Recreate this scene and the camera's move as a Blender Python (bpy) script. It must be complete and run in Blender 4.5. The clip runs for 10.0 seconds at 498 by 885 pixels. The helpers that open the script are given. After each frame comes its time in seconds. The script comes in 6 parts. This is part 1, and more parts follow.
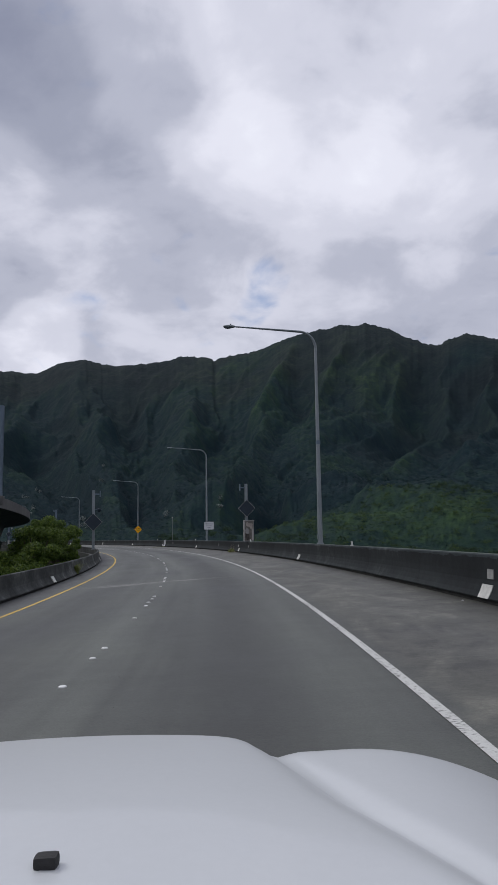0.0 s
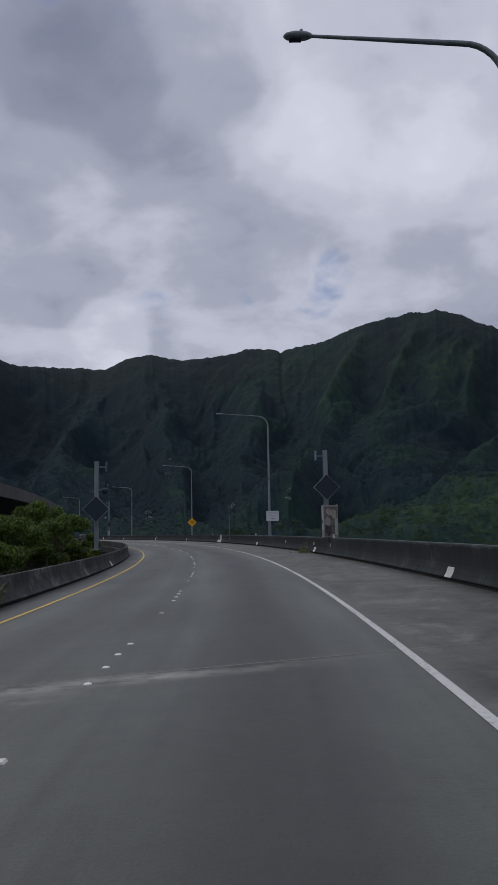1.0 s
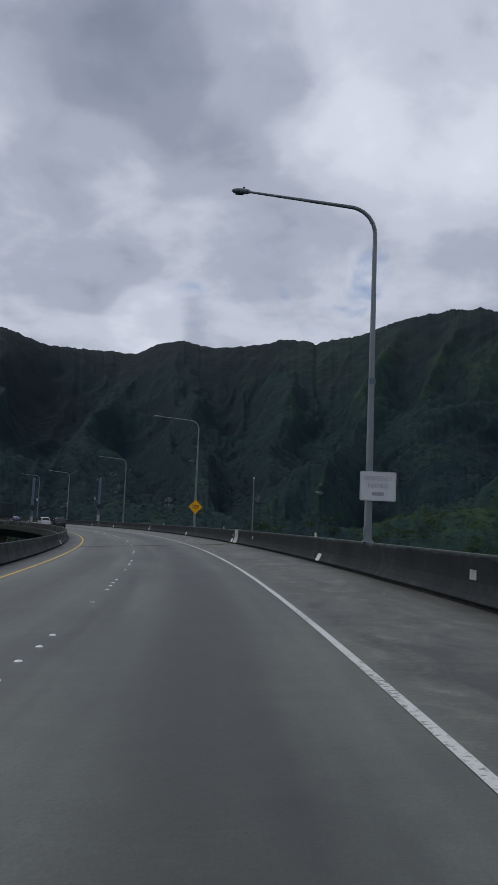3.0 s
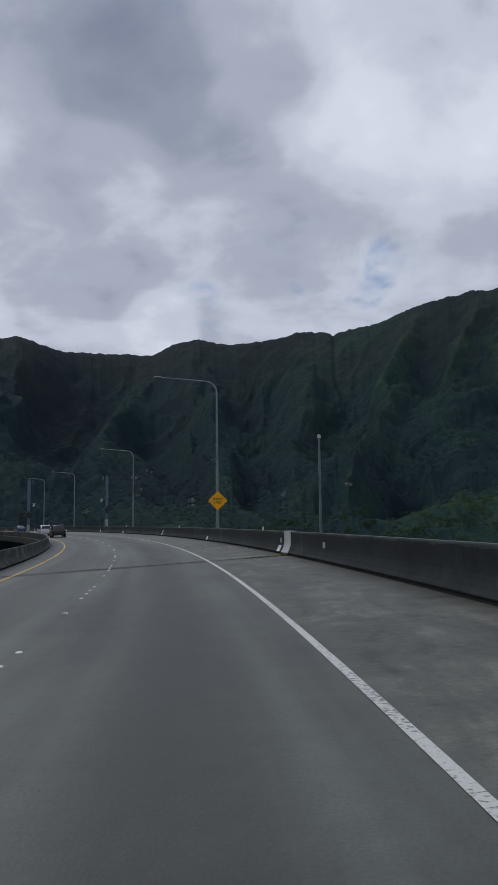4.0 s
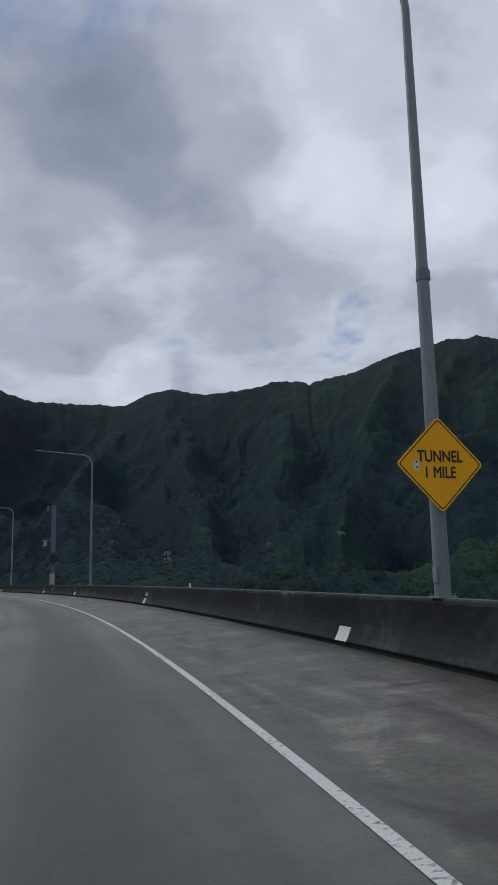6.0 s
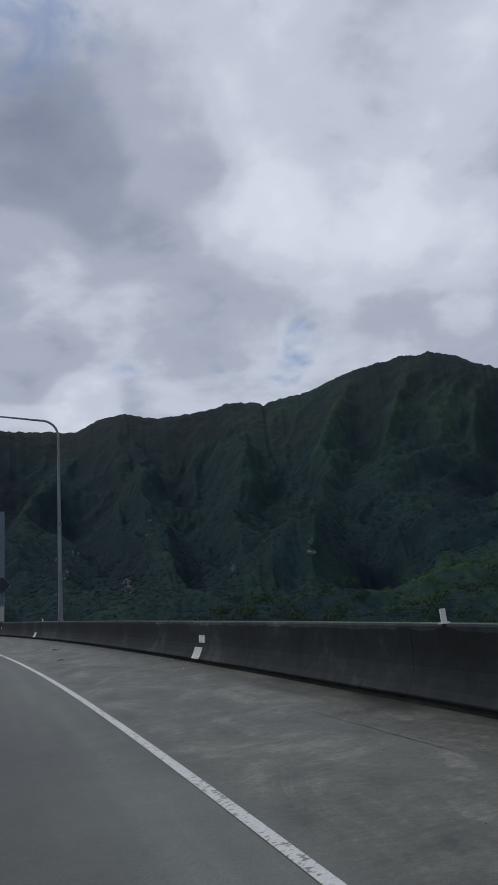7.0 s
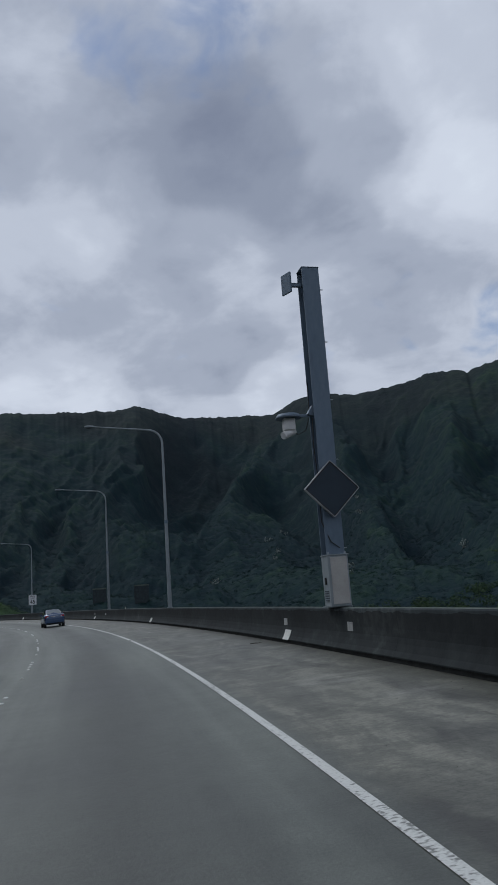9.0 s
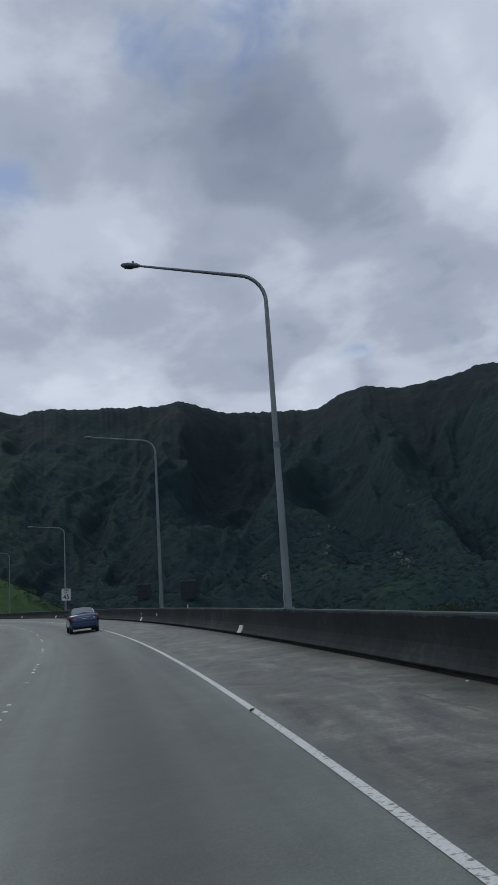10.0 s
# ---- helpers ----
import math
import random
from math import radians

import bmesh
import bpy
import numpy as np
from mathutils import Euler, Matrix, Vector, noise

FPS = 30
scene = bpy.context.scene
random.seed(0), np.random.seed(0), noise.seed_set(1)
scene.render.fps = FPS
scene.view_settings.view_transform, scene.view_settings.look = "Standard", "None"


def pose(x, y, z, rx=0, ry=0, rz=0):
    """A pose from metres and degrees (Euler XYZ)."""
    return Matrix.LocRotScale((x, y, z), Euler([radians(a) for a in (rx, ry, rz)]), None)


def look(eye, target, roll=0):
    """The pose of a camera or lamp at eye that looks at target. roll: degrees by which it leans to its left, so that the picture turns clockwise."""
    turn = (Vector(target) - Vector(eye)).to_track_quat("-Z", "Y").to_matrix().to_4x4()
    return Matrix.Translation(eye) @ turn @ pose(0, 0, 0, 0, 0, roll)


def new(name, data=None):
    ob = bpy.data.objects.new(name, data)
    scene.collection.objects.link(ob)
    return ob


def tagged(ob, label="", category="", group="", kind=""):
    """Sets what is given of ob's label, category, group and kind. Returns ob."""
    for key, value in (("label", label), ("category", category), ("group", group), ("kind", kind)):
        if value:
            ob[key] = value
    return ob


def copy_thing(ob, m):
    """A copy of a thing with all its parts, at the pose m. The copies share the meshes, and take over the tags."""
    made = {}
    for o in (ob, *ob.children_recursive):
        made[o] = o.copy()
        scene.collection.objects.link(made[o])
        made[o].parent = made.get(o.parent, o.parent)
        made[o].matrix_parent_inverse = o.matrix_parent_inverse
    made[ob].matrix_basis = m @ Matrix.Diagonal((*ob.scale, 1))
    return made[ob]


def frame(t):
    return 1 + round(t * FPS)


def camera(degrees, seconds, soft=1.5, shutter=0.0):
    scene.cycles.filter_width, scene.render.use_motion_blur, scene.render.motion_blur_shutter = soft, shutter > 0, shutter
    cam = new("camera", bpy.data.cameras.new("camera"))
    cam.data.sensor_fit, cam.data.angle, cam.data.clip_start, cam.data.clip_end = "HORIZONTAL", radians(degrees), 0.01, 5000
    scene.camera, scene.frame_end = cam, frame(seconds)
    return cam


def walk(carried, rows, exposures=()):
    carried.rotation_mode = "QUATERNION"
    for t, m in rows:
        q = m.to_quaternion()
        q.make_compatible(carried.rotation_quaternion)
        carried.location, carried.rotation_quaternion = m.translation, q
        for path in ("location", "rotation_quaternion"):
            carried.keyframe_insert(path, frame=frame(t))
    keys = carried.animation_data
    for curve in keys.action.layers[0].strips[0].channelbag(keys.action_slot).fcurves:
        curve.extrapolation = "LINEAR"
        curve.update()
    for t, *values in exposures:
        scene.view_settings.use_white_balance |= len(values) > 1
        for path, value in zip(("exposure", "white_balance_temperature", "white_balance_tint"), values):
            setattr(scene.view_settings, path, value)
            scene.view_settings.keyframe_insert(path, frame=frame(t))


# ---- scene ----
# ---------------------------------------------------------------- camera
cam = camera(37.25, 10.0, soft=1.2)

# seconds, x, y, z, tilt, roll, yaw
PATH = [
    (0.0, -1.700, 0.000, 1.479, 96.59, 0.82, -0.33),
    (0.5, -1.843, 9.965, 1.377, 96.50, 0.91, 3.95),
    (1.0, -2.254, 19.940, 1.240, 96.21, 1.01, 4.95),
    (1.5, -2.973, 29.915, 1.108, 95.88, 0.85, 6.23),
    (2.0, -4.005, 39.879, 0.999, 95.81, -0.44, 6.28),
    (2.5, -5.256, 49.835, 0.891, 95.99, -2.12, 5.68),
    (2.7, -5.820, 53.814, 0.816, 95.87, -2.62, 6.58),
    (3.8, -9.570, 75.655, 0.633, 95.52, -0.63, 7.66),
    (4.0, -10.418, 79.605, 0.555, 95.53, 0.65, 8.76),
    (4.5, -12.774, 89.440, 0.456, 95.93, 1.75, 10.42),
    (5.0, -15.512, 99.194, 0.345, 98.30, 0.44, 8.02),
    (5.5, -18.486, 108.894, 0.213, 98.61, 0.78, 7.52),
    (6.0, -21.720, 118.528, 0.086, 99.65, 1.24, 6.71),
    (6.2, -23.087, 122.361, 0.070, 100.99, 1.65, 5.51),
    (7.3, -31.324, 143.224, -0.174, 101.38, 3.84, 3.30),
    (7.5, -32.959, 146.970, -0.240, 101.42, 3.72, 4.16),
    (8.0, -37.196, 156.284, -0.338, 101.68, 3.24, 12.61),
    (8.5, -41.766, 165.460, -0.485, 101.36, 3.39, 15.94),
    (9.0, -46.589, 174.585, -0.541, 100.97, 4.00, 18.76),
    (9.5, -51.640, 183.500, -0.640, 101.05, 3.50, 21.28),
    (10.0, -57.100, 192.330, -0.710, 100.95, 3.70, 22.05),
]
walk(cam, [(t, pose(x, y, z, rx, ry, rz)) for t, x, y, z, rx, ry, rz in PATH],
     [(0.0, 0.30, 6300, 11), (0.5, -0.1, 6200, 12), (2.0, 0.05, 6100, 9), (4.5, 0.05, 6050, 6.5), (7.5, 0.05, 6050, 6.5), (10.0, 0.0, 5880, 4)])

# ---------------------------------------------------------------- world and light
SUN_AZ, SUN_EL = radians(62), radians(48)      # azimuth is counted from +y towards -x


def cloudy_world():
    """A clear sky with a broken sheet of cloud under it, seen in perspective."""
    w = bpy.data.worlds.new("cloudy_sky")
    w.use_nodes = True
    nt = w.node_tree
    nt.nodes.clear()
    N, L = nt.nodes.new, nt.links.new
    out = N("ShaderNodeOutputWorld")
    bg = N("ShaderNodeBackground")
    L(bg.outputs[0], out.inputs[0])
    sky = N("ShaderNodeTexSky")
    sky.sky_type = "NISHITA"
    sky.sun_disc = False
    sky.sun_elevation = SUN_EL
    sky.sun_rotation = -SUN_AZ
    sky.air_density, sky.dust_density = 1.0, 0.6
    tc = N("ShaderNodeTexCoord")
    sep = N("ShaderNodeSeparateXYZ")
    L(tc.outputs["Generated"], sep.inputs[0])

    def math_node(op, a, b=None, c=None):
        n = N("ShaderNodeMath")
        n.operation = op
        for i, v in enumerate((a, b, c)):
            if v is None:
                continue
            if isinstance(v, (int, float)):
                n.inputs[i].default_value = v
            else:
                L(v, n.inputs[i])
        return n.outputs[0]

    zz = math_node("MAXIMUM", math_node("ADD", sep.outputs[2], 0.38), 0.1)
    comb = N("ShaderNodeCombineXYZ")
    L(math_node("DIVIDE", sep.outputs[0], zz), comb.inputs[0])
    L(math_node("DIVIDE", sep.outputs[1], zz), comb.inputs[1])

    def cloud_noise(scale, detail, rough, off, distort=0.0):
        mp = N("ShaderNodeMapping")
        mp.inputs["Location"].default_value = off
        L(comb.outputs[0], mp.inputs[0])
        n = N("ShaderNodeTexNoise")
        n.inputs["Scale"].default_value = scale
        n.inputs["Detail"].default_value = detail
        n.inputs["Roughness"].default_value = rough
        n.inputs["Distortion"].default_value = distort
        L(mp.outputs[0], n.inputs["Vector"])
        return n.outputs[0]

    def ramp(value, stops):
        n = N("ShaderNodeValToRGB")
        n.color_ramp.interpolation = "EASE"
        el = n.color_ramp.elements
        el[0].position, el[0].color = stops[0][0], (*stops[0][1], 1)
        el[1].position, el[1].color = stops[-1][0], (*stops[-1][1], 1)
        for p, c in stops[1:-1]:
            e = el.new(p)
            e.color = (*c, 1)
        L(value, n.inputs[0])
        return n.outputs[0]

    def lobe(value, az, el, width, amount):
        """Adds amount to value round one direction, fading out over width degrees."""
        a, e = radians(az), radians(el)
        dot = N("ShaderNodeVectorMath")
        dot.operation = "DOT_PRODUCT"
        L(tc.outputs["Generated"], dot.inputs[0])
        dot.inputs[1].default_value = (-math.sin(a) * math.cos(e), math.cos(a) * math.cos(e), math.sin(e))
        mr = N("ShaderNodeMapRange")
        mr.interpolation_type = "SMOOTHERSTEP"
        L(dot.outputs["Value"], mr.inputs["Value"])
        mr.inputs["From Min"].default_value, mr.inputs["From Max"].default_value = math.cos(radians(width)), 1.0
        mr.inputs["To Min"].default_value, mr.inputs["To Max"].default_value = 0.0, amount
        return math_node("ADD", value, mr.outputs[0])

    big = cloud_noise(1.9, 6.0, 0.5, (3.1, 1.7, 0.0), 0.25)
    small = cloud_noise(5.5, 8.0, 0.56, (0.4, 5.2, 2.0), 0.35)
    mixed = math_node("ADD", math_node("MULTIPLY", big, 0.75), math_node("MULTIPLY", small, 0.30))
    puff = cloud_noise(12.5, 6.0, 0.52, (2.3, 8.1, 1.0), 0.3)
    mixed = math_node("SUBTRACT", math_node("ADD", mixed, math_node("MULTIPLY", puff, 0.08)), 0.070)
    # large cloud masses: azimuth, elevation, radius in degrees, lighter (+) or heavier (-)
    for az, el, width, amount in ((22, 32.5, 11, -0.13), (13, 33, 11, -0.16), (6, 28.5, 7, -0.08), (19, 25.8, 5, 0.09), (27, 26.5, 6, 0.07), (23, 20, 9, -0.16), (11, 22.5, 9, -0.12),
                                  (5, 20, 7, -0.05), (15.5, 14.7, 4, 0.13), (30, 17, 8, 0.03), (-6, 29, 10, 0.09), (-11, 22, 9, 0.10), (1, 37, 9, 0.03), (38, 33, 12, 0.04), (39, 22, 9, 0.02)):
        mixed = lobe(mixed, az, el, width, amount)
    body = ramp(mixed, [(0.16, (0.21, 0.225, 0.295)), (0.30, (0.282, 0.297, 0.365)), (0.42, (0.385, 0.397, 0.465)), (0.53, (0.53, 0.535, 0.60)), (0.64, (0.65, 0.65, 0.71)), (0.80, (0.80, 0.81, 0.85))])
    holes = cloud_noise(9.0, 6.0, 0.5, (7.7, 0.9, 4.0), 0.4)
    # thinner places in the sheet, where blue shows through
    for az, el, width, amount in ((-3.3, 20.2, 2.6, -0.13), (-2.2, 18.9, 2.4, -0.11), (-0.8, 16.0, 3.0, -0.15), (12.3, 16.0, 2.6, -0.17), (22, 44, 12, -0.27), (42, 30, 7, -0.22), (3.5, 18.0, 3, -0.10)):
        holes = lobe(holes, az, el, width, amount)
    cover = ramp(holes, [(0.08, (0.35,) * 3), (0.38, (1.0,) * 3)])
    skyscale = N("ShaderNodeVectorMath")
    skyscale.operation = "MULTIPLY"
    L(sky.outputs[0], skyscale.inputs[0])
    skyscale.inputs[1].default_value = (0.066, 0.070, 0.080)
    mix = N("ShaderNodeMix")
    mix.data_type = "RGBA"
    L(cover, mix.inputs["Factor"])
    L(skyscale.outputs[0], mix.inputs["A"])
    L(body, mix.inputs["B"])
    L(mix.outputs["Result"], bg.inputs[0])
    bg.inputs[1].default_value = 1.0
    scene.world = w


cloudy_world()
sun_data = bpy.data.lights.new("sun", "SUN")
sun_data.energy, sun_data.angle, sun_data.color = 0.95, radians(30), (1.0, 0.96, 0.9)
sun = new("sun", sun_data)
sun.matrix_world = look(
    (-600 * math.sin(SUN_AZ) * math.cos(SUN_EL), 600 * math.cos(SUN_AZ) * math.cos(SUN_EL), 600 * math.sin(SUN_EL)), (0, 0, 0))
scene.view_settings.exposure = 0.0

# ---------------------------------------------------------------- the road's line
K0, K1 = 0.0027807, -5.484e-7       # curvature, and how it changes along the way
BANK, GRADE = 0.0458, -0.01113      # the deck leans into the bend and falls gently
S_TAB = np.arange(-120.0, 561.0, 1.0)
TH_TAB = K0 * S_TAB + K1 * S_TAB ** 2 / 2
_i0 = int(np.where(S_TAB == 0)[0][0])
X_TAB = np.concatenate([[0], np.cumsum(-np.sin((TH_TAB[1:] + TH_TAB[:-1]) / 2))])
Y_TAB = np.concatenate([[0], np.cumsum(np.cos((TH_TAB[1:] + TH_TAB[:-1]) / 2))])
X_TAB, Y_TAB = X_TAB - X_TAB[_i0], Y_TAB - Y_TAB[_i0]


def road_at(s):
    return float(np.interp(s, S_TAB, X_TAB)), float(np.interp(s, S_TAB, Y_TAB)), float(np.interp(s, S_TAB, TH_TAB))


def on_road(s, d, z=0.0):
    """The point s metres along, d metres right of the white edge line, z above the deck."""
    x, y, th = road_at(s)
    return Vector((x + d * math.cos(th), y + d * math.sin(th), z + BANK * d + GRADE * s))


def road_pose(s, d, z=0.0, turn=0.0, lean=False):
    """Local x across the road to the right, y along it; upright, or leaning with the deck."""
    p = on_road(s, d, z)
    m = Matrix.Translation(p) @ Matrix.Rotation(road_at(s)[2] + radians(turn), 4, "Z")
    if lean:
        m = m @ Matrix.Rotation(math.atan(GRADE), 4, "X") @ Matrix.Rotation(-math.atan(BANK), 4, "Y")
    return m


# ---------------------------------------------------------------- materials
def material(name, stops, rough=0.7, metal=0.0, scale=3.0, fine=40.0, bump=0.2, bump_scale=None, coords="Object", stretch=(1, 1, 1),
             rough_var=0.15, distance=0.02, random_amount=0.0, detail=6.0, coat=0.0, spec=0.5):
    """A surface whose colour wanders through stops with a coarse and a fine noise, with relief and uneven gloss."""
    m = bpy.data.materials.new(name)
    m.use_nodes = True
    nt = m.node_tree
    N, L = nt.nodes.new, nt.links.new
    b = nt.nodes["Principled BSDF"]
    tc = N("ShaderNodeTexCoord")
    mp = N("ShaderNodeMapping")
    mp.inputs["Scale"].default_value = stretch
    L(N("ShaderNodeNewGeometry").outputs["Position"] if coords == "World" else tc.outputs[coords], mp.inputs[0])

    def noise_node(sc, det):
        n = N("ShaderNodeTexNoise")
        n.inputs["Scale"].default_value = sc
        n.inputs["Detail"].default_value = det
        n.inputs["Roughness"].default_value = 0.6
        L(mp.outputs[0], n.inputs["Vector"])
        return n.outputs[0]

    def mth(op, a, c):
        n = N("ShaderNodeMath")
        n.operation = op
        for i, v in enumerate((a, c)):
            if isinstance(v, (int, float)):
                n.inputs[i].default_value = v
            else:
                L(v, n.inputs[i])
        return n.outputs[0]

    coarse, grain = noise_node(scale, detail), noise_node(fine, 4.0)
    fac = mth("ADD", mth("MULTIPLY", coarse, 0.7), mth("MULTIPLY", grain, 0.3))
    if random_amount:
        oi = N("ShaderNodeObjectInfo")
        fac = mth("ADD", fac, mth("MULTIPLY", mth("SUBTRACT", oi.outputs["Random"], 0.5), random_amount))
    cr = N("ShaderNodeValToRGB")
    el = cr.color_ramp.elements
    n_st = len(stops)
    pos = [0.5] if n_st == 1 else [0.32 + 0.36 * i / (n_st - 1) for i in range(n_st)]
    el[0].position, el[0].color = pos[0], (*stops[0], 1)
    el[1].position, el[1].color = pos[-1] if n_st > 1 else 0.9, (*stops[-1], 1)
    for p, c in zip(pos[1:-1], stops[1:-1]):
        el.new(p).color = (*c, 1)
    L(fac, cr.inputs[0])
    L(cr.outputs[0], b.inputs["Base Color"])
    L(mth("ADD", mth("MULTIPLY", mth("SUBTRACT", coarse, 0.5), rough_var * 2), rough), b.inputs["Roughness"])
    b.inputs["Metallic"].default_value = metal
    b.inputs["Coat Weight"].default_value = coat
    b.inputs["Specular IOR Level"].default_value = spec
    if bump:
        bn = N("ShaderNodeBump")
        bn.inputs["Strength"].default_value = bump
        bn.inputs["Distance"].default_value = distance
        L(grain if bump_scale is None else noise_node(bump_scale, 5.0), bn.inputs["Height"])
        L(bn.outputs[0], b.inputs["Normal"])
    return m


def glass_material(name, tint, rough=0.04):
    m = bpy.data.materials.new(name)
    m.use_nodes = True
    b = m.node_tree.nodes["Principled BSDF"]
    b.inputs["Base Color"].default_value = (*tint, 1)
    b.inputs["Roughness"].default_value = rough
    b.inputs["Specular IOR Level"].default_value = 0.5
    return m


def road_material():
    """Weathered bridge concrete: along-road streaks, blotches on the shoulder, darker wheel and drip lanes, pale scuffs."""
    m = bpy.data.materials.new("deck_concrete")
    m.use_nodes = True
    nt = m.node_tree
    N, L = nt.nodes.new, nt.links.new
    b = nt.nodes["Principled BSDF"]
    uv = N("ShaderNodeUVMap")
    uv.uv_map = "along"
    sep = N("ShaderNodeSeparateXYZ")
    L(uv.outputs[0], sep.inputs[0])

    def mth(op, a, c=None, clamp=False):
        n = N("ShaderNodeMath")
        n.operation, n.use_clamp = op, clamp
        for i, v in enumerate((a, c)):
            if v is None:
                continue
            if isinstance(v, (int, float)):
                n.inputs[i].default_value = v
            else:
                L(v, n.inputs[i])
        return n.outputs[0]

    def nz(sx, sy, det=6.0, off=0.0, rough=0.6, twist=0.0):
        mp = N("ShaderNodeMapping")
        mp.inputs["Scale"].default_value = (sx, sy, 1)
        mp.inputs["Location"].default_value = (off, off * 1.7, 0)
        L(uv.outputs[0], mp.inputs[0])
        n = N("ShaderNodeTexNoise")
        n.inputs["Scale"].default_value = 1.0
        n.inputs["Detail"].default_value = det
        n.inputs["Roughness"].default_value = rough
        n.inputs["Distortion"].default_value = twist
        L(mp.outputs[0], n.inputs["Vector"])
        return n.outputs[0]

    def band(centre, width):
        """1 on a line along the road, falling to 0 at width to its sides."""
        n = N("ShaderNodeMapRange")
        n.interpolation_type = "SMOOTHSTEP"
        L(mth("ABSOLUTE", mth("SUBTRACT", sep.outputs[0], centre)), n.inputs["Value"])
        n.inputs["From Min"].default_value, n.inputs["From Max"].default_value = 0.0, width
        n.inputs["To Min"].default_value, n.inputs["To Max"].default_value = 1.0, 0.0
        return n.outputs[0]

    streak = nz(1.1, 0.035, 4, 3.0)
    blotch = nz(0.42, 0.17, 5, 11.0)
    stain = nz(0.85, 0.34, 6, 71.0, 0.62, 1.6)
    smear = nz(0.5, 1.5, 4, 47.0, 0.55, 0.8)
    mottle = nz(3.1, 2.7, 7, 31.0, 0.6)
    grit = nz(34.0, 34.0, 3, 5.0)
    speck = nz(85.0, 85.0, 2, 41.0)
    pit = nz(9.0, 14.0, 8, 61.0, 0.72, 0.6)
    shoulder = N("ShaderNodeMapRange")
    L(mth("ADD", sep.outputs[0], mth("MULTIPLY", mth("SUBTRACT", mottle, 0.5), 0.5)), shoulder.inputs["Value"])
    shoulder.inputs["From Min"].default_value, shoulder.inputs["From Max"].default_value = 0.0, 0.35
    tone = mth("ADD", mth("ADD", mth("MULTIPLY", streak, 0.46), mth("MULTIPLY", blotch, 0.34)), mth("ADD", mth("MULTIPLY", mottle, 0.12), mth("MULTIPLY", smear, 0.08)))
    lane = N("ShaderNodeValToRGB")
    e = lane.color_ramp.elements
    e[0].position, e[0].color = 0.385, (0.0335, 0.0368, 0.0310, 1)
    e[1].position, e[1].color = 0.615, (0.1230, 0.1345, 0.1145, 1)
    L(tone, lane.inputs[0])
    sh = N("ShaderNodeValToRGB")
    e = sh.color_ramp.elements
    e[0].position, e[0].color = 0.42, (0.0305, 0.0298, 0.0240, 1)
    e[1].position, e[1].color = 0.585, (0.1430, 0.1415, 0.1130, 1)
    e.new(0.46).color = (0.0580, 0.0588, 0.0460, 1)
    e.new(0.53).color = (0.0870, 0.0878, 0.0700, 1)
    L(mth("ADD", mth("ADD", mth("MULTIPLY", blotch, 0.14), mth("MULTIPLY", stain, 0.50)), mth("ADD", mth("MULTIPLY", mottle, 0.18), mth("MULTIPLY", smear, 0.18))), sh.inputs[0])
    mix = N("ShaderNodeMix")
    mix.data_type = "RGBA"
    L(shoulder.outputs[0], mix.inputs["Factor"])
    L(lane.outputs[0], mix.inputs["A"])
    L(sh.outputs[0], mix.inputs["B"])
    drip = mth("MULTIPLY", mth("ADD", mth("MULTIPLY", band(-1.75, 1.25), 0.80), mth("MULTIPLY", band(-5.35, 1.2), 0.50)),
               mth("ADD", mth("MULTIPLY", streak, 0.9), mth("MULTIPLY", blotch, 0.5)))
    edge_dirt = mth("MULTIPLY", mth("ADD", mth("MULTIPLY", band(3.15, 0.8), 0.55), mth("MULTIPLY", band(-8.1, 1.2), 2.3)), 1.0)
    dark = mth("SUBTRACT", 1.0, mth("ADD", drip, mth("MULTIPLY", edge_dirt, blotch)), True)
    dark = mth("MULTIPLY", dark, mth("ADD", 0.23, mth("ADD", mth("MULTIPLY", grit, 1.0), mth("MULTIPLY", speck, 0.55))))
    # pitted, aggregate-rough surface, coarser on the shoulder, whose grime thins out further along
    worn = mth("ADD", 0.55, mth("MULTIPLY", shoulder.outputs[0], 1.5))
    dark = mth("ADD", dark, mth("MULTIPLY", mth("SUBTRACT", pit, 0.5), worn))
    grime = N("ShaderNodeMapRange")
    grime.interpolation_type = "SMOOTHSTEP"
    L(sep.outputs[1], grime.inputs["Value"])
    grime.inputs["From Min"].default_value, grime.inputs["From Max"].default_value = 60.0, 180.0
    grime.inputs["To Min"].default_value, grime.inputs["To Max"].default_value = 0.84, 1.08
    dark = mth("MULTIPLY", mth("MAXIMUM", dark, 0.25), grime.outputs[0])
    mul = N("ShaderNodeVectorMath")
    mul.operation = "SCALE"
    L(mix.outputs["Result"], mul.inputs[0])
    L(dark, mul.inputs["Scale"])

    # concrete scraped pale beside the deck joints: place along the road, half width, first and last offset, strength
    pale = 0.0
    slant = mth("SUBTRACT", sep.outputs[1], mth("MULTIPLY", sep.outputs[0], 0.16))
    torn = N("ShaderNodeMapRange")
    L(mth("ADD", mth("MULTIPLY", nz(0.5, 2.2, 6, 51.0), 0.6), mth("MULTIPLY", mottle, 0.4)), torn.inputs["Value"])
    torn.inputs["From Min"].default_value, torn.inputs["From Max"].default_value = 0.44, 0.60
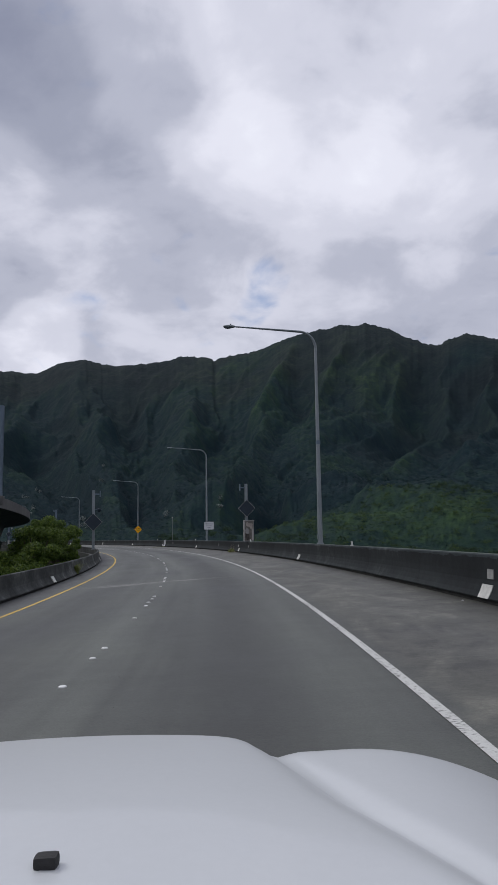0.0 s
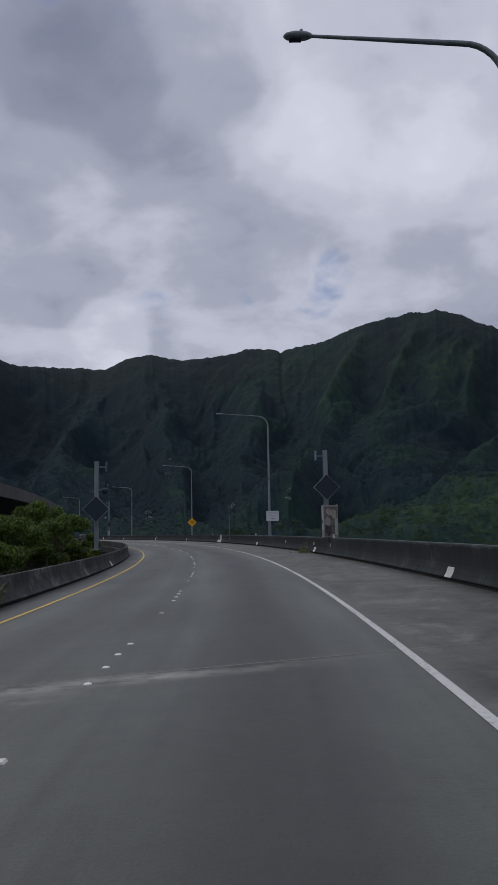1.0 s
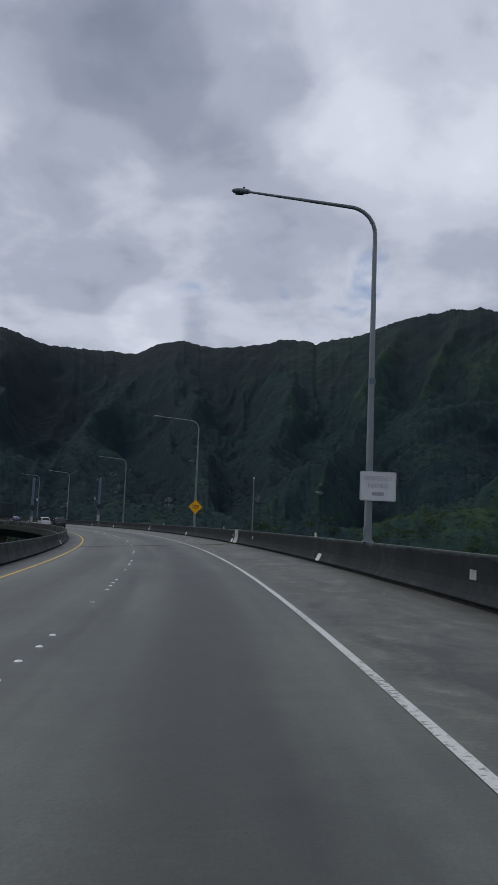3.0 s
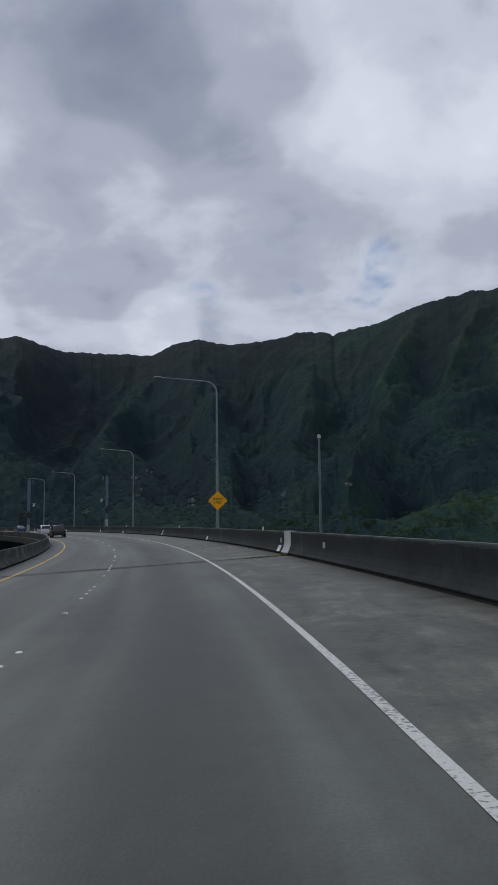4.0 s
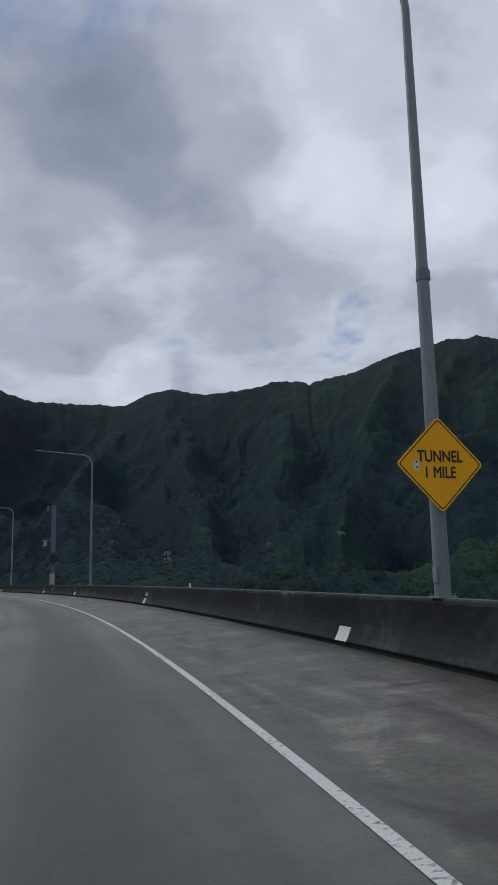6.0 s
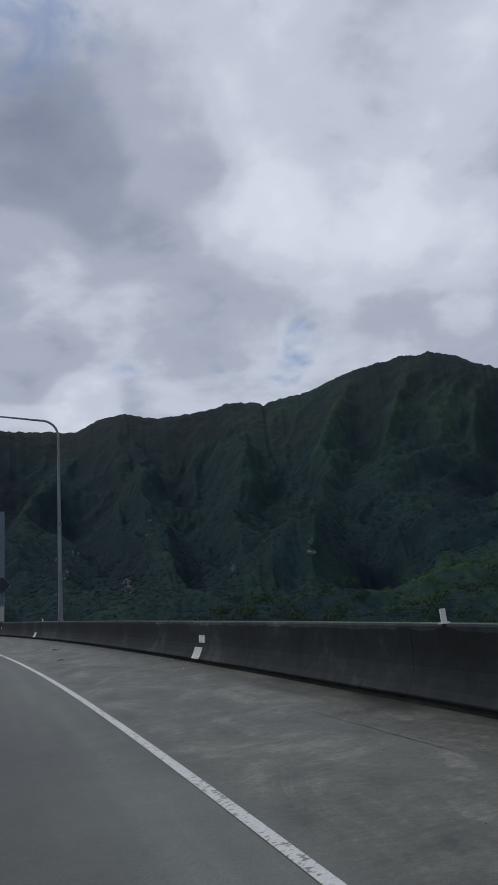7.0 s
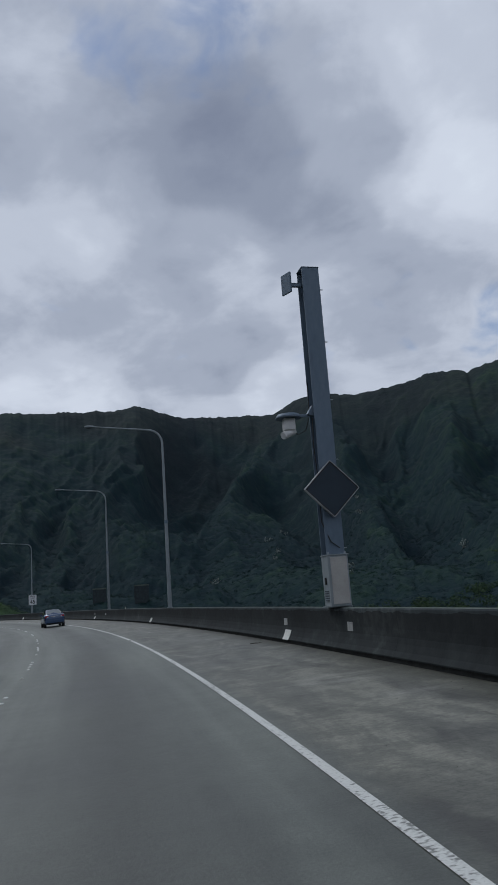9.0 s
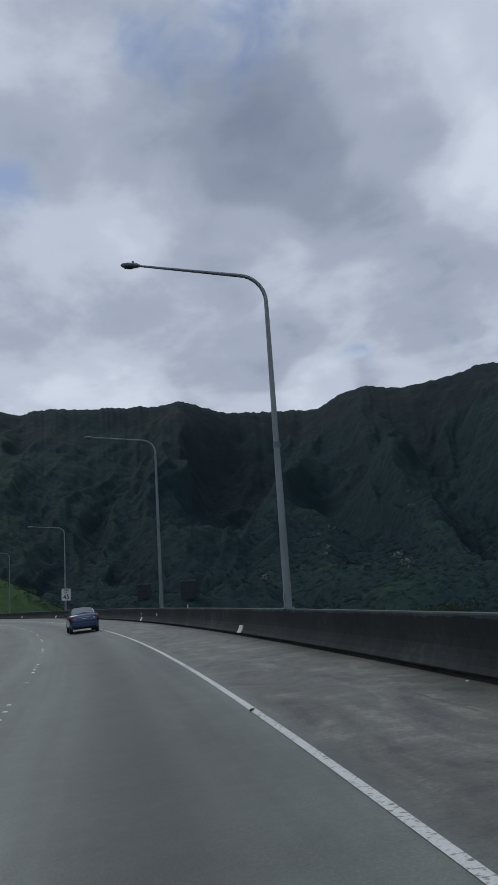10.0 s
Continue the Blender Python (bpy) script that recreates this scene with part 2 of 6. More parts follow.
    for s0, half, d0, d1, k in ((29.05, 0.45, -7.6, -0.6, 1.0), (28.4, 0.5, -7.0, -3.4, 0.7), (57.6, 0.35, -7.6, -3.2, 0.35), (110.3, 0.5, -0.5, 2.9, 0.4), (107.4, 0.5, -5.6, -2.2, 0.3), (-1.0, 0.5, -6.0, 0.0, 0.3), (194.5, 1.1, 1.0, 2.6, 0.45), (192.2, 0.7, 1.6, 2.9, 0.4),
                               (133.0, 0.6, 1.0, 3.0, 0.35), (129.6, 1.0, 0.8, 3.0, 0.4), (172.2, 0.5, 0.6, 3.0, 0.45), (104.0, 0.4, 0.8, 3.0, 0.4), (208.0, 1.2, 1.2, 2.9, 0.35)):
        n = N("ShaderNodeMapRange")
        n.interpolation_type = "SMOOTHSTEP"
        L(mth("ABSOLUTE", mth("SUBTRACT", slant, s0)), n.inputs["Value"])
        n.inputs["From Min"].default_value, n.inputs["From Max"].default_value = 0.0, half
        n.inputs["To Min"].default_value, n.inputs["To Max"].default_value = k, 0.0
        pale = mth("ADD", mth("MULTIPLY", n.outputs[0], band((d0 + d1) / 2, (d1 - d0) * 0.62)), pale)
    pale = mth("MULTIPLY", pale, torn.outputs[0])
    scraped = N("ShaderNodeMix")
    scraped.data_type = "RGBA"
    L(pale, scraped.inputs["Factor"])
    L(mul.outputs[0], scraped.inputs["A"])
    scraped.inputs["B"].default_value = (0.33, 0.325, 0.295, 1)
    L(scraped.outputs["Result"], b.inputs["Base Color"])
    L(mth("ADD", 0.38, mth("MULTIPLY", blotch, 0.34)), b.inputs["Roughness"])
    b.inputs["Specular IOR Level"].default_value = 0.66
    bn = N("ShaderNodeBump")
    bn.inputs["Strength"].default_value, bn.inputs["Distance"].default_value = 0.35, 0.006
    L(mth("ADD", grit, pit), bn.inputs["Height"])
    L(bn.outputs[0], b.inputs["Normal"])
    return m


def paint_line_material(name, colour, under):
    """Road paint worn through in short scuffs."""
    m = bpy.data.materials.new(name)
    m.use_nodes = True
    nt = m.node_tree
    N, L = nt.nodes.new, nt.links.new
    b = nt.nodes["Principled BSDF"]
    uv = N("ShaderNodeUVMap")
    uv.uv_map = "along"

    def nz(sx, sy, det):
        mp = N("ShaderNodeMapping")
        mp.inputs["Scale"].default_value = (sx, sy, 1)
        L(uv.outputs[0], mp.inputs[0])
        n = N("ShaderNodeTexNoise")
        n.inputs["Scale"].default_value = 1.0
        n.inputs["Detail"].default_value = det
        L(mp.outputs[0], n.inputs["Vector"])
        return n.outputs[0]

    add = N("ShaderNodeMath")
    add.operation = "ADD"
    L(nz(17.0, 24.0, 5.0), add.inputs[0])
    far = N("ShaderNodeMath")
    far.operation = "MULTIPLY"
    L(nz(0.9, 0.35, 4.0), far.inputs[0])
    far.inputs[1].default_value = 0.55
    L(far.outputs[0], add.inputs[1])
    r = N("ShaderNodeValToRGB")
    e = r.color_ramp.elements
    e[0].position, e[0].color = 0.625, (*under, 1)
    e[1].position, e[1].color = 0.77, (*colour, 1)
    e.new(0.675).color = tuple(0.55 * c + 0.45 * u for c, u in zip(colour, under)) + (1,)
    e.new(0.95).color = tuple(c * 0.85 for c in colour) + (1,)
    L(add.outputs[0], r.inputs[0])
    L(r.outputs[0], b.inputs["Base Color"])
    b.inputs["Roughness"].default_value = 0.6
    return m


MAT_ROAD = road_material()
MAT_WHITE_LINE = paint_line_material("worn_white_paint", (0.58, 0.585, 0.555), (0.17, 0.172, 0.16))
MAT_YELLOW_LINE = paint_line_material("worn_yellow_paint", (0.64, 0.43, 0.07), (0.30, 0.22, 0.07))
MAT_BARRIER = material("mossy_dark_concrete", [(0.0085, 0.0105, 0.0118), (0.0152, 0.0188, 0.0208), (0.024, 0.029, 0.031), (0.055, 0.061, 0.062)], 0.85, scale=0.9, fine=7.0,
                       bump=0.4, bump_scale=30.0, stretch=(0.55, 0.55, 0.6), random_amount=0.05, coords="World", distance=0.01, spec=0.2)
MAT_BARRIER_LEFT = material("stained_concrete", [(0.014, 0.0155, 0.016), (0.032, 0.035, 0.035), (0.062, 0.067, 0.065), (0.17, 0.178, 0.17)], 0.85, scale=1.0, fine=6.0,
                            bump=0.4, bump_scale=30.0, stretch=(0.7, 0.7, 0.9), random_amount=0.10, coords="World", distance=0.01, spec=0.2)


def level_tinted(m, bands):
    """Concrete tinted in level bands: heights over the foot with the tint that each takes, ragged by the grain."""
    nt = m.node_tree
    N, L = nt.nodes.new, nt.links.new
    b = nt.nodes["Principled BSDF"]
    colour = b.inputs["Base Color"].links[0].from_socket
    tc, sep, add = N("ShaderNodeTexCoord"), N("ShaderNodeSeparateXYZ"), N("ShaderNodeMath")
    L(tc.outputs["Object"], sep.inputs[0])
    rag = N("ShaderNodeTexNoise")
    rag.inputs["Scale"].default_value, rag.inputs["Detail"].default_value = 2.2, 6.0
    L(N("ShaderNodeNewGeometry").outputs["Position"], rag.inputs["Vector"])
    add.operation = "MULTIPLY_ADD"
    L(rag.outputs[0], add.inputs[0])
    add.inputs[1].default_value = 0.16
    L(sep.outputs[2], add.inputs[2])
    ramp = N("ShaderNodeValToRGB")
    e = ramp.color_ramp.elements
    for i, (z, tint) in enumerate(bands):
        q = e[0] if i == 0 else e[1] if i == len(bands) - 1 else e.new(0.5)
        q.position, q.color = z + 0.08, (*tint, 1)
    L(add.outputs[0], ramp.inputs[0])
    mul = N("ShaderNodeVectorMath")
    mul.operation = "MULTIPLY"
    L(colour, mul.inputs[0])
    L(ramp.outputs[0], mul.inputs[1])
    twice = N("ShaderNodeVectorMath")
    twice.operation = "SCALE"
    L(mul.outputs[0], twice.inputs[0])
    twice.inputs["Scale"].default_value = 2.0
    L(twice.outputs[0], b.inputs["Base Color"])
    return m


# upper face tinted darker, flare below tinted lighter for the sky it catches
level_tinted(MAT_BARRIER, [(0.10, (0.60, 0.595, 0.58)), (0.34, (0.62, 0.612, 0.60)), (0.46, (0.40, 0.392, 0.392)), (0.85, (0.38, 0.367, 0.362))])
MAT_FOOT = material("foot_gap_shade", [(0.020, 0.021, 0.020), (0.034, 0.035, 0.033), (0.05, 0.051, 0.048)], 0.95, scale=3, fine=20, spec=0.1)
MAT_COPING = material("pale_grey_coping", [(0.055, 0.068, 0.058), (0.085, 0.102, 0.088), (0.125, 0.145, 0.125)], 0.9, scale=1.2, fine=9, bump=0.2, coords="World", spec=0.2)
MAT_JOINT = material("dark_joint_and_gap_fill", [(0.012, 0.012, 0.012), (0.034, 0.034, 0.032)], 0.95, scale=6, spec=0.1)
MAT_CRACK = material("dirt_filled_crack", [(0.035, 0.036, 0.033), (0.075, 0.076, 0.07)], 0.9, scale=5, fine=30)
MAT_PATCH = material("dark_patched_asphalt", [(0.045, 0.047, 0.045), (0.066, 0.069, 0.064), (0.092, 0.095, 0.088)], 0.7, scale=1.6, fine=30, bump=0.2)
MAT_SCUFF = material("pale_joint_mortar", [(0.20, 0.20, 0.18), (0.34, 0.337, 0.30)], 0.85, scale=1.6, fine=22)
MAT_SEAM = material("worn_seam_mortar", [(0.095, 0.096, 0.086), (0.16, 0.16, 0.143), (0.27, 0.268, 0.24)], 0.85, scale=4.0, fine=22)
MAT_WALL = material("damp_valley_concrete", [(0.012, 0.019, 0.022), (0.024, 0.034, 0.038), (0.042, 0.056, 0.060)], 0.9, scale=0.8, fine=6)
MAT_VIADUCT = material("viaduct_concrete", [(0.05, 0.05, 0.05), (0.085, 0.084, 0.083), (0.13, 0.129, 0.126)], 0.85, scale=0.4, fine=6, bump=0.2,
                       stretch=(1, 1, 0.4))
MAT_GALV = material("galvanised_steel", [(0.145, 0.172, 0.185), (0.21, 0.24, 0.255), (0.28, 0.31, 0.325)], 0.6, metal=0.2, scale=2.5, fine=26, bump=0.08,
                    stretch=(1, 1, 0.2), random_amount=0.2)
MAT_MOSSY = material("mossy_steel_pipe", [(0.085, 0.105, 0.098), (0.135, 0.160, 0.150), (0.22, 0.245, 0.23)], 0.7, metal=0.1, scale=3.0, fine=26, bump=0.1, stretch=(1, 1, 0.4))
MAT_POST = material("weathered_grey_steel", [(0.085, 0.118, 0.158), (0.115, 0.156, 0.204), (0.150, 0.192, 0.238)], 0.6, metal=0.25, scale=1.2, fine=12, bump=0.06,
                    stretch=(1, 1, 0.35))
MAT_RUST = material("rust_bloom", [(0.075, 0.06, 0.055), (0.13, 0.095, 0.08)], 0.9, scale=12)
MAT_SIGN_BACK = material("dark_unlit_panel", [(0.016, 0.027, 0.040), (0.025, 0.038, 0.053)], 0.5, scale=2.0, fine=60, bump=0.03, spec=0.3)
MAT_ALU = material("bare_aluminium_edge", [(0.20, 0.205, 0.21), (0.34, 0.35, 0.36)], 0.5, metal=0.4, scale=4)
MAT_SIGN_YELLOW = material("yellow_sign_sheeting", [(0.84, 0.40, 0.008), (0.92, 0.46, 0.010)], 0.55, scale=2.5, fine=90, bump=0.02, spec=0.2)
MAT_SIGN_WHITE = material("white_sign_sheeting", [(0.52, 0.54, 0.56), (0.66, 0.68, 0.69)], 0.5, scale=2.5, fine=40, bump=0.02)
MAT_SIGN_BLACK = material("black_sign_ink", [(0.008, 0.008, 0.008), (0.014, 0.014, 0.014)], 0.7, scale=6)
MAT_SIGN_FADED = material("faded_grey_ink", [(0.20, 0.21, 0.24), (0.42, 0.44, 0.46)], 0.6, scale=9, fine=30)
MAT_STICKER_BLUE = material("blue_sticker_ink", [(0.04, 0.07, 0.25), (0.07, 0.1, 0.33)], 0.5, scale=8)
MAT_PLATE_WHITE = material("weathered_white_plate", [(0.44, 0.44, 0.41), (0.62, 0.62, 0.58), (0.70, 0.70, 0.66)], 0.6, scale=5, fine=50, random_amount=0.25)
MAT_PLATE_DULL = material("dulled_grey_plate", [(0.16, 0.16, 0.155), (0.27, 0.27, 0.26), (0.36, 0.36, 0.35)], 0.6, scale=6, fine=50, random_amount=0.3)
MAT_COVER = material("light_grey_painted_steel", [(0.34, 0.35, 0.36), (0.47, 0.48, 0.49)], 0.5, scale=2.2, fine=30, bump=0.05, stretch=(1, 1, 0.3))
MAT_CABINET = material("beige_cabinet_paint", [(0.30, 0.29, 0.27), (0.42, 0.41, 0.385)], 0.5, scale=2.0, fine=22, bump=0.05)
MAT_CABINET_WORN = material("corroded_cabinet_paint", [(0.060, 0.055, 0.048), (0.115, 0.106, 0.094), (0.19, 0.178, 0.158)], 0.75, scale=3.2, fine=18, bump=0.15)
MAT_CABINET_GREY = material("chalky_grey_cabinet_paint", [(0.17, 0.17, 0.165), (0.27, 0.27, 0.26), (0.33, 0.33, 0.32)], 0.7, scale=2.6, fine=24, bump=0.08, stretch=(1, 1, 0.4))
MAT_SCORCH = material("sooty_corroded_steel", [(0.018, 0.016, 0.014), (0.042, 0.038, 0.033), (0.085, 0.077, 0.068)], 0.85, scale=5, fine=26, bump=0.15)
MAT_PEELED = material("peeled_pale_patch", [(0.20, 0.178, 0.158), (0.30, 0.27, 0.24), (0.38, 0.345, 0.31)], 0.75, scale=7, fine=30)
MAT_CAMERA_WHITE = material("white_camera_housing", [(0.50, 0.50, 0.49), (0.64, 0.64, 0.63)], 0.4, scale=5, bump=0)
MAT_BLACK = material("black_rubber", [(0.010, 0.010, 0.010), (0.022, 0.022, 0.022)], 0.7, scale=9)
MAT_MARKER = material("white_ceramic_marker", [(0.68, 0.68, 0.66), (0.84, 0.84, 0.82)], 0.35, scale=20, fine=60, bump=0.05, random_amount=0.3)
MAT_CAR_WHITE = material("white_car_paint", [(0.55, 0.57, 0.58), (0.59, 0.61, 0.62)], 0.36, scale=0.8, fine=60, bump=0.0, coat=0.2, rough_var=0.04)
MAT_BLUE = material("dark_blue_metallic_paint", [(0.017, 0.043, 0.102), (0.024, 0.056, 0.128)], 0.28, metal=0.3, scale=1.0, fine=90, bump=0, coat=0.8, rough_var=0.03)
MAT_BLACK_PAINT = material("black_car_paint", [(0.006, 0.006, 0.007), (0.010, 0.010, 0.011)], 0.3, scale=1.0, bump=0, coat=0.2, rough_var=0.03)
MAT_SILVER = material("silver_white_paint", [(0.50, 0.51, 0.53), (0.58, 0.59, 0.60)], 0.3, scale=1.0, bump=0, coat=0.6, rough_var=0.03)
MAT_GLASS = glass_material("tinted_car_glass", (0.012, 0.014, 0.016))
# the pale base tint stands in for sky reflected in the pane
MAT_GLASS_PALE = glass_material("sky_tinted_car_glass", (0.13, 0.15, 0.165), 0.12)
MAT_TAIL = material("red_tail_lens", [(0.22, 0.012, 0.012), (0.32, 0.02, 0.018)], 0.2, scale=8, bump=0)
MAT_CHROME = material("chrome_trim", [(0.60, 0.60, 0.61), (0.70, 0.70, 0.71)], 0.18, metal=1.0, scale=6, bump=0)
MAT_PLATE = material("number_plate", [(0.45, 0.45, 0.46), (0.55, 0.55, 0.56)], 0.45, scale=8, bump=0)
MAT_TYRE = material("tyre_rubber", [(0.012, 0.012, 0.012), (0.025, 0.025, 0.025)], 0.85, scale=14)
MAT_BARK = material("grey_brown_bark", [(0.06, 0.05, 0.04), (0.12, 0.10, 0.08)], 0.9, scale=4, fine=30, bump=0.5)
MAT_GRASS = material("dry_grass_blades", [(0.07, 0.09, 0.022), (0.15, 0.17, 0.05), (0.27, 0.26, 0.12)], 0.8, scale=12, fine=50, bump=0)
MAT_STRAW = material("pale_straw", [(0.20, 0.18, 0.11), (0.34, 0.31, 0.21)], 0.85, scale=12, fine=50, bump=0)
MAT_WEED = material("green_weed_leaves", [(0.06, 0.085, 0.015), (0.13, 0.16, 0.035), (0.20, 0.21, 0.06)], 0.75, scale=14, fine=60, bump=0)
MAT_TWIG = material("dead_twig_bark", [(0.02, 0.016, 0.012), (0.05, 0.04, 0.03)], 0.9, scale=20)
MAT_LEAF_PALE = material("silvery_leaves", [(0.10, 0.12, 0.11), (0.20, 0.22, 0.20)], 0.7, scale=2)
MAT_LITTER = material("white_litter", [(0.5, 0.5, 0.5), (0.65, 0.65, 0.64)], 0.7, scale=10)
MAT_GRAVEL = material("dark_grit", [(0.02, 0.019, 0.017), (0.05, 0.048, 0.044)], 0.9, scale=10)


def leaf_material(name, stops, rough=0.55):
    """Leaves that differ one by one in tone, with a little light through them."""
    m = bpy.data.materials.new(name)
    m.use_nodes = True
    nt = m.node_tree
    N, L = nt.nodes.new, nt.links.new
    b = nt.nodes["Principled BSDF"]
    geo = N("ShaderNodeNewGeometry")
    tc = N("ShaderNodeTexCoord")
    n = N("ShaderNodeTexNoise")
    n.inputs["Scale"].default_value = 0.5
    n.inputs["Detail"].default_value = 4
    L(tc.outputs["Object"], n.inputs["Vector"])
    a = N("ShaderNodeMath")
    a.operation = "MULTIPLY_ADD"
    L(geo.outputs["Random Per Island"], a.inputs[0])
    a.inputs[1].default_value = 0.5
    h = N("ShaderNodeMath")
    h.operation = "MULTIPLY"
    L(n.outputs[0], h.inputs[0])
    h.inputs[1].default_value = 0.5
    L(h.outputs[0], a.inputs[2])
    r = N("ShaderNodeValToRGB")
    e = r.color_ramp.elements
    e[0].position, e[0].color = 0.2, (*stops[0], 1)
    e[1].position, e[1].color = 0.85, (*stops[-1], 1)
    for i, c in enumerate(stops[1:-1]):
        e.new(0.2 + 0.65 * (i + 1) / (len(stops) - 1)).color = (*c, 1)
    L(a.outputs[0], r.inputs[0])
    L(r.outputs[0], b.inputs["Base Color"])
    b.inputs["Roughness"].default_value = rough
    b.inputs["Specular IOR Level"].default_value = 0.3
    thin = N("ShaderNodeBsdfTranslucent")
    L(r.outputs[0], thin.inputs["Color"])
    both = N("ShaderNodeMixShader")
    both.inputs[0].default_value = 0.4
    L(b.outputs[0], both.inputs[1])
    L(thin.outputs[0], both.inputs[2])
    L(both.outputs[0], nt.nodes["Material Output"].inputs["Surface"])
    return m


def crown_material(name, gain):
    """Tree crowns on the slopes: each its own tone, drifting with the lie of the woods, blued by haze put into the
    colours.
    """
    m = bpy.data.materials.new(name)
    m.use_nodes = True
    nt = m.node_tree
    N, L = nt.nodes.new, nt.links.new
    b = nt.nodes["Principled BSDF"]
    tc, geo = N("ShaderNodeTexCoord"), N("ShaderNodeNewGeometry")

    def nz(scale, det):
        n = N("ShaderNodeTexNoise")
        n.inputs["Scale"].default_value, n.inputs["Detail"].default_value = scale, det
        n.inputs["Roughness"].default_value = 0.65
        L(tc.outputs["Object"], n.inputs["Vector"])
        return n.outputs[0]

    def mth(op, a, c):
        n = N("ShaderNodeMath")
        n.operation = op
        for i, v in enumerate((a, c)):
            if isinstance(v, (int, float)):
                n.inputs[i].default_value = v
            else:
                L(v, n.inputs[i])
        return n.outputs[0]

    def tone(red, green, blue):
        return (red * gain, green * gain, blue * gain, 1)

    leaf = nz(0.9, 4)
    att = N("ShaderNodeAttribute")
    att.attribute_name = "fern_light"
    fac = mth("ADD", mth("ADD", mth("MULTIPLY", nz(0.0075, 5), 0.84), mth("MULTIPLY", geo.outputs["Random Per Island"], 0.10)), mth("MULTIPLY", leaf, 0.26))
    fac = mth("ADD", fac, mth("MULTIPLY", att.outputs["Fac"], 0.25))
    scrub_haze = N("ShaderNodeAttribute")
    scrub_haze.attribute_name = "scrub_haze"
    r = N("ShaderNodeValToRGB")
    e = r.color_ramp.elements
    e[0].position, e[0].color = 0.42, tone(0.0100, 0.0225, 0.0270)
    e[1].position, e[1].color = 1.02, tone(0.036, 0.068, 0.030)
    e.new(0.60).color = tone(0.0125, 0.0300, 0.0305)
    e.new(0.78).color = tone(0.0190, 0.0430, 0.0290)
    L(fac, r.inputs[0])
    # low scrub and bare rock on the upper slopes, paled for the haze
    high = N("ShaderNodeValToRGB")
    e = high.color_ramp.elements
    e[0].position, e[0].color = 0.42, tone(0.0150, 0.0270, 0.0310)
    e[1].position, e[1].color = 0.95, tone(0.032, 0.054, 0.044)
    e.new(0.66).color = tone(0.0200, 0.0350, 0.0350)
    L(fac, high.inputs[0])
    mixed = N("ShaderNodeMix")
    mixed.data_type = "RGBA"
    L(scrub_haze.outputs["Fac"], mixed.inputs["Factor"])
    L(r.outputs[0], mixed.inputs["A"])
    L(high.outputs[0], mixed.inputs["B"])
    L(mixed.outputs["Result"], b.inputs["Base Color"])
    b.inputs["Roughness"].default_value = 0.85
    b.inputs["Specular IOR Level"].default_value = 0.06
    soft = N("ShaderNodeVectorMath")
    soft.operation = "MULTIPLY_ADD"
    L(geo.outputs["Normal"], soft.inputs[0])
    soft.inputs[1].default_value = (0.5, 0.5, 0.5)
    soft.inputs[2].default_value = (0.0, -0.08, 0.48)
    unit = N("ShaderNodeVectorMath")
    unit.operation = "NORMALIZE"
    L(soft.outputs[0], unit.inputs[0])
    bn = N("ShaderNodeBump")
    L(unit.outputs[0], bn.inputs["Normal"])
    bn.inputs["Strength"].default_value, bn.inputs["Distance"].default_value = 0.8, 0.6
    L(leaf, bn.inputs["Height"])
    L(bn.outputs[0], b.inputs["Normal"])
    return m


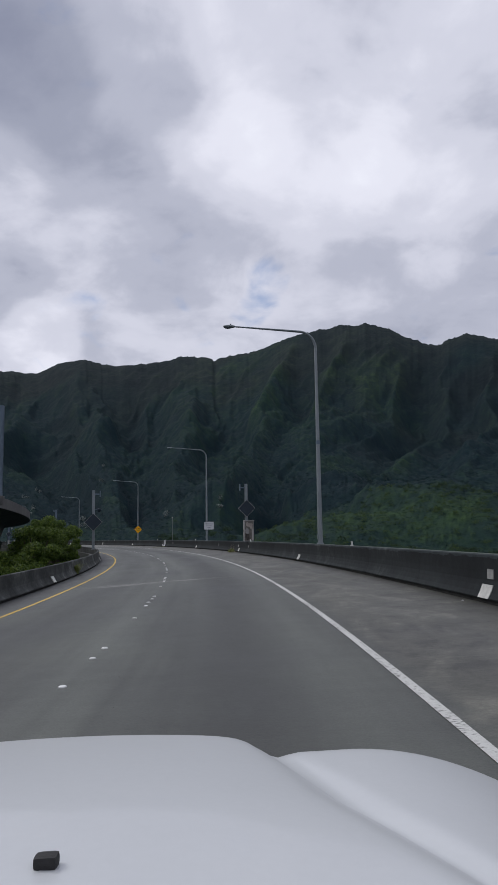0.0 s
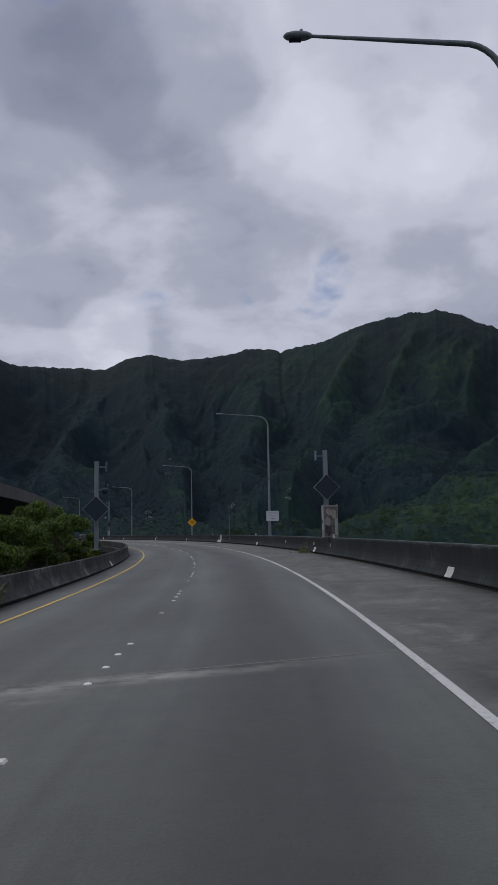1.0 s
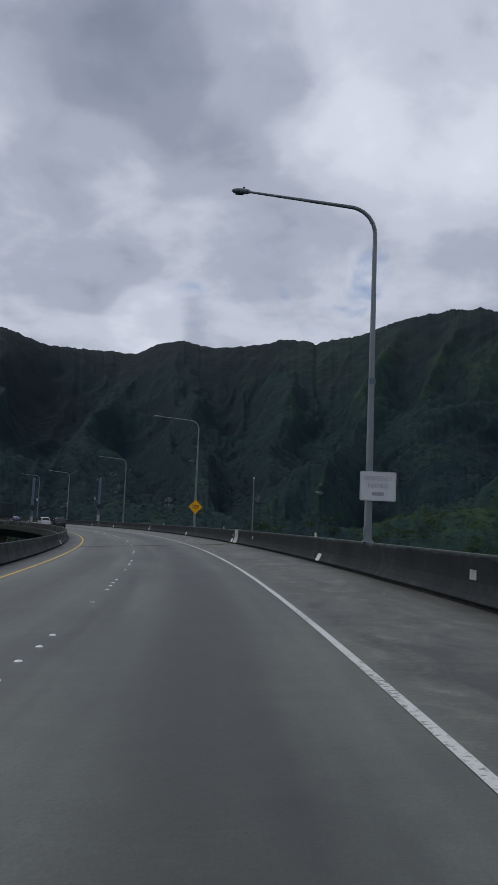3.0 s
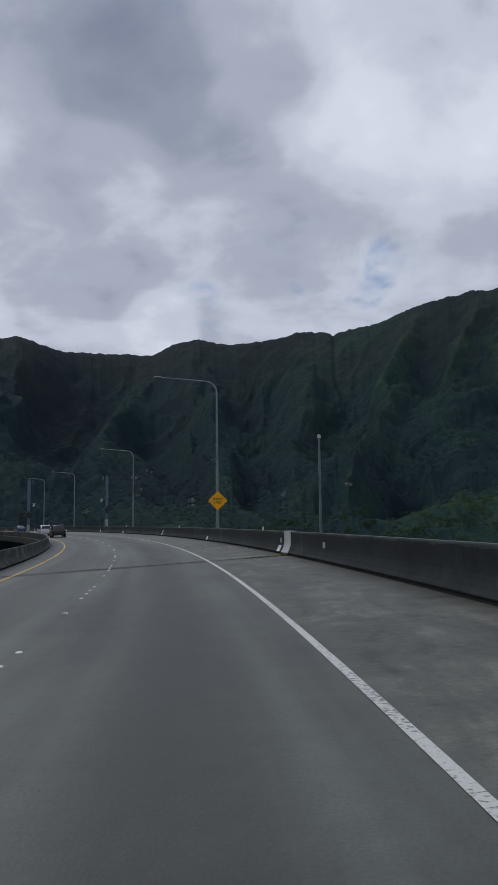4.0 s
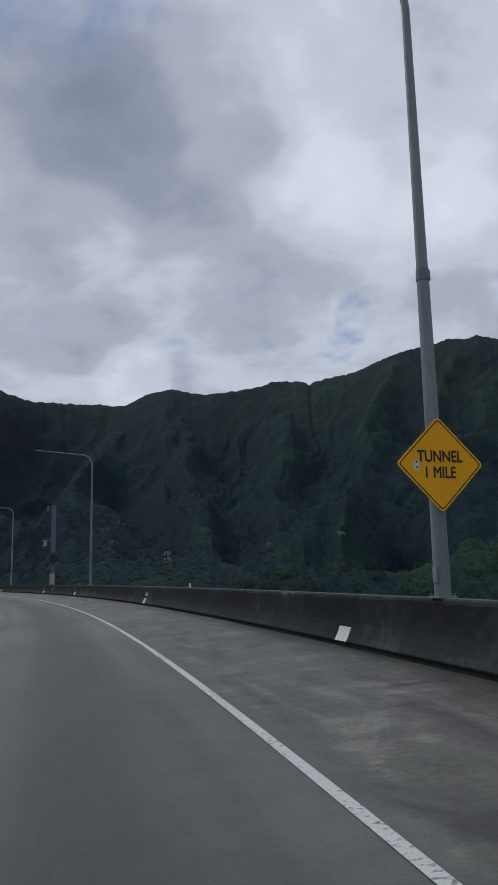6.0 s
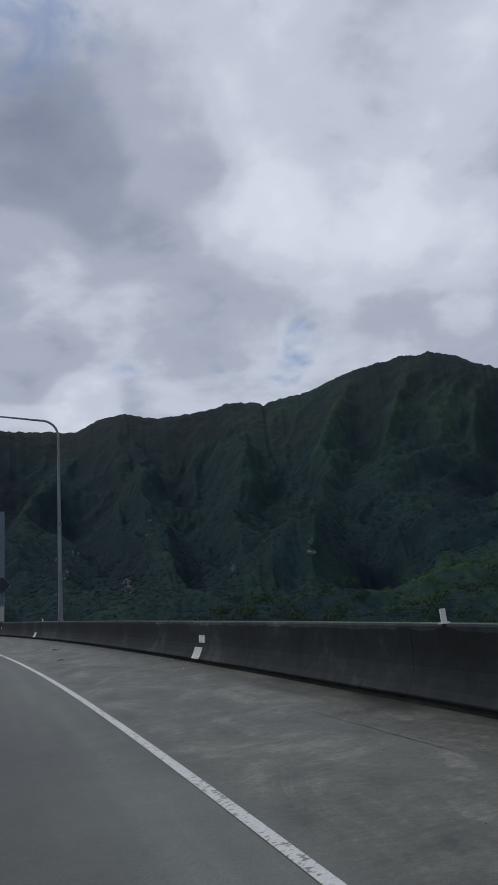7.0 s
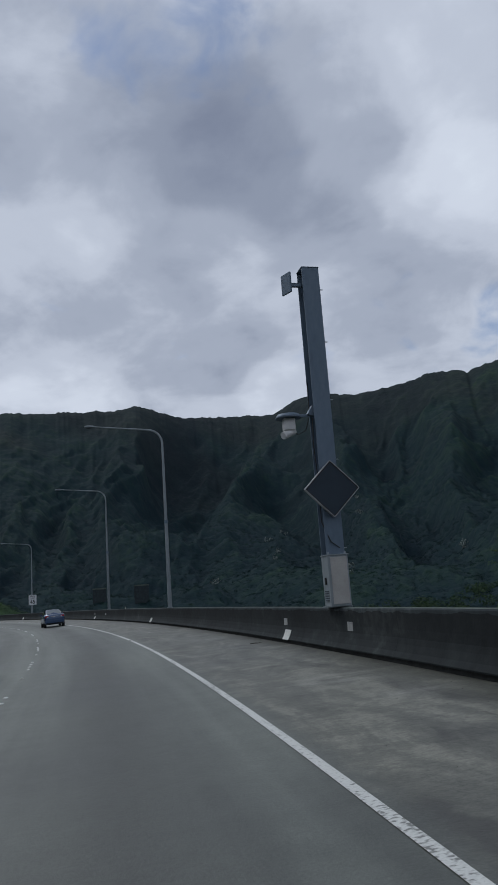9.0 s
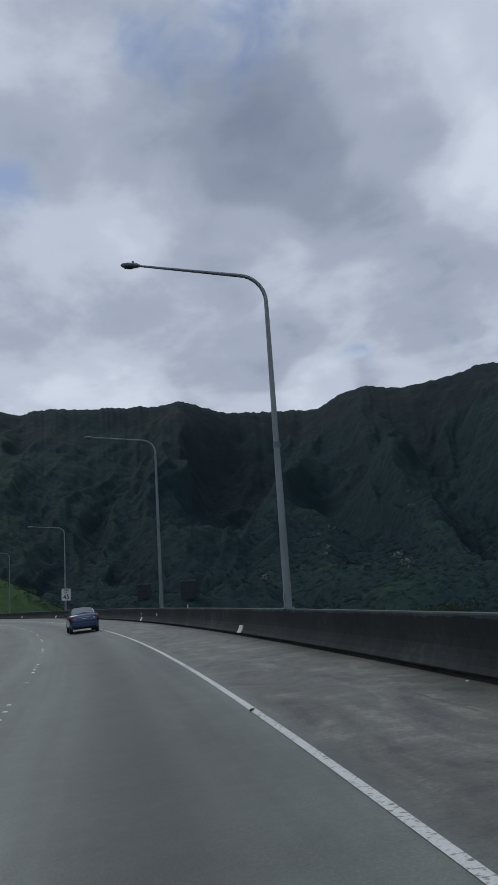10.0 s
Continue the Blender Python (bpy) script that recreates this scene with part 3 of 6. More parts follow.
def hillside_material():
    """Dense rainforest and ferns on steep ground: dark wood, lighter ferns on the ribs, some bare rock high up. The
    blue of distance haze is put into the colours.
    """
    m = bpy.data.materials.new("forested_slope")
    m.use_nodes = True
    nt = m.node_tree
    N, L = nt.nodes.new, nt.links.new
    b = nt.nodes["Principled BSDF"]
    tc = N("ShaderNodeTexCoord")

    def nz(scale, det, rough=0.6, stretch=(1, 1, 1)):
        mp = N("ShaderNodeMapping")
        mp.inputs["Scale"].default_value = stretch
        L(tc.outputs["Object"], mp.inputs[0])
        n = N("ShaderNodeTexNoise")
        n.inputs["Scale"].default_value = scale
        n.inputs["Detail"].default_value = det
        n.inputs["Roughness"].default_value = rough
        L(mp.outputs[0], n.inputs["Vector"])
        return n.outputs[0]

    def mth(op, a, c):
        n = N("ShaderNodeMath")
        n.operation = op
        for i, v in enumerate((a, c)):
            if isinstance(v, (int, float)):
                n.inputs[i].default_value = v
            else:
                L(v, n.inputs[i])
        return n.outputs[0]

    big, mid, crown = nz(0.006, 5), nz(0.03, 6), nz(0.16, 4, 0.65)
    att = N("ShaderNodeAttribute")
    att.attribute_name = "fern_light"
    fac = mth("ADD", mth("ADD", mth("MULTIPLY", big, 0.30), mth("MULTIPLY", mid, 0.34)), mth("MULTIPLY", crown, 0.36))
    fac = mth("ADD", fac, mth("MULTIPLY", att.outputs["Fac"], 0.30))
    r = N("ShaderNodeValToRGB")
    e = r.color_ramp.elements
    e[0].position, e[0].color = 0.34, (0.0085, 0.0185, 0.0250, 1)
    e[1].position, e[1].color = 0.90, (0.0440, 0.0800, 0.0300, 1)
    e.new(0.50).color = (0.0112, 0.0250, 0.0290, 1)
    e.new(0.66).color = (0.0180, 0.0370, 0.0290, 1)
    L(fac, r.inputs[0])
    # low scrub and bare rock on the upper slopes, with paler haze mixed into the colour
    scrub_haze = N("ShaderNodeAttribute")
    scrub_haze.attribute_name = "scrub_haze"
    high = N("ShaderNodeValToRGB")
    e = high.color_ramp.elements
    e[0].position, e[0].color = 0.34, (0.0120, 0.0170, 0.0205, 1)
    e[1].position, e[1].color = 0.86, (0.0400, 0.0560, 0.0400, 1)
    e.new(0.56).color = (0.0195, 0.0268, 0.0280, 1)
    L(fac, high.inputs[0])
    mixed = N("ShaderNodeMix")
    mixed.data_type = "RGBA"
    L(mth("MULTIPLY", scrub_haze.outputs["Fac"], 0.75), mixed.inputs["Factor"])
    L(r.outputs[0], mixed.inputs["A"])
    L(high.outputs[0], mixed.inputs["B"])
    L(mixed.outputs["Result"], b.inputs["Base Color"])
    b.inputs["Roughness"].default_value = 0.9
    b.inputs["Specular IOR Level"].default_value = 0.06
    geo = N("ShaderNodeNewGeometry")
    soft = N("ShaderNodeVectorMath")
    soft.operation = "MULTIPLY_ADD"
    L(geo.outputs["Normal"], soft.inputs[0])
    soft.inputs[1].default_value = (0.75, 0.75, 0.75)
    soft.inputs[2].default_value = (0.0, 0.0, 0.25)
    unit = N("ShaderNodeVectorMath")
    unit.operation = "NORMALIZE"
    L(soft.outputs[0], unit.inputs[0])
    bn = N("ShaderNodeBump")
    L(unit.outputs[0], bn.inputs["Normal"])
    bn.inputs["Strength"].default_value, bn.inputs["Distance"].default_value = 0.55, 3.0
    L(crown, bn.inputs["Height"])
    L(bn.outputs[0], b.inputs["Normal"])
    return m


MAT_LEAF = leaf_material("broad_green_leaves", [(0.030, 0.052, 0.011), (0.085, 0.140, 0.024), (0.22, 0.29, 0.050)])
MAT_LEAF_DARK = leaf_material("dark_forest_leaves", [(0.016, 0.031, 0.018), (0.030, 0.055, 0.026), (0.052, 0.088, 0.032)], 0.8)
MAT_LEAF_HILL = leaf_material("fresh_fern_leaves", [(0.028, 0.050, 0.016), (0.050, 0.082, 0.022), (0.085, 0.125, 0.032)], 0.7)
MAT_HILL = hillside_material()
MAT_SPRAYS = crown_material("forest_leaf_sprays", 0.78)


# ---------------------------------------------------------------- mesh helpers
def part(name, bm, mat, parent=None, label="", smooth=False, m=None):
    me = bpy.data.meshes.new(name)
    bmesh.ops.recalc_face_normals(bm, faces=bm.faces)
    if smooth:
        for f in bm.faces:
            f.smooth = True
    bm.to_mesh(me)
    bm.free()
    me.materials.append(mat)
    ob = new(name, me)
    if parent is not None:
        ob.parent = parent
    if m is not None:
        ob.matrix_basis = m
    if label:
        ob["label"] = label
    return ob


def thing(name, m, label, category, group="", kind=""):
    ob = new(name)
    ob.empty_display_size = 0.3
    ob.matrix_basis = m
    return tagged(ob, label, category, group, kind)


def box(bm, c, size, bevel=0.0, rot=None):
    m = Matrix.Translation(c)
    if rot is not None:
        m = m @ rot
    r = bmesh.ops.create_cube(bm, size=1.0, matrix=m @ Matrix.Diagonal((*size, 1)))
    if bevel:
        es = list({e for v in r["verts"] for e in v.link_edges})
        bmesh.ops.bevel(bm, geom=es, offset=bevel, segments=2, affect="EDGES", profile=0.7)
    return bm


def tube(bm, pts, radii, seg=10, caps=True):
    """A round tube through pts with a radius at each."""
    pts = [Vector(p) for p in pts]
    rings, ref = [], None
    for i, p in enumerate(pts):
        d = (pts[min(i + 1, len(pts) - 1)] - pts[max(i - 1, 0)]).normalized()
        if ref is None:
            ref = Vector((1, 0, 0)) if abs(d.x) < 0.9 else Vector((0, 1, 0))
        u = (ref - d * ref.dot(d)).normalized()
        ref = u
        v = d.cross(u)
        rings.append([bm.verts.new(p + radii[i] * (math.cos(2 * math.pi * k / seg) * u + math.sin(2 * math.pi * k / seg) * v)) for k in range(seg)])
    for a, b in zip(rings, rings[1:]):
        for k in range(seg):
            bm.faces.new((a[k], a[(k + 1) % seg], b[(k + 1) % seg], b[k]))
    if caps:
        bm.faces.new(rings[0][::-1])
        bm.faces.new(rings[-1])
    return bm


def prism(bm, outline, y0, y1):
    """The closed outline of (x, z) drawn out from y0 to y1."""
    a = [bm.verts.new((x, y0, z)) for x, z in outline]
    b = [bm.verts.new((x, y1, z)) for x, z in outline]
    n = len(outline)
    for i in range(n):
        bm.faces.new((a[i], a[(i + 1) % n], b[(i + 1) % n], b[i]))
    bm.faces.new(a[::-1])
    bm.faces.new(b)
    return bm


def loft(bm, rings, closed=True, caps=True):
    vr = [[bm.verts.new(p) for p in r] for r in rings]
    n = len(vr[0])
    for a, b in zip(vr, vr[1:]):
        for k in range(n if closed else n - 1):
            bm.faces.new((a[k], a[(k + 1) % n], b[(k + 1) % n], b[k]))
    if caps and closed:
        bm.faces.new(vr[0][::-1])
        bm.faces.new(vr[-1])
    return bm


def sweep(name, section, s0, s1, step, mat, closed=True, label="", uv=True, smooth=False):
    """A cross-section of (d, z) drawn along the road; its uv map holds d and s."""
    ss = np.arange(s0, s1 + step / 2, step)
    bm = bmesh.new()
    rings = [[bm.verts.new(on_road(s, d, z)) for d, z in section] for s in ss]
    lay = bm.loops.layers.uv.new("along") if uv else None
    n = len(section)
    for i in range(len(ss) - 1):
        for k in range(n if closed else n - 1):
            k2 = (k + 1) % n
            f = bm.faces.new((rings[i][k], rings[i][k2], rings[i + 1][k2], rings[i + 1][k]))
            if uv:
                for lp, (dd, s_) in zip(f.loops, ((section[k][0], ss[i]), (section[k2][0], ss[i]), (section[k2][0], ss[i + 1]), (section[k][0], ss[i + 1]))):
                    lp[lay].uv = (dd, s_)
    if closed:
        bm.faces.new(rings[0])
        bm.faces.new(rings[-1][::-1])
    return part(name, bm, mat, None, label, smooth)


def lettering(name, text, size, mat, parent, m, align="CENTER", bold=0.0):
    """One line in the built-in face; bold thickens the strokes by that share of the size."""
    cu = bpy.data.curves.new(name, "FONT")
    cu.body, cu.size, cu.align_x, cu.align_y, cu.extrude = text, size, align, "CENTER", 0.002
    tmp = bpy.data.objects.new(name, cu)
    scene.collection.objects.link(tmp)
    line = bpy.data.meshes.new_from_object(tmp.evaluated_get(bpy.context.evaluated_depsgraph_get()))
    bpy.data.objects.remove(tmp)
    bm = bmesh.new()
    for i, (dx, dz) in enumerate(((0, 0), (1, 0), (-1, 0), (0, 1), (0, -1)) if bold else ((0, 0),)):
        n = len(bm.verts)
        bm.from_mesh(line)
        bm.verts.ensure_lookup_table()
        for v in bm.verts[n:]:
            v.co += Vector((dx * bold * size, dz * bold * size, 0.0001 * i))
    bpy.data.meshes.remove(line)
    ob = part(name, bm, mat, parent)
    ob.matrix_basis = m
    return ob


FACING = Matrix.Rotation(radians(90), 4, "X")       # flat things turned to face the oncoming driver

# ---------------------------------------------------------------- the ground and the mountains
HUB = (0.0, 100.0)
SKYLINE = [(-180, 120), (-120, 180), (-75, 300), (-50, 340), (-35, 372), (-28, 395), (-24, 382), (-20.9, 390), (-18.6, 408), (-16, 389), (-13.7, 410), (-12.4, 430),
           (-11.4, 441), (-10.4, 449), (-9.3, 441), (-8.3, 447), (-7.2, 440), (-6.3, 440), (-4.6, 427), (-3.4, 416), (-2.0, 402), (-0.5, 387), (2.0, 376), (2.4, 368), (2.9, 376), (5.3, 379), (6.3, 368), (10.7, 353), (13.2, 366), (15, 354),
           (16.7, 330), (20.6, 330), (24, 335), (26.9, 359), (29.4, 350), (33, 348), (37.5, 345), (38.4, 336), (40, 344), (50, 350), (70, 300), (110, 190), (180, 120)]
RIDGE_R = [(-180, 1300), (-60, 1100), (-20, 1280), (-10, 1362), (0, 1490), (13, 1640), (18, 1800), (24, 1620), (27, 1560), (40, 1420), (60, 1200), (180, 1300)]
FOOT_R = [(-180, 300), (-90, 260), (-40, 180), (-10, 190), (10, 240), (22, 380), (45, 470), (80, 480), (120, 420), (180, 300)]


def lattice(ix, iy, seed):
    h = (ix.astype(np.int64) * 374761393 + iy.astype(np.int64) * 668265263 + seed * 974634777) & 0xFFFFFFFF
    h = ((h ^ (h >> 13)) * 1274126177) & 0xFFFFFFFF
    return ((h ^ (h >> 16)) & 0xFFFF) / 65535.0


def vnoise(x, y, seed=0):
    ix, iy = np.floor(x), np.floor(y)
    fx, fy = x - ix, y - iy
    fx, fy = fx * fx * fx * (fx * (fx * 6 - 15) + 10), fy * fy * fy * (fy * (fy * 6 - 15) + 10)
    a, b = lattice(ix, iy, seed), lattice(ix + 1, iy, seed)
    c, d = lattice(ix, iy + 1, seed), lattice(ix + 1, iy + 1, seed)
    return (a + (b - a) * fx) * (1 - fy) + (c + (d - c) * fx) * fy


def fbm(x, y, octaves, seed=0, gain=0.5):
    t, amp, tot = 0.0, 1.0, 0.0
    for o in range(octaves):
        t = t + amp * vnoise(x * 2.03 ** o + 17.3 * o, y * 2.03 ** o - 9.1 * o, seed + o)
        tot += amp
        amp *= gain
    return t / tot


def ridged(x, y, octaves, seed=0, gain=0.5):
    t, amp, tot = 0.0, 1.0, 0.0
    for o in range(octaves):
        t = t + amp * (1 - np.abs(2 * vnoise(x * 2.1 ** o + 5.7 * o, y * 2.1 ** o + 3.3 * o, seed + o) - 1))
        tot += amp
        amp *= gain
    return t / tot


def cells(x, y, seed):
    """Domed cells of a scattered pattern: height 0 to 1, and one random tone for each cell."""
    ix, iy = np.floor(x), np.floor(y)
    best, tone = np.full(x.shape, 9.0), np.zeros(x.shape)
    for dx in (-1, 0, 1):
        for dy in (-1, 0, 1):
            cx, cy = ix + dx, iy + dy
            q = (cx + 0.15 + 0.7 * lattice(cx, cy, seed) - x) ** 2 + (cy + 0.15 + 0.7 * lattice(cx, cy, seed + 1) - y) ** 2
            near = q < best
            best = np.where(near, q, best)
            tone = np.where(near, lattice(cx, cy, seed + 2), tone)
    return np.sqrt(np.clip(1 - best / 0.75, 0, 1)), tone


def smooth01(t):
    t = np.clip(t, 0, 1)
    return t * t * (3 - 2 * t)


ROAD_PTS = np.array([on_road(s, -10.0) for s in range(-110, 560, 12)])


def hill(phi, r):
    """Height of the ground and how ferny or sunlit its colour is, at azimuth phi (degrees) and distance r from the hub.
    """
    phi, r = np.asarray(phi, float), np.asarray(r, float)
    fine_az = 0.35 * (fbm(phi * 1.3, phi * 0 + 3.0, 4, 40) - 0.5)
    zr = np.interp(phi + fine_az, *zip(*SKYLINE))
    rr = np.interp(phi, *zip(*RIDGE_R))
    r0 = np.interp(phi, *zip(*FOOT_R))
    zr = zr * rr / 1500 + 6.0 * (fbm(phi * 2.6, phi * 0, 4, 9, 0.6) - 0.5) + 3.5 * (fbm(phi * 7.0, phi * 0 + 2.0, 4, 12, 0.65) - 0.5)
    x, y = HUB[0] - r * np.sin(np.radians(phi)), HUB[1] + r * np.cos(np.radians(phi))
    u = np.clip((r - r0) / (rr - r0), 0, 1)
    base = -16.0 + (zr + 16.0) * (0.25 * u + 0.75 * u ** 1.7)
    # spurs and gullies in plan: along the contour and down the slope, wandering, forking and leaning with the lie of the range
    lean_az = np.interp(phi, [-30, -19, -13, -3, 6, 14, 24, 40], [-1.0, 0.5, 7.5, 8.5, 5.0, -2.0, 3.0, 0.0])
    along = 21.0 * (phi - lean_az * (1 - u))
    down = 950.0 * u
    wx = along + 95 * (fbm(along / 210, down / 260, 3, 4) - 0.5) + 34 * (fbm(along / 60, down / 70, 3, 5) - 0.5)
    wy = down + 160 * (fbm(along / 240 + 7, down / 300, 3, 6) - 0.5)
    rib1 = 1 - np.abs(2 * vnoise(wx / 165, wy / 620 + 4, 21) - 1)
    rib2 = 1 - np.abs(2 * vnoise(wx / 66 + 3, wy / 250 + 9, 22) - 1)
    rib3 = 1 - np.abs(2 * vnoise((wx + 0.35 * wy) / 27, (wy - 0.35 * wx) / 85 + 2, 23) - 1)
    rib4 = ridged(wx / 15, wy / 46, 2, 24)
    env = smooth01(u / 0.22) * (1 - smooth01((u - 0.70) / 0.30))
    env2 = smooth01(u / 0.12) * (1 - 0.9 * smooth01((u - 0.80) / 0.20))
    far = np.clip(r / 950, 0.15, 1.15)
    gully = 98 * env * (1 - rib1) ** 1.2 * far + env2 * (34 * (1 - rib2) ** 1.1 + 11 * (1 - rib3)) * np.clip((r - 200) / 900, 0.04, 1) + 5 * env2 * (1 - rib4) * far
    z = base - gully * np.clip(zr / 380, 0.4, 1.2)
    # knolls at the foot
    knoll = 26 * smooth01((fbm(x / 120, y / 120, 3, 31) - 0.50) / 0.25) * np.exp(-((u - 0.16) / 0.12) ** 2)
    z = z + knoll
    # closed tree canopy: a domed crown to each cell, crowns a little larger low down
    ta, tb = np.radians(phi) * 150, np.log(np.maximum(r, 1)) * 128
    crown1, tone1 = cells(ta + 1.1 * fbm(ta / 3, tb / 3, 2, 80), tb + 1.1 * fbm(ta / 3 + 9, tb / 3, 2, 81), 50)
    crown2, tone2 = cells(ta * 0.48 + 30, tb * 0.48, 51)
    lumps = fbm(x / 40, y / 40, 3, 55) - 0.5
    tall = np.clip(r / 1150, 0.25, 1.35) * (1 - 0.72 * smooth01((u - 0.62) / 0.3))
    z = z + (tall * (3.2 * crown1 * (0.55 + 0.9 * tone1) + 4.0 * crown2 * tone2) + 7 * lumps * np.clip((1.05 - u) * 2.0, 0.1, 1)) * smooth01((r - 120) / 120) * smooth01((1.0 - u) / 0.03)
    # behind the crest the ground falls away
    back = r > rr
    z = np.where(back, np.maximum(zr - (r - rr) * 0.45, -16 + 0 * r), z)
    # a clear space under and round the two bridges
    near = r < 700
    dist = np.full(r.shape, 1e3)
    if near.any():
        q = np.stack([x[near], y[near]], -1)
        dist[near] = np.sqrt(((q[:, None, :] - ROAD_PTS[None, :, :2]) ** 2).sum(-1)).min(1)
    k = smooth01((dist - 34) / 75)
    mound = np.exp(-(((x + 224) / 34) ** 2 + ((y - 364) / 34) ** 2))
    low = -13.0 + 3 * (fbm(x / 40, y / 40, 3, 61) - 0.5)
    z = np.where(near, low * (1 - k) + np.maximum(z, low) * k + 24 * mound * smooth01((dist - 14) / 30), z)
    # fern and light scrub on the spurs, forest in the gullies, with gully shade in the colour
    crest = 0.45 * rib1 + 0.35 * rib2 + 0.2 * rib3
    patch = smooth01((fbm(x / 170, y / 170, 4, 73) - 0.36) / 0.3)
    fern_light = 0.75 * np.clip((crest - 0.60) * 2.4, -0.6, 1) * (0.35 + 0.65 * patch) + 0.30 * (tone1 - 0.5) + 0.22 * (tone2 - 0.5)
    fern_light = fern_light + 0.75 * np.exp(-((u - 0.075) / 0.06) ** 2) * smooth01((fbm(x / 80, y / 80, 3, 71) - 0.42) / 0.1) * smooth01((5 - phi) / 6)
    fern_light = fern_light * smooth01(u / 0.02) + 1.3 * smooth01((mound - 0.15) / 0.3)
    # sun painted on the flank below the highest peak, gloom painted in the bowl to its left
    fern_light = fern_light + 0.50 * np.exp(-((phi + 11) / 8) ** 2) * smooth01((u - 0.22) / 0.3) * (1 - smooth01((u - 0.88) / 0.12)) * patch
    fern_light = fern_light - 0.22 * smooth01((0.5 - u) / 0.3) * smooth01((u - 0.12) / 0.1)
    fern_light = fern_light - 0.10 * smooth01((phi - 3) / 9)
    return z, fern_light, x, y


def build_ground():
    az = np.concatenate([np.arange(-180, -40, 3.0), np.arange(-40, -24, 0.5), np.arange(-24, 44, 0.10), np.arange(44, 70, 0.6), np.arange(70, 180, 3.0)])
    # rows are shares of the way to the crest, so that one row runs along the crest itself
    rad = np.concatenate([np.linspace(0.0, 0.09, 12, endpoint=False), np.linspace(0.09, 0.30, 84, endpoint=False), np.linspace(0.30, 0.985, 300, endpoint=False),
                          np.linspace(0.985, 1.0, 6), [1.004, 1.01, 1.03, 1.06, 1.12, 1.2, 1.35, 1.6, 2.0, 2.6, 3.4]])
    A, V = np.meshgrid(az, rad, indexing="ij")
    z, fern_light, x, y = hill(A.ravel(), (V * np.interp(A, *zip(*RIDGE_R))).ravel())
    na, nr = len(az), len(rad)
    co = np.stack([x, y, z], -1).astype(np.float32)
    i = np.arange(na)[:, None] * nr + np.arange(nr - 1)[None, :]
    j = (np.roll(np.arange(na), -1))[:, None] * nr + np.arange(nr - 1)[None, :]
    quads = np.stack([i, i + 1, j + 1, j], -1).reshape(-1, 4).astype(np.int32)
    me = bpy.data.meshes.new("ground")
    me.vertices.add(len(co))
    me.vertices.foreach_set("co", co.ravel())
    me.loops.add(quads.size)
    me.loops.foreach_set("vertex_index", quads.ravel())
    me.polygons.add(len(quads))
    me.polygons.foreach_set("loop_start", np.arange(0, quads.size, 4, dtype=np.int32))
    me.update(calc_edges=True)
    me.polygons.foreach_set("use_smooth", np.ones(len(quads), bool))
    at = me.attributes.new("fern_light", "FLOAT", "POINT")
    at.data.foreach_set("value", np.clip(fern_light, -1, 1.5).astype(np.float32))
    share = np.clip((V.ravel() * np.interp(A.ravel(), *zip(*RIDGE_R)) - np.interp(A.ravel(), *zip(*FOOT_R))) / (np.interp(A.ravel(), *zip(*RIDGE_R)) - np.interp(A.ravel(), *zip(*FOOT_R))), 0, 1)
    at = me.attributes.new("scrub_haze", "FLOAT", "POINT")
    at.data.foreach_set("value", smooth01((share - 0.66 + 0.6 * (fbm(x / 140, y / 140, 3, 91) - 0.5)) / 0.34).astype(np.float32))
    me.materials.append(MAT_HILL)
    ob = new("ground", me)
    return tagged(ob, "valley floor rising into steep dark green forested mountain ridges", "mountain", kind="structure")


build_ground()

# ---------------------------------------------------------------- the two bridges
S0, S1 = -60.0, 520.0
TOE_R, TOE_L = 3.12, -8.15
road = sweep("road", [(TOE_L - 0.6, -0.9), (TOE_L - 0.6, 0.0), (TOE_L, 0.0), (-7.05, 0.0), (-3.66, 0.0), (0.0, 0.0), (1.6, 0.0), (TOE_R, 0.0), (TOE_R + 1.25, 0.0),
                      (TOE_R + 1.25, -0.9), (0.6, -1.1), (-0.6, -3.0), (-4.6, -3.0), (-6.0, -1.1)], S0, S1, 2.0, MAT_ROAD)
tagged(road, "grey weathered concrete highway bridge deck with two lanes and a wide stained shoulder", "road", kind="structure")


def strip(name, d, width, mat, label, s0=S0, s1=S1, z=0.006):
    ob = sweep(name, [(d - width / 2, z), (d + width / 2, z)], s0, s1, 1.0, mat, closed=False)
    ob.parent = road
    ob["label"] = label
    return ob


strip("edge_line", 0.0, 0.106, MAT_WHITE_LINE, "white edge line, worn through in scuffs")
strip("median_line", -6.985, 0.11, MAT_YELLOW_LINE, "yellow line along the inner shoulder")
rg = random.Random(5)
s_seam = S0
while s_seam < 330:
    s_next = s_seam + rg.uniform(1.2, 4.0)
    strip("seam", 2.12 + rg.uniform(-0.02, 0.02), rg.uniform(0.010, 0.024), MAT_SEAM, "pale lengthwise construction seam in the shoulder", s_seam, s_next)
    s_seam = s_next + rg.uniform(0.2, 1.8)


SKEW = 0.16         # the joints cross the deck at a slant


def cross_joint(s, d0, d1, width, mat, label, z=0.005, name="deck_joint"):
    bm = bmesh.new()
    ds = np.linspace(d0, d1, 9)
    a = [bm.verts.new(on_road(s + SKEW * d - width / 2 + 0.01 * math.sin(d * 3), d, z)) for d in ds]
    b = [bm.verts.new(on_road(s + SKEW * d + width / 2 + 0.008 * math.sin(d * 5), d, z)) for d in ds]
    for i in range(8):
        bm.faces.new((a[i], a[i + 1], b[i + 1], b[i]))
    return part(name, bm, mat, road, label)


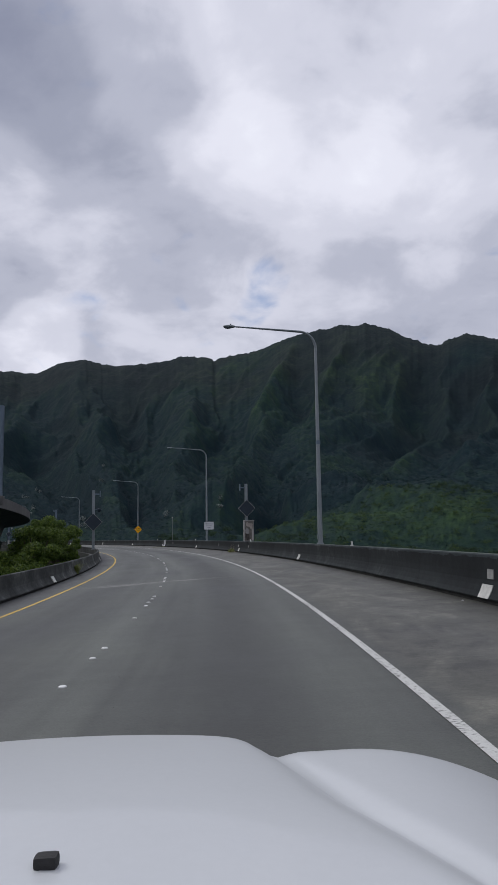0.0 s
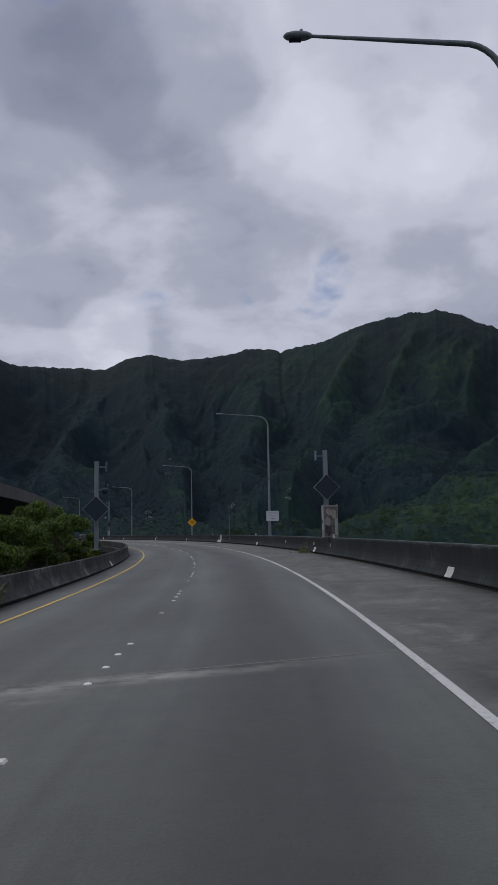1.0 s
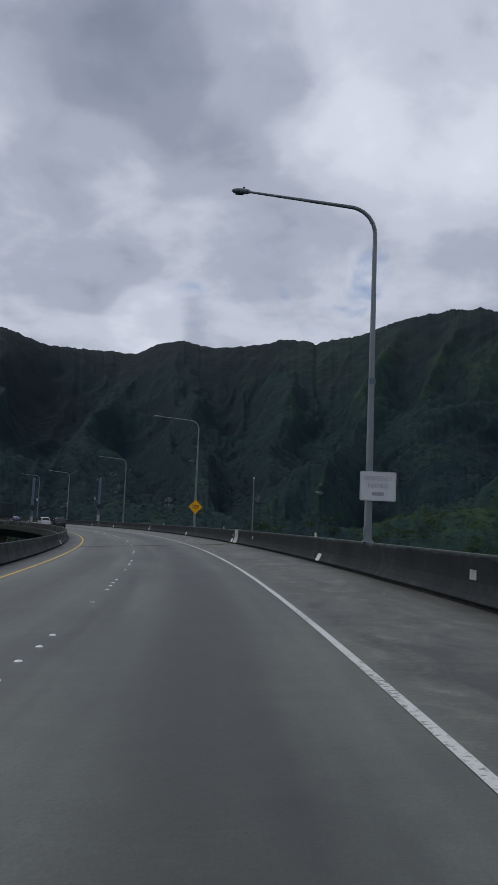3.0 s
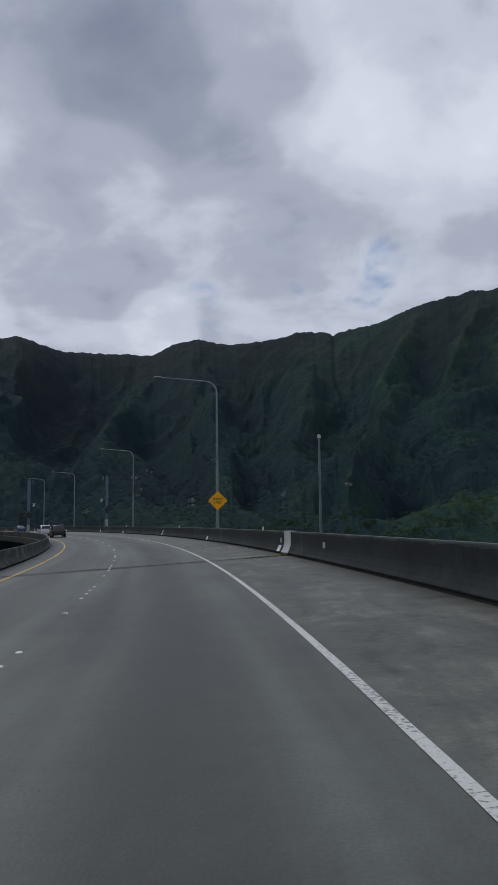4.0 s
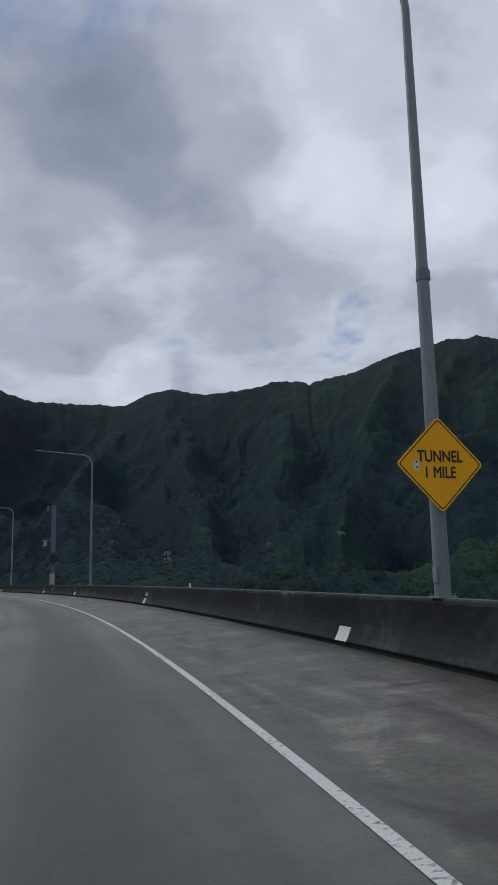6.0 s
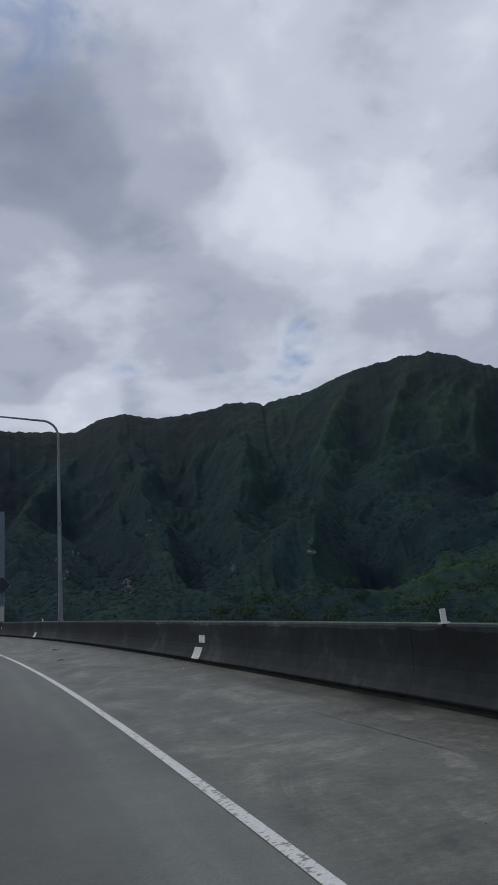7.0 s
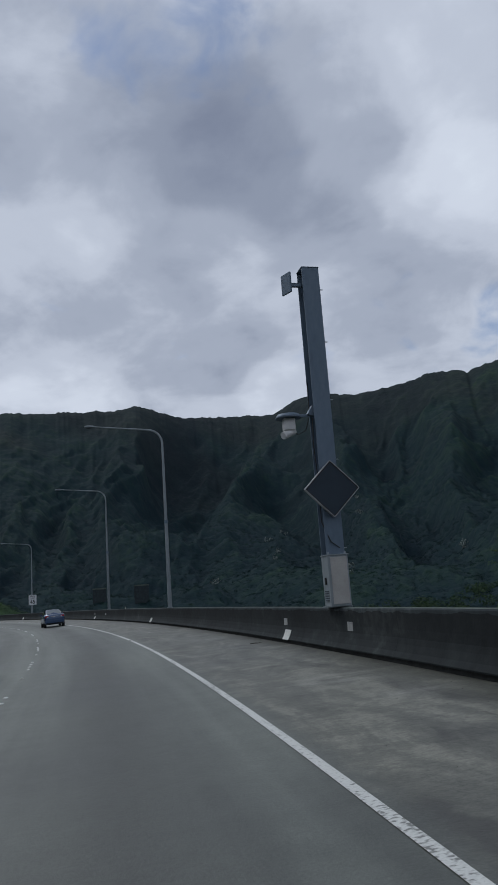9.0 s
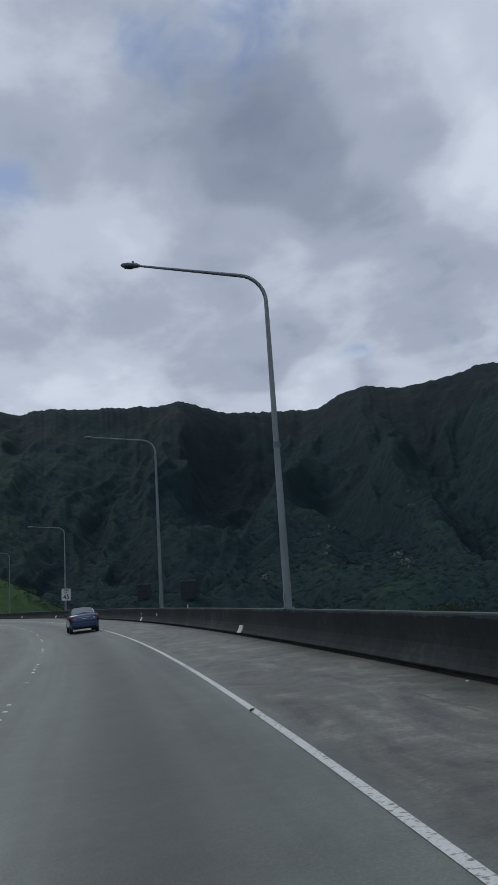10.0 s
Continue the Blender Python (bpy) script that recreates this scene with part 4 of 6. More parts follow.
for s in (-0.5, 29.3, 58.7, 170.43):
    cross_joint(s, TOE_L, -0.06, 0.022 if s == 29.3 else 0.010, MAT_CRACK if s > 40 else MAT_SCUFF, "narrow joint across the deck")
    cross_joint(s, 0.06, 3.05, 0.018, MAT_CRACK if s == 58.7 else MAT_SCUFF, "narrow joint across the shoulder")
EXP_S = 108.97
for ds, w in ((-0.36, 0.50), (0.34, 0.46)):
    cross_joint(EXP_S + ds, TOE_L, -0.07, w, MAT_PATCH, "darker asphalt patched in beside the expansion joint", 0.003, "joint_patch")
for ds in (-0.095, 0.0, 0.095):
    cross_joint(EXP_S + ds, TOE_L, 1.6, 0.048, MAT_JOINT, "dark rubber groove of the expansion joint", 0.012)
    cross_joint(EXP_S + ds, 1.6, 3.1, 0.030, MAT_CRACK, "dirt-filled groove of the expansion joint", 0.012)
for ds in (-0.0475, 0.0475):
    cross_joint(EXP_S + ds, TOE_L, 1.6, 0.034, MAT_VIADUCT, "steel rail of the expansion joint", 0.014)


def marker_mesh():
    bm = bmesh.new()
    rings = [[(r * math.cos(2 * math.pi * k / 10), r * math.sin(2 * math.pi * k / 10), z) for k in range(10)] for r, z in ((0.052, 0.0), (0.048, 0.012), (0.03, 0.021))]
    return loft(bm, rings)


first = part("lane_marker", marker_mesh(), MAT_MARKER, road, "round white raised lane marker", smooth=True)
first.matrix_basis = road_pose(8.62, -3.66, 0.0, lean=True)
bmr = bmesh.new()
prism(bmr, [(-0.05, 0.0), (0.05, 0.0), (0.035, 0.02), (-0.035, 0.02)], -0.05, 0.05)
refl = part("reflector", bmr, MAT_PLATE_WHITE, road, "square lane reflector")
refl.matrix_basis = road_pose(15.72, -3.66, 0.0, lean=True)
PERIOD = 9.87
for k in range(-3, 44):
    base = 8.62 + PERIOD * k
    for off in (0.0, 1.0, 1.97, 2.92):
        if k == 0 and off in (0.0, 1.0):     # the first is laid already, the second is missing
            continue
        o = new("lane_marker", first.data)
        o.parent = road
        o.matrix_basis = road_pose(base + off, -3.66 + random.uniform(-0.02, 0.02), 0.0, lean=True)
    if k != 0:
        o = new("reflector", refl.data)
        o.parent = road
        o.matrix_basis = road_pose(base + 7.10, -3.66, 0.0, lean=True)

# ---------------------------------------------------------------- barriers in panels
PANEL = 5.7
FIRST = -60.9        # where the first panel begins
TOP_Z = 0.92
LOW = 0.84          # the median barrier is lower


def barrier_profile(side):
    pr = [(0.06, -0.02), (0.06, 0.085), (0.004, 0.09), (0.0, 0.115), (0.065, 0.20), (0.12, 0.32), (0.152, 0.42), (0.168, 0.56), (0.178, TOP_Z - 0.025), (0.195, TOP_Z),
          (0.33, TOP_Z), (0.35, TOP_Z - 0.02), (0.36, -0.8), (0.30, -0.8)]
    return pr if side > 0 else [(-x, z if z < 0 else z * LOW) for x, z in pr]


def barrier_run(name, toe, side, mat, label):
    run = tagged(new(name), label, "barrier", kind="structure")
    bm = bmesh.new()
    prism(bm, barrier_profile(side), 0.003, PANEL - 0.003)
    pan = part("panel", bm, mat, run)
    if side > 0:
        # the level top takes a paler grey-green
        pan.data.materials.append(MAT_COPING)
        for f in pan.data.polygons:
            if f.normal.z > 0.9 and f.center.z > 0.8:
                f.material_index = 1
    n = int((S1 - S0) / PANEL)
    for i in range(n):
        o = pan if i == 0 else new("panel", pan.data)
        o.parent = run
        a, b = on_road(FIRST + PANEL * i, toe), on_road(FIRST + PANEL * (i + 1), toe)
        turn = math.degrees(math.atan2(-(b - a).x, (b - a).y) - road_at(FIRST + PANEL * i)[2])
        o.matrix_basis = road_pose(FIRST + PANEL * i, toe, 0.0, turn, True) @ Matrix.Diagonal((1, (b - a).length / PANEL, 1, 1))
    return run


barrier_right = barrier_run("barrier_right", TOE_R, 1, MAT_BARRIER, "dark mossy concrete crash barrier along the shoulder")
barrier_left = barrier_run("barrier_left", TOE_L, -1, MAT_BARRIER_LEFT, "stained concrete crash barrier along the median")
# solid strips in the foot recesses, coloured dark for the shade in there
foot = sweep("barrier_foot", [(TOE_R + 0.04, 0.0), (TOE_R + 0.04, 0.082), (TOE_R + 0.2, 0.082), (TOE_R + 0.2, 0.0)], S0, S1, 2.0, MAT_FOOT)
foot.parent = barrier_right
foot["label"] = "dark strip standing in for the shaded gap along the barrier's foot"
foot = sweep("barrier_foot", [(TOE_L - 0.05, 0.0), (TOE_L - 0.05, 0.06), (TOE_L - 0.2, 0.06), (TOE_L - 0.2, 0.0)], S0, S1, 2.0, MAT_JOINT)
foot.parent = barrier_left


def profile_x(z):
    pr = barrier_profile(1)[2:9]
    return float(np.interp(z, [p[1] for p in pr], [p[0] for p in pr]))


def plate_mesh(z0, z1, w, proud=0.022):
    bm = bmesh.new()
    zs = np.linspace(z0, z1, 4)
    rings = []
    for y in (-w / 2, w / 2):
        rings.append([(profile_x(z) - proud, y, z) for z in zs] + [(profile_x(z) + 0.01, y, z) for z in zs[::-1]])
    return loft(bm, rings)


lower = part("toe_plate", plate_mesh(0.105, 0.345, 0.55), MAT_PLATE_WHITE, barrier_right, "white reflective plate on the barrier's toe")
upper = part("face_plate", plate_mesh(0.455, 0.635, 0.31), MAT_PLATE_DULL, barrier_right, "dull grey plate on the barrier's face")


def on_barrier(ob, s, side=1):
    m = road_pose(s, TOE_R if side > 0 else TOE_L, lean=True)
    ob.matrix_basis = m if side > 0 else m @ Matrix.Rotation(math.pi, 4, "Z")


LOWER_S = (14.2, 38.6, 62.2, 87.2, 111.2, 134.4, 158.85, 185.6, 202.7, 230.0, 256.0, 280.0, 303.0, 327.0)
UPPER_S = (14.1, 57.8, 62.8, 73.5, 103.85, 111.15, 198.0, 203.0, 250.5, 256.4)
for i, s in enumerate(LOWER_S):
    o = lower if i == 0 else new("toe_plate", lower.data)
    o.parent = barrier_right
    on_barrier(o, s)
for i, s in enumerate(UPPER_S):
    o = upper if i == 0 else new("face_plate", upper.data)
    o.parent = barrier_right
    on_barrier(o, s)
# one wide plate is ribbed
ribbed = part("face_plate", plate_mesh(0.445, 0.615, 0.46, 0.012), MAT_PLATE_DULL, barrier_right, "ribbed pale plate on the barrier's face")
on_barrier(ribbed, 158.68)
for k in range(4):
    o = part("slat", plate_mesh(0.45, 0.61, 0.085), MAT_PLATE_WHITE, ribbed)
    o.matrix_basis = Matrix.Translation((0, -0.165 + 0.11 * k, 0))
for s in (7.0, 31.6, 62.0, 87.0, 111.0):
    o = new("toe_plate", lower.data)
    o.parent = barrier_left
    on_barrier(o, s, -1)

# delineators on the barrier's top
bm = bmesh.new()
box(bm, (0.20, 0, TOP_Z + 0.085), (0.07, 0.025, 0.17), 0.004)
box(bm, (0.20, 0.0, TOP_Z + 0.008), (0.12, 0.07, 0.016))
delin = part("delineator", bm, MAT_PLATE_WHITE, barrier_right, "small white reflector upright on the barrier's top")
for i, s in enumerate((27.2, 57.0, 88.3, 115.5, 149.3, 183.8, 241.0)):
    o = delin if i == 0 else new("delineator", delin.data)
    o.parent = barrier_right
    on_barrier(o, s)

# steel cover over the expansion joint in the barrier
cover = thing("joint_cover", road_pose(EXP_S + 0.15, TOE_R, lean=True), "light grey steel cover plate bolted over the barrier joint", "cover plate")
bm = bmesh.new()
pr = barrier_profile(1)
outer = [(x - 0.034, z) for x, z in pr[2:9]] + [(0.13, TOP_Z + 0.016), (0.36, TOP_Z + 0.016)]
inner = [(0.36, TOP_Z + 0.004), (0.135, TOP_Z + 0.004)] + [(x - 0.018, z) for x, z in pr[2:9]][::-1]
prism(bm, outer + inner, 0.0, 1.3)
part("plate", bm, MAT_COVER, cover)
for y in (0.10, 1.20):
    for z in (0.30, 0.55, 0.70, 0.85):
        bm = bmesh.new()
        xx = profile_x(z)
        tube(bm, [(xx - 0.032, y, z), (xx - 0.044, y, z)], [0.018, 0.014], 8)
        part("bolt", bm, MAT_RUST, cover)

# piers under the road bridge
for s in range(-40, 500, 60):
    pr_ob = thing("pier", road_pose(s, -2.6, -3.0), "grey concrete pier under the highway deck", "pier", "bridge piers", "structure")
    bm = bmesh.new()
    prism(bm, [(-2.0, 0.0), (2.0, 0.0), (1.3, -2.0), (1.3, -26), (-1.3, -26), (-1.3, -2.0)], -0.9, 0.9)
    bmesh.ops.bevel(bm, geom=list(bm.edges), offset=0.15, segments=2, affect="EDGES")
    part("column", bm, MAT_VIADUCT, pr_ob)

# the other carriageway, higher, on the inside of the bend
OUT = -15.8
viaduct = sweep("viaduct", [(OUT, 4.70), (OUT, 5.55), (OUT - 0.3, 5.55), (OUT - 0.45, 4.9), (OUT - 11.0, 4.9), (OUT - 11.1, 5.55), (OUT - 11.4, 5.55), (OUT - 11.4, 4.70),
                            (OUT - 8.2, 4.4), (OUT - 7.4, 2.4), (OUT - 4.0, 2.4), (OUT - 3.2, 4.4)], -60, 420, 3.0, MAT_VIADUCT, smooth=False)
tagged(viaduct, "higher grey concrete viaduct of the opposite carriageway with solid parapets", "bridge", kind="structure")
for s in range(-30, 420, 46):
    p = thing("pier", road_pose(s + 9, OUT - 5.7, 2.4), "grey concrete pier under the higher viaduct", "pier", "bridge piers", "structure")
    bm = bmesh.new()
    prism(bm, [(-2.2, 0.0), (2.2, 0.0), (1.5, -2.2), (1.5, -30), (-1.5, -30), (-1.5, -2.2)], -1.1, 1.1)
    bmesh.ops.bevel(bm, geom=list(bm.edges), offset=0.2, segments=2, affect="EDGES")
    part("column", bm, MAT_VIADUCT, p)

# ---------------------------------------------------------------- street lamps
LAMP_D, LAMP_H = TOE_R + 0.235, 10.87


def street_lamp(m, z0=TOP_Z, height=LAMP_H, arm=4.36, mid=5.6, label="tall galvanised street lamp with one long arm on the barrier"):
    lamp = thing("street_lamp", m, label, "street lamp", "lamps along the highway")
    bm = bmesh.new()
    box(bm, (0, 0, z0 + 0.012), (0.30, 0.30, 0.024), 0.004)
    for x in (-0.115, 0.115):
        for y in (-0.115, 0.115):
            tube(bm, [(x, y, z0 + 0.024), (x, y, z0 + 0.06)], [0.016, 0.016], 6)
    part("base_plate", bm, MAT_GALV, lamp)
    bm = bmesh.new()
    bend = 0.80
    tube(bm, [(0, 0, z0 + 0.02), (0, 0, mid)], [0.118, 0.092], 14, False)
    tube(bm, [(0, 0, mid - 0.02), (0, 0, height - bend)], [0.088, 0.064], 14, False)
    part("pole", bm, MAT_GALV, lamp, smooth=True)
    bm = bmesh.new()
    tube(bm, [(0, 0, mid - 0.09), (0, 0, mid + 0.09)], [0.104, 0.098], 12)
    box(bm, (0.09, 0, mid), (0.05, 0.06, 0.16), 0.006)
    part("collar", bm, MAT_POST, lamp)
    bm = bmesh.new()
    box(bm, (-0.11, -0.02, z0 + 0.32), (0.03, 0.11, 0.22), 0.008)
    part("hand_hole_cover", bm, MAT_GALV, lamp)
    bm = bmesh.new()
    pts, rad = [(0, 0, height - bend - 0.02)], [0.066]
    for k in range(0, 9):
        a = radians(90 * k / 8)
        pts.append((-bend + bend * math.cos(a), 0, height - bend + bend * math.sin(a)))
        rad.append(0.064 - 0.008 * k / 8)
    for f in (0.35, 0.7, 1.0):
        pts.append((-bend - (arm - bend - 0.49) * f, 0, height + 0.20 * f))
        rad.append(0.056 - 0.024 * f)
    tube(bm, pts, rad, 12, False)
    part("arm", bm, MAT_GALV, lamp, smooth=True)
    # luminaire, tip outward
    bm = bmesh.new()
    x0 = -arm + 0.56
    rings = []
    for fx, w, top, bot in ((0.0, 0.05, 0.04, -0.035), (-0.08, 0.10, 0.07, -0.06), (-0.20, 0.13, 0.08, -0.075), (-0.36, 0.13, 0.075, -0.08), (-0.50, 0.095, 0.055, -0.06),
                            (-0.56, 0.04, 0.015, -0.015)):
        rings.append([(x0 + fx, w * math.cos(a), height + 0.20 + (top if math.sin(a) > 0 else -bot) * math.sin(a)) for a in np.linspace(0, 2 * math.pi, 13)[:-1]])
    loft(bm, rings)
    lum = part("luminaire", bm, MAT_GALV, lamp, "grey cobra-head luminaire", smooth=True)
    bm = bmesh.new()
    box(bm, (x0 - 0.33, 0, height + 0.124), (0.24, 0.16, 0.02), 0.008)
    part("lens", bm, MAT_SIGN_BACK, lum)
    bm = bmesh.new()
    tube(bm, [(x0 - 0.2, 0, height + 0.27), (x0 - 0.2, 0, height + 0.335)], [0.032, 0.028], 10)
    part("photocell", bm, MAT_BLACK, lum)
    return lamp


LAMP_S = (33.84, 81.41, 131.0, 179.3, 224.45, 249.3, 297.45, 337.0, 386.0, 435.0)
TALLER = {131.0: 0.16, 224.45: 0.06, 249.3: 0.36}       # these stand a little higher
lamp0 = street_lamp(road_pose(LAMP_S[0], LAMP_D))
for s in LAMP_S[1:]:
    if s in TALLER:
        street_lamp(road_pose(s, LAMP_D), height=LAMP_H + TALLER[s], mid=5.6 + 0.6 * TALLER[s])
    else:
        copy_thing(lamp0, road_pose(s, LAMP_D))


# ---------------------------------------------------------------- signs
def rounded(w, h, r, n=4):
    pts = []
    for cx, cz, a0 in ((w / 2 - r, h / 2 - r, 0), (-w / 2 + r, h / 2 - r, 90), (-w / 2 + r, -h / 2 + r, 180), (w / 2 - r, -h / 2 + r, 270)):
        for k in range(n + 1):
            a = radians(a0 + 90 * k / n)
            pts.append((cx + r * math.cos(a), cz + r * math.sin(a)))
    return pts


def frame_ring(bm, outer, inner, y0, y1):
    n = len(outer)
    vo, vi = [[bm.verts.new((x, y, z)) for x, z in outer] for y in (y0, y1)], [[bm.verts.new((x, y, z)) for x, z in inner] for y in (y0, y1)]
    for i in range(n):
        j = (i + 1) % n
        bm.faces.new((vo[0][i], vo[0][j], vi[0][j], vi[0][i]))
        bm.faces.new((vo[1][i], vi[1][i], vi[1][j], vo[1][j]))
        bm.faces.new((vo[0][i], vo[1][i], vo[1][j], vo[0][j]))
        bm.faces.new((vi[0][i], vi[0][j], vi[1][j], vi[1][i]))
    return bm


def turned(pts, deg):
    c, s = math.cos(radians(deg)), math.sin(radians(deg))
    return [(x * c - z * s, x * s + z * c) for x, z in pts]


def brackets(sign, zs, w):
    for z in zs:
        bm = bmesh.new()
        box(bm, (0, 0.03, z), (w, 0.03, 0.045), 0.004)
        tube(bm, [(0, 0.05, z), (0, 0.16, z)], [0.03, 0.03], 8)
        part("bracket", bm, MAT_GALV, sign)


NARROW = Matrix.Diagonal((0.78, 1, 1, 1))
# yellow diamond on the third lamp
sg = thing("warning_sign", road_pose(LAMP_S[2], LAMP_D - 0.01, 2.79, turn=2) @ Matrix.Translation((0, -0.17, 0)), "yellow diamond warning sign with black lettering on a lamp pole", "road sign")
bm = bmesh.new()
prism(bm, turned(rounded(0.98, 0.98, 0.06), 45), 0.0, 0.006)
part("panel", bm, MAT_SIGN_YELLOW, sg)
bm = bmesh.new()
frame_ring(bm, turned(rounded(0.93, 0.93, 0.05), 45), turned(rounded(0.90, 0.90, 0.04), 45), -0.003, -0.0005)
part("border", bm, MAT_SIGN_BLACK, sg)
lettering("lettering", "TUNNEL", 0.232, MAT_SIGN_BLACK, sg, Matrix.Translation((0.0, -0.004, 0.105)) @ FACING @ Matrix.Diagonal((0.80, 1, 1, 1)), bold=0.018)
lettering("lettering", "1", 0.232, MAT_SIGN_BLACK, sg, Matrix.Translation((-0.225, -0.004, -0.125)) @ FACING @ NARROW, bold=0.018)
lettering("lettering", "MILE", 0.232, MAT_SIGN_BLACK, sg, Matrix.Translation((0.06, -0.004, -0.125)) @ FACING @ NARROW, bold=0.018)
bm = bmesh.new()
box(bm, (-0.375, -0.003, -0.02), (0.075, 0.003, 0.145))
st = part("sticker", bm, MAT_SIGN_WHITE, sg, "small white sticker with blue marks")
for z in (0.02, -0.055):
    bm = bmesh.new()
    prism(bm, [(-0.40, z + 0.025), (-0.35, z + 0.025), (-0.365, z - 0.012), (-0.385, z - 0.012)], -0.0065, -0.0048)
    part("mark", bm, MAT_STICKER_BLUE, st)
brackets(sg, (0.22, -0.22), 0.34)

# white parking sign on the second lamp
sg = thing("parking_sign", road_pose(LAMP_S[1], LAMP_D + 0.22, 2.52, turn=2) @ Matrix.Translation((0, -0.16, 0)), "sun-faded white emergency parking sign on a lamp pole", "road sign")
bm = bmesh.new()
prism(bm, rounded(1.08, 0.84, 0.05), 0.0, 0.006)
part("panel", bm, MAT_SIGN_WHITE, sg)
bm = bmesh.new()
frame_ring(bm, rounded(1.05, 0.81, 0.045), rounded(1.035, 0.795, 0.04), -0.003, -0.0005)
part("border", bm, MAT_SIGN_FADED, sg)
lettering("lettering", "EMERGENCY", 0.185, MAT_SIGN_FADED, sg, Matrix.Translation((0, -0.004, 0.22)) @ FACING @ NARROW)
lettering("lettering", "PARKING", 0.185, MAT_SIGN_FADED, sg, Matrix.Translation((0, -0.004, 0.0)) @ FACING @ NARROW)
bm = bmesh.new()
box(bm, (0, -0.002, -0.22), (0.36, 0.002, 0.10))
part("faded_word", bm, MAT_SIGN_FADED, sg, "bleached word")
brackets(sg, (0.2, -0.2), 0.7)

# speed limit on the seventh lamp
sg = thing("speed_limit_sign", road_pose(LAMP_S[6], LAMP_D + 0.05, 2.78, turn=4) @ Matrix.Translation((0, -0.16, 0)), "white speed limit sign with black figures on a lamp pole", "road sign")
bm = bmesh.new()
prism(bm, rounded(1.16, 1.46, 0.07), 0.0, 0.006)
part("panel", bm, MAT_SIGN_WHITE, sg)
bm = bmesh.new()
frame_ring(bm, rounded(1.12, 1.42, 0.06), rounded(1.07, 1.37, 0.05), -0.003, -0.0005)
part("border", bm, MAT_SIGN_BLACK, sg)
lettering("lettering", "SPEED", 0.30, MAT_SIGN_BLACK, sg, Matrix.Translation((0, -0.004, 0.50)) @ FACING @ NARROW, bold=0.015)
lettering("lettering", "LIMIT", 0.30, MAT_SIGN_BLACK, sg, Matrix.Translation((0, -0.004, 0.22)) @ FACING @ NARROW, bold=0.015)
lettering("lettering", "45", 0.78, MAT_SIGN_BLACK, sg, Matrix.Translation((0, -0.004, -0.30)) @ FACING, bold=0.015)
brackets(sg, (0.4, -0.4), 0.7)

# bare pole with collars before the expansion joint
bp = thing("bare_pole", road_pose(104.6, TOE_R + 0.21), "bare grey steel pole with a cap, on the barrier", "pole")
bm = bmesh.new()
tube(bm, [(0, 0, TOP_Z), (0, 0, 4.08)], [0.046, 0.036], 12, False)
part("shaft", bm, MAT_MOSSY, bp, smooth=True)
for z0, z1 in ((2.42, 2.47), (3.16, 3.21), (TOP_Z, TOP_Z + 0.06)):
    bm = bmesh.new()
    tube(bm, [(0, 0, z0), (0, 0, z1)], [0.052, 0.050], 12)
    part("collar", bm, MAT_MOSSY, bp)
bm = bmesh.new()
tube(bm, [(0, 0, 4.05), (0, 0, 4.14), (0, 0, 4.17)], [0.056, 0.056, 0.038], 12)
part("cap", bm, MAT_PLATE_WHITE, bp, "pale cap")


# ---------------------------------------------------------------- lane-control posts
def h_column(bm, w, dp, z0, z1, tf=0.03):
    box(bm, (0, -dp / 2 + tf / 2, (z0 + z1) / 2), (w, tf, z1 - z0), 0.004)
    box(bm, (0, dp / 2 - tf / 2, (z0 + z1) / 2), (w, tf, z1 - z0), 0.004)
    box(bm, (0, 0, (z0 + z1) / 2), (tf * 0.8, dp - 2 * tf - 0.002, z1 - z0))
    return bm


def diamond_sign(post, z, side, y):
    bm = bmesh.new()
    prism(bm, turned(rounded(side, side, 0.03), 45), y, y + 0.07)
    bmesh.ops.translate(bm, verts=bm.verts, vec=(0, 0, z))
    sgn = part("signal_panel", bm, MAT_SIGN_BACK, post, "dark unlit diamond signal panel")
    bm = bmesh.new()
    frame_ring(bm, turned(rounded(side + 0.02, side + 0.02, 0.03), 45), turned(rounded(side - 0.018, side - 0.018, 0.02), 45), y - 0.012, y + 0.078)
    bmesh.ops.translate(bm, verts=bm.verts, vec=(0, 0, z))
    part("rim", bm, MAT_ALU, sgn, "bright aluminium rim")
    bm = bmesh.new()
    frame_ring(bm, turned(rounded(side - 0.02, side - 0.02, 0.02), 45), turned(rounded(side - 0.06, side - 0.06, 0.02), 45), y - 0.006, y - 0.001)
    bmesh.ops.translate(bm, verts=bm.verts, vec=(0, 0, z))
    part("edge_band", bm, MAT_SIGN_BLACK, sgn, "black band inside the rim")
    for dz in (-0.2, 0.2):
        bm = bmesh.new()
        box(bm, (0, y + 0.10, z + dz), (0.5, 0.05, 0.06), 0.005)
        part("bracket", bm, MAT_GALV, post)


def side_bracket(post, z, x, sgnx, w):
    """The short arm with a square panel antenna at the post's head."""
    bm = bmesh.new()
    box(bm, (x * sgnx, 0, z), (0.34, 0.09, 0.09), 0.008)
    part("head_arm", bm, MAT_POST, post)
    bm = bmesh.new()
    box(bm, ((x + 0.22) * sgnx, -0.02, z + 0.02), (0.05, 0.30 if w < 0.3 else 0.34, 0.50), 0.01, Matrix.Rotation(radians(-4 * sgnx if w < 0.3 else -22 * sgnx), 4, "Z"))
    part("antenna_panel", bm, MAT_POST, post, "square grey antenna panel")


def cable(post, pts, r=0.012):
    bm = bmesh.new()
    tube(bm, pts, [r] * len(pts), 6)
    part("cable", bm, MAT_BLACK, post)


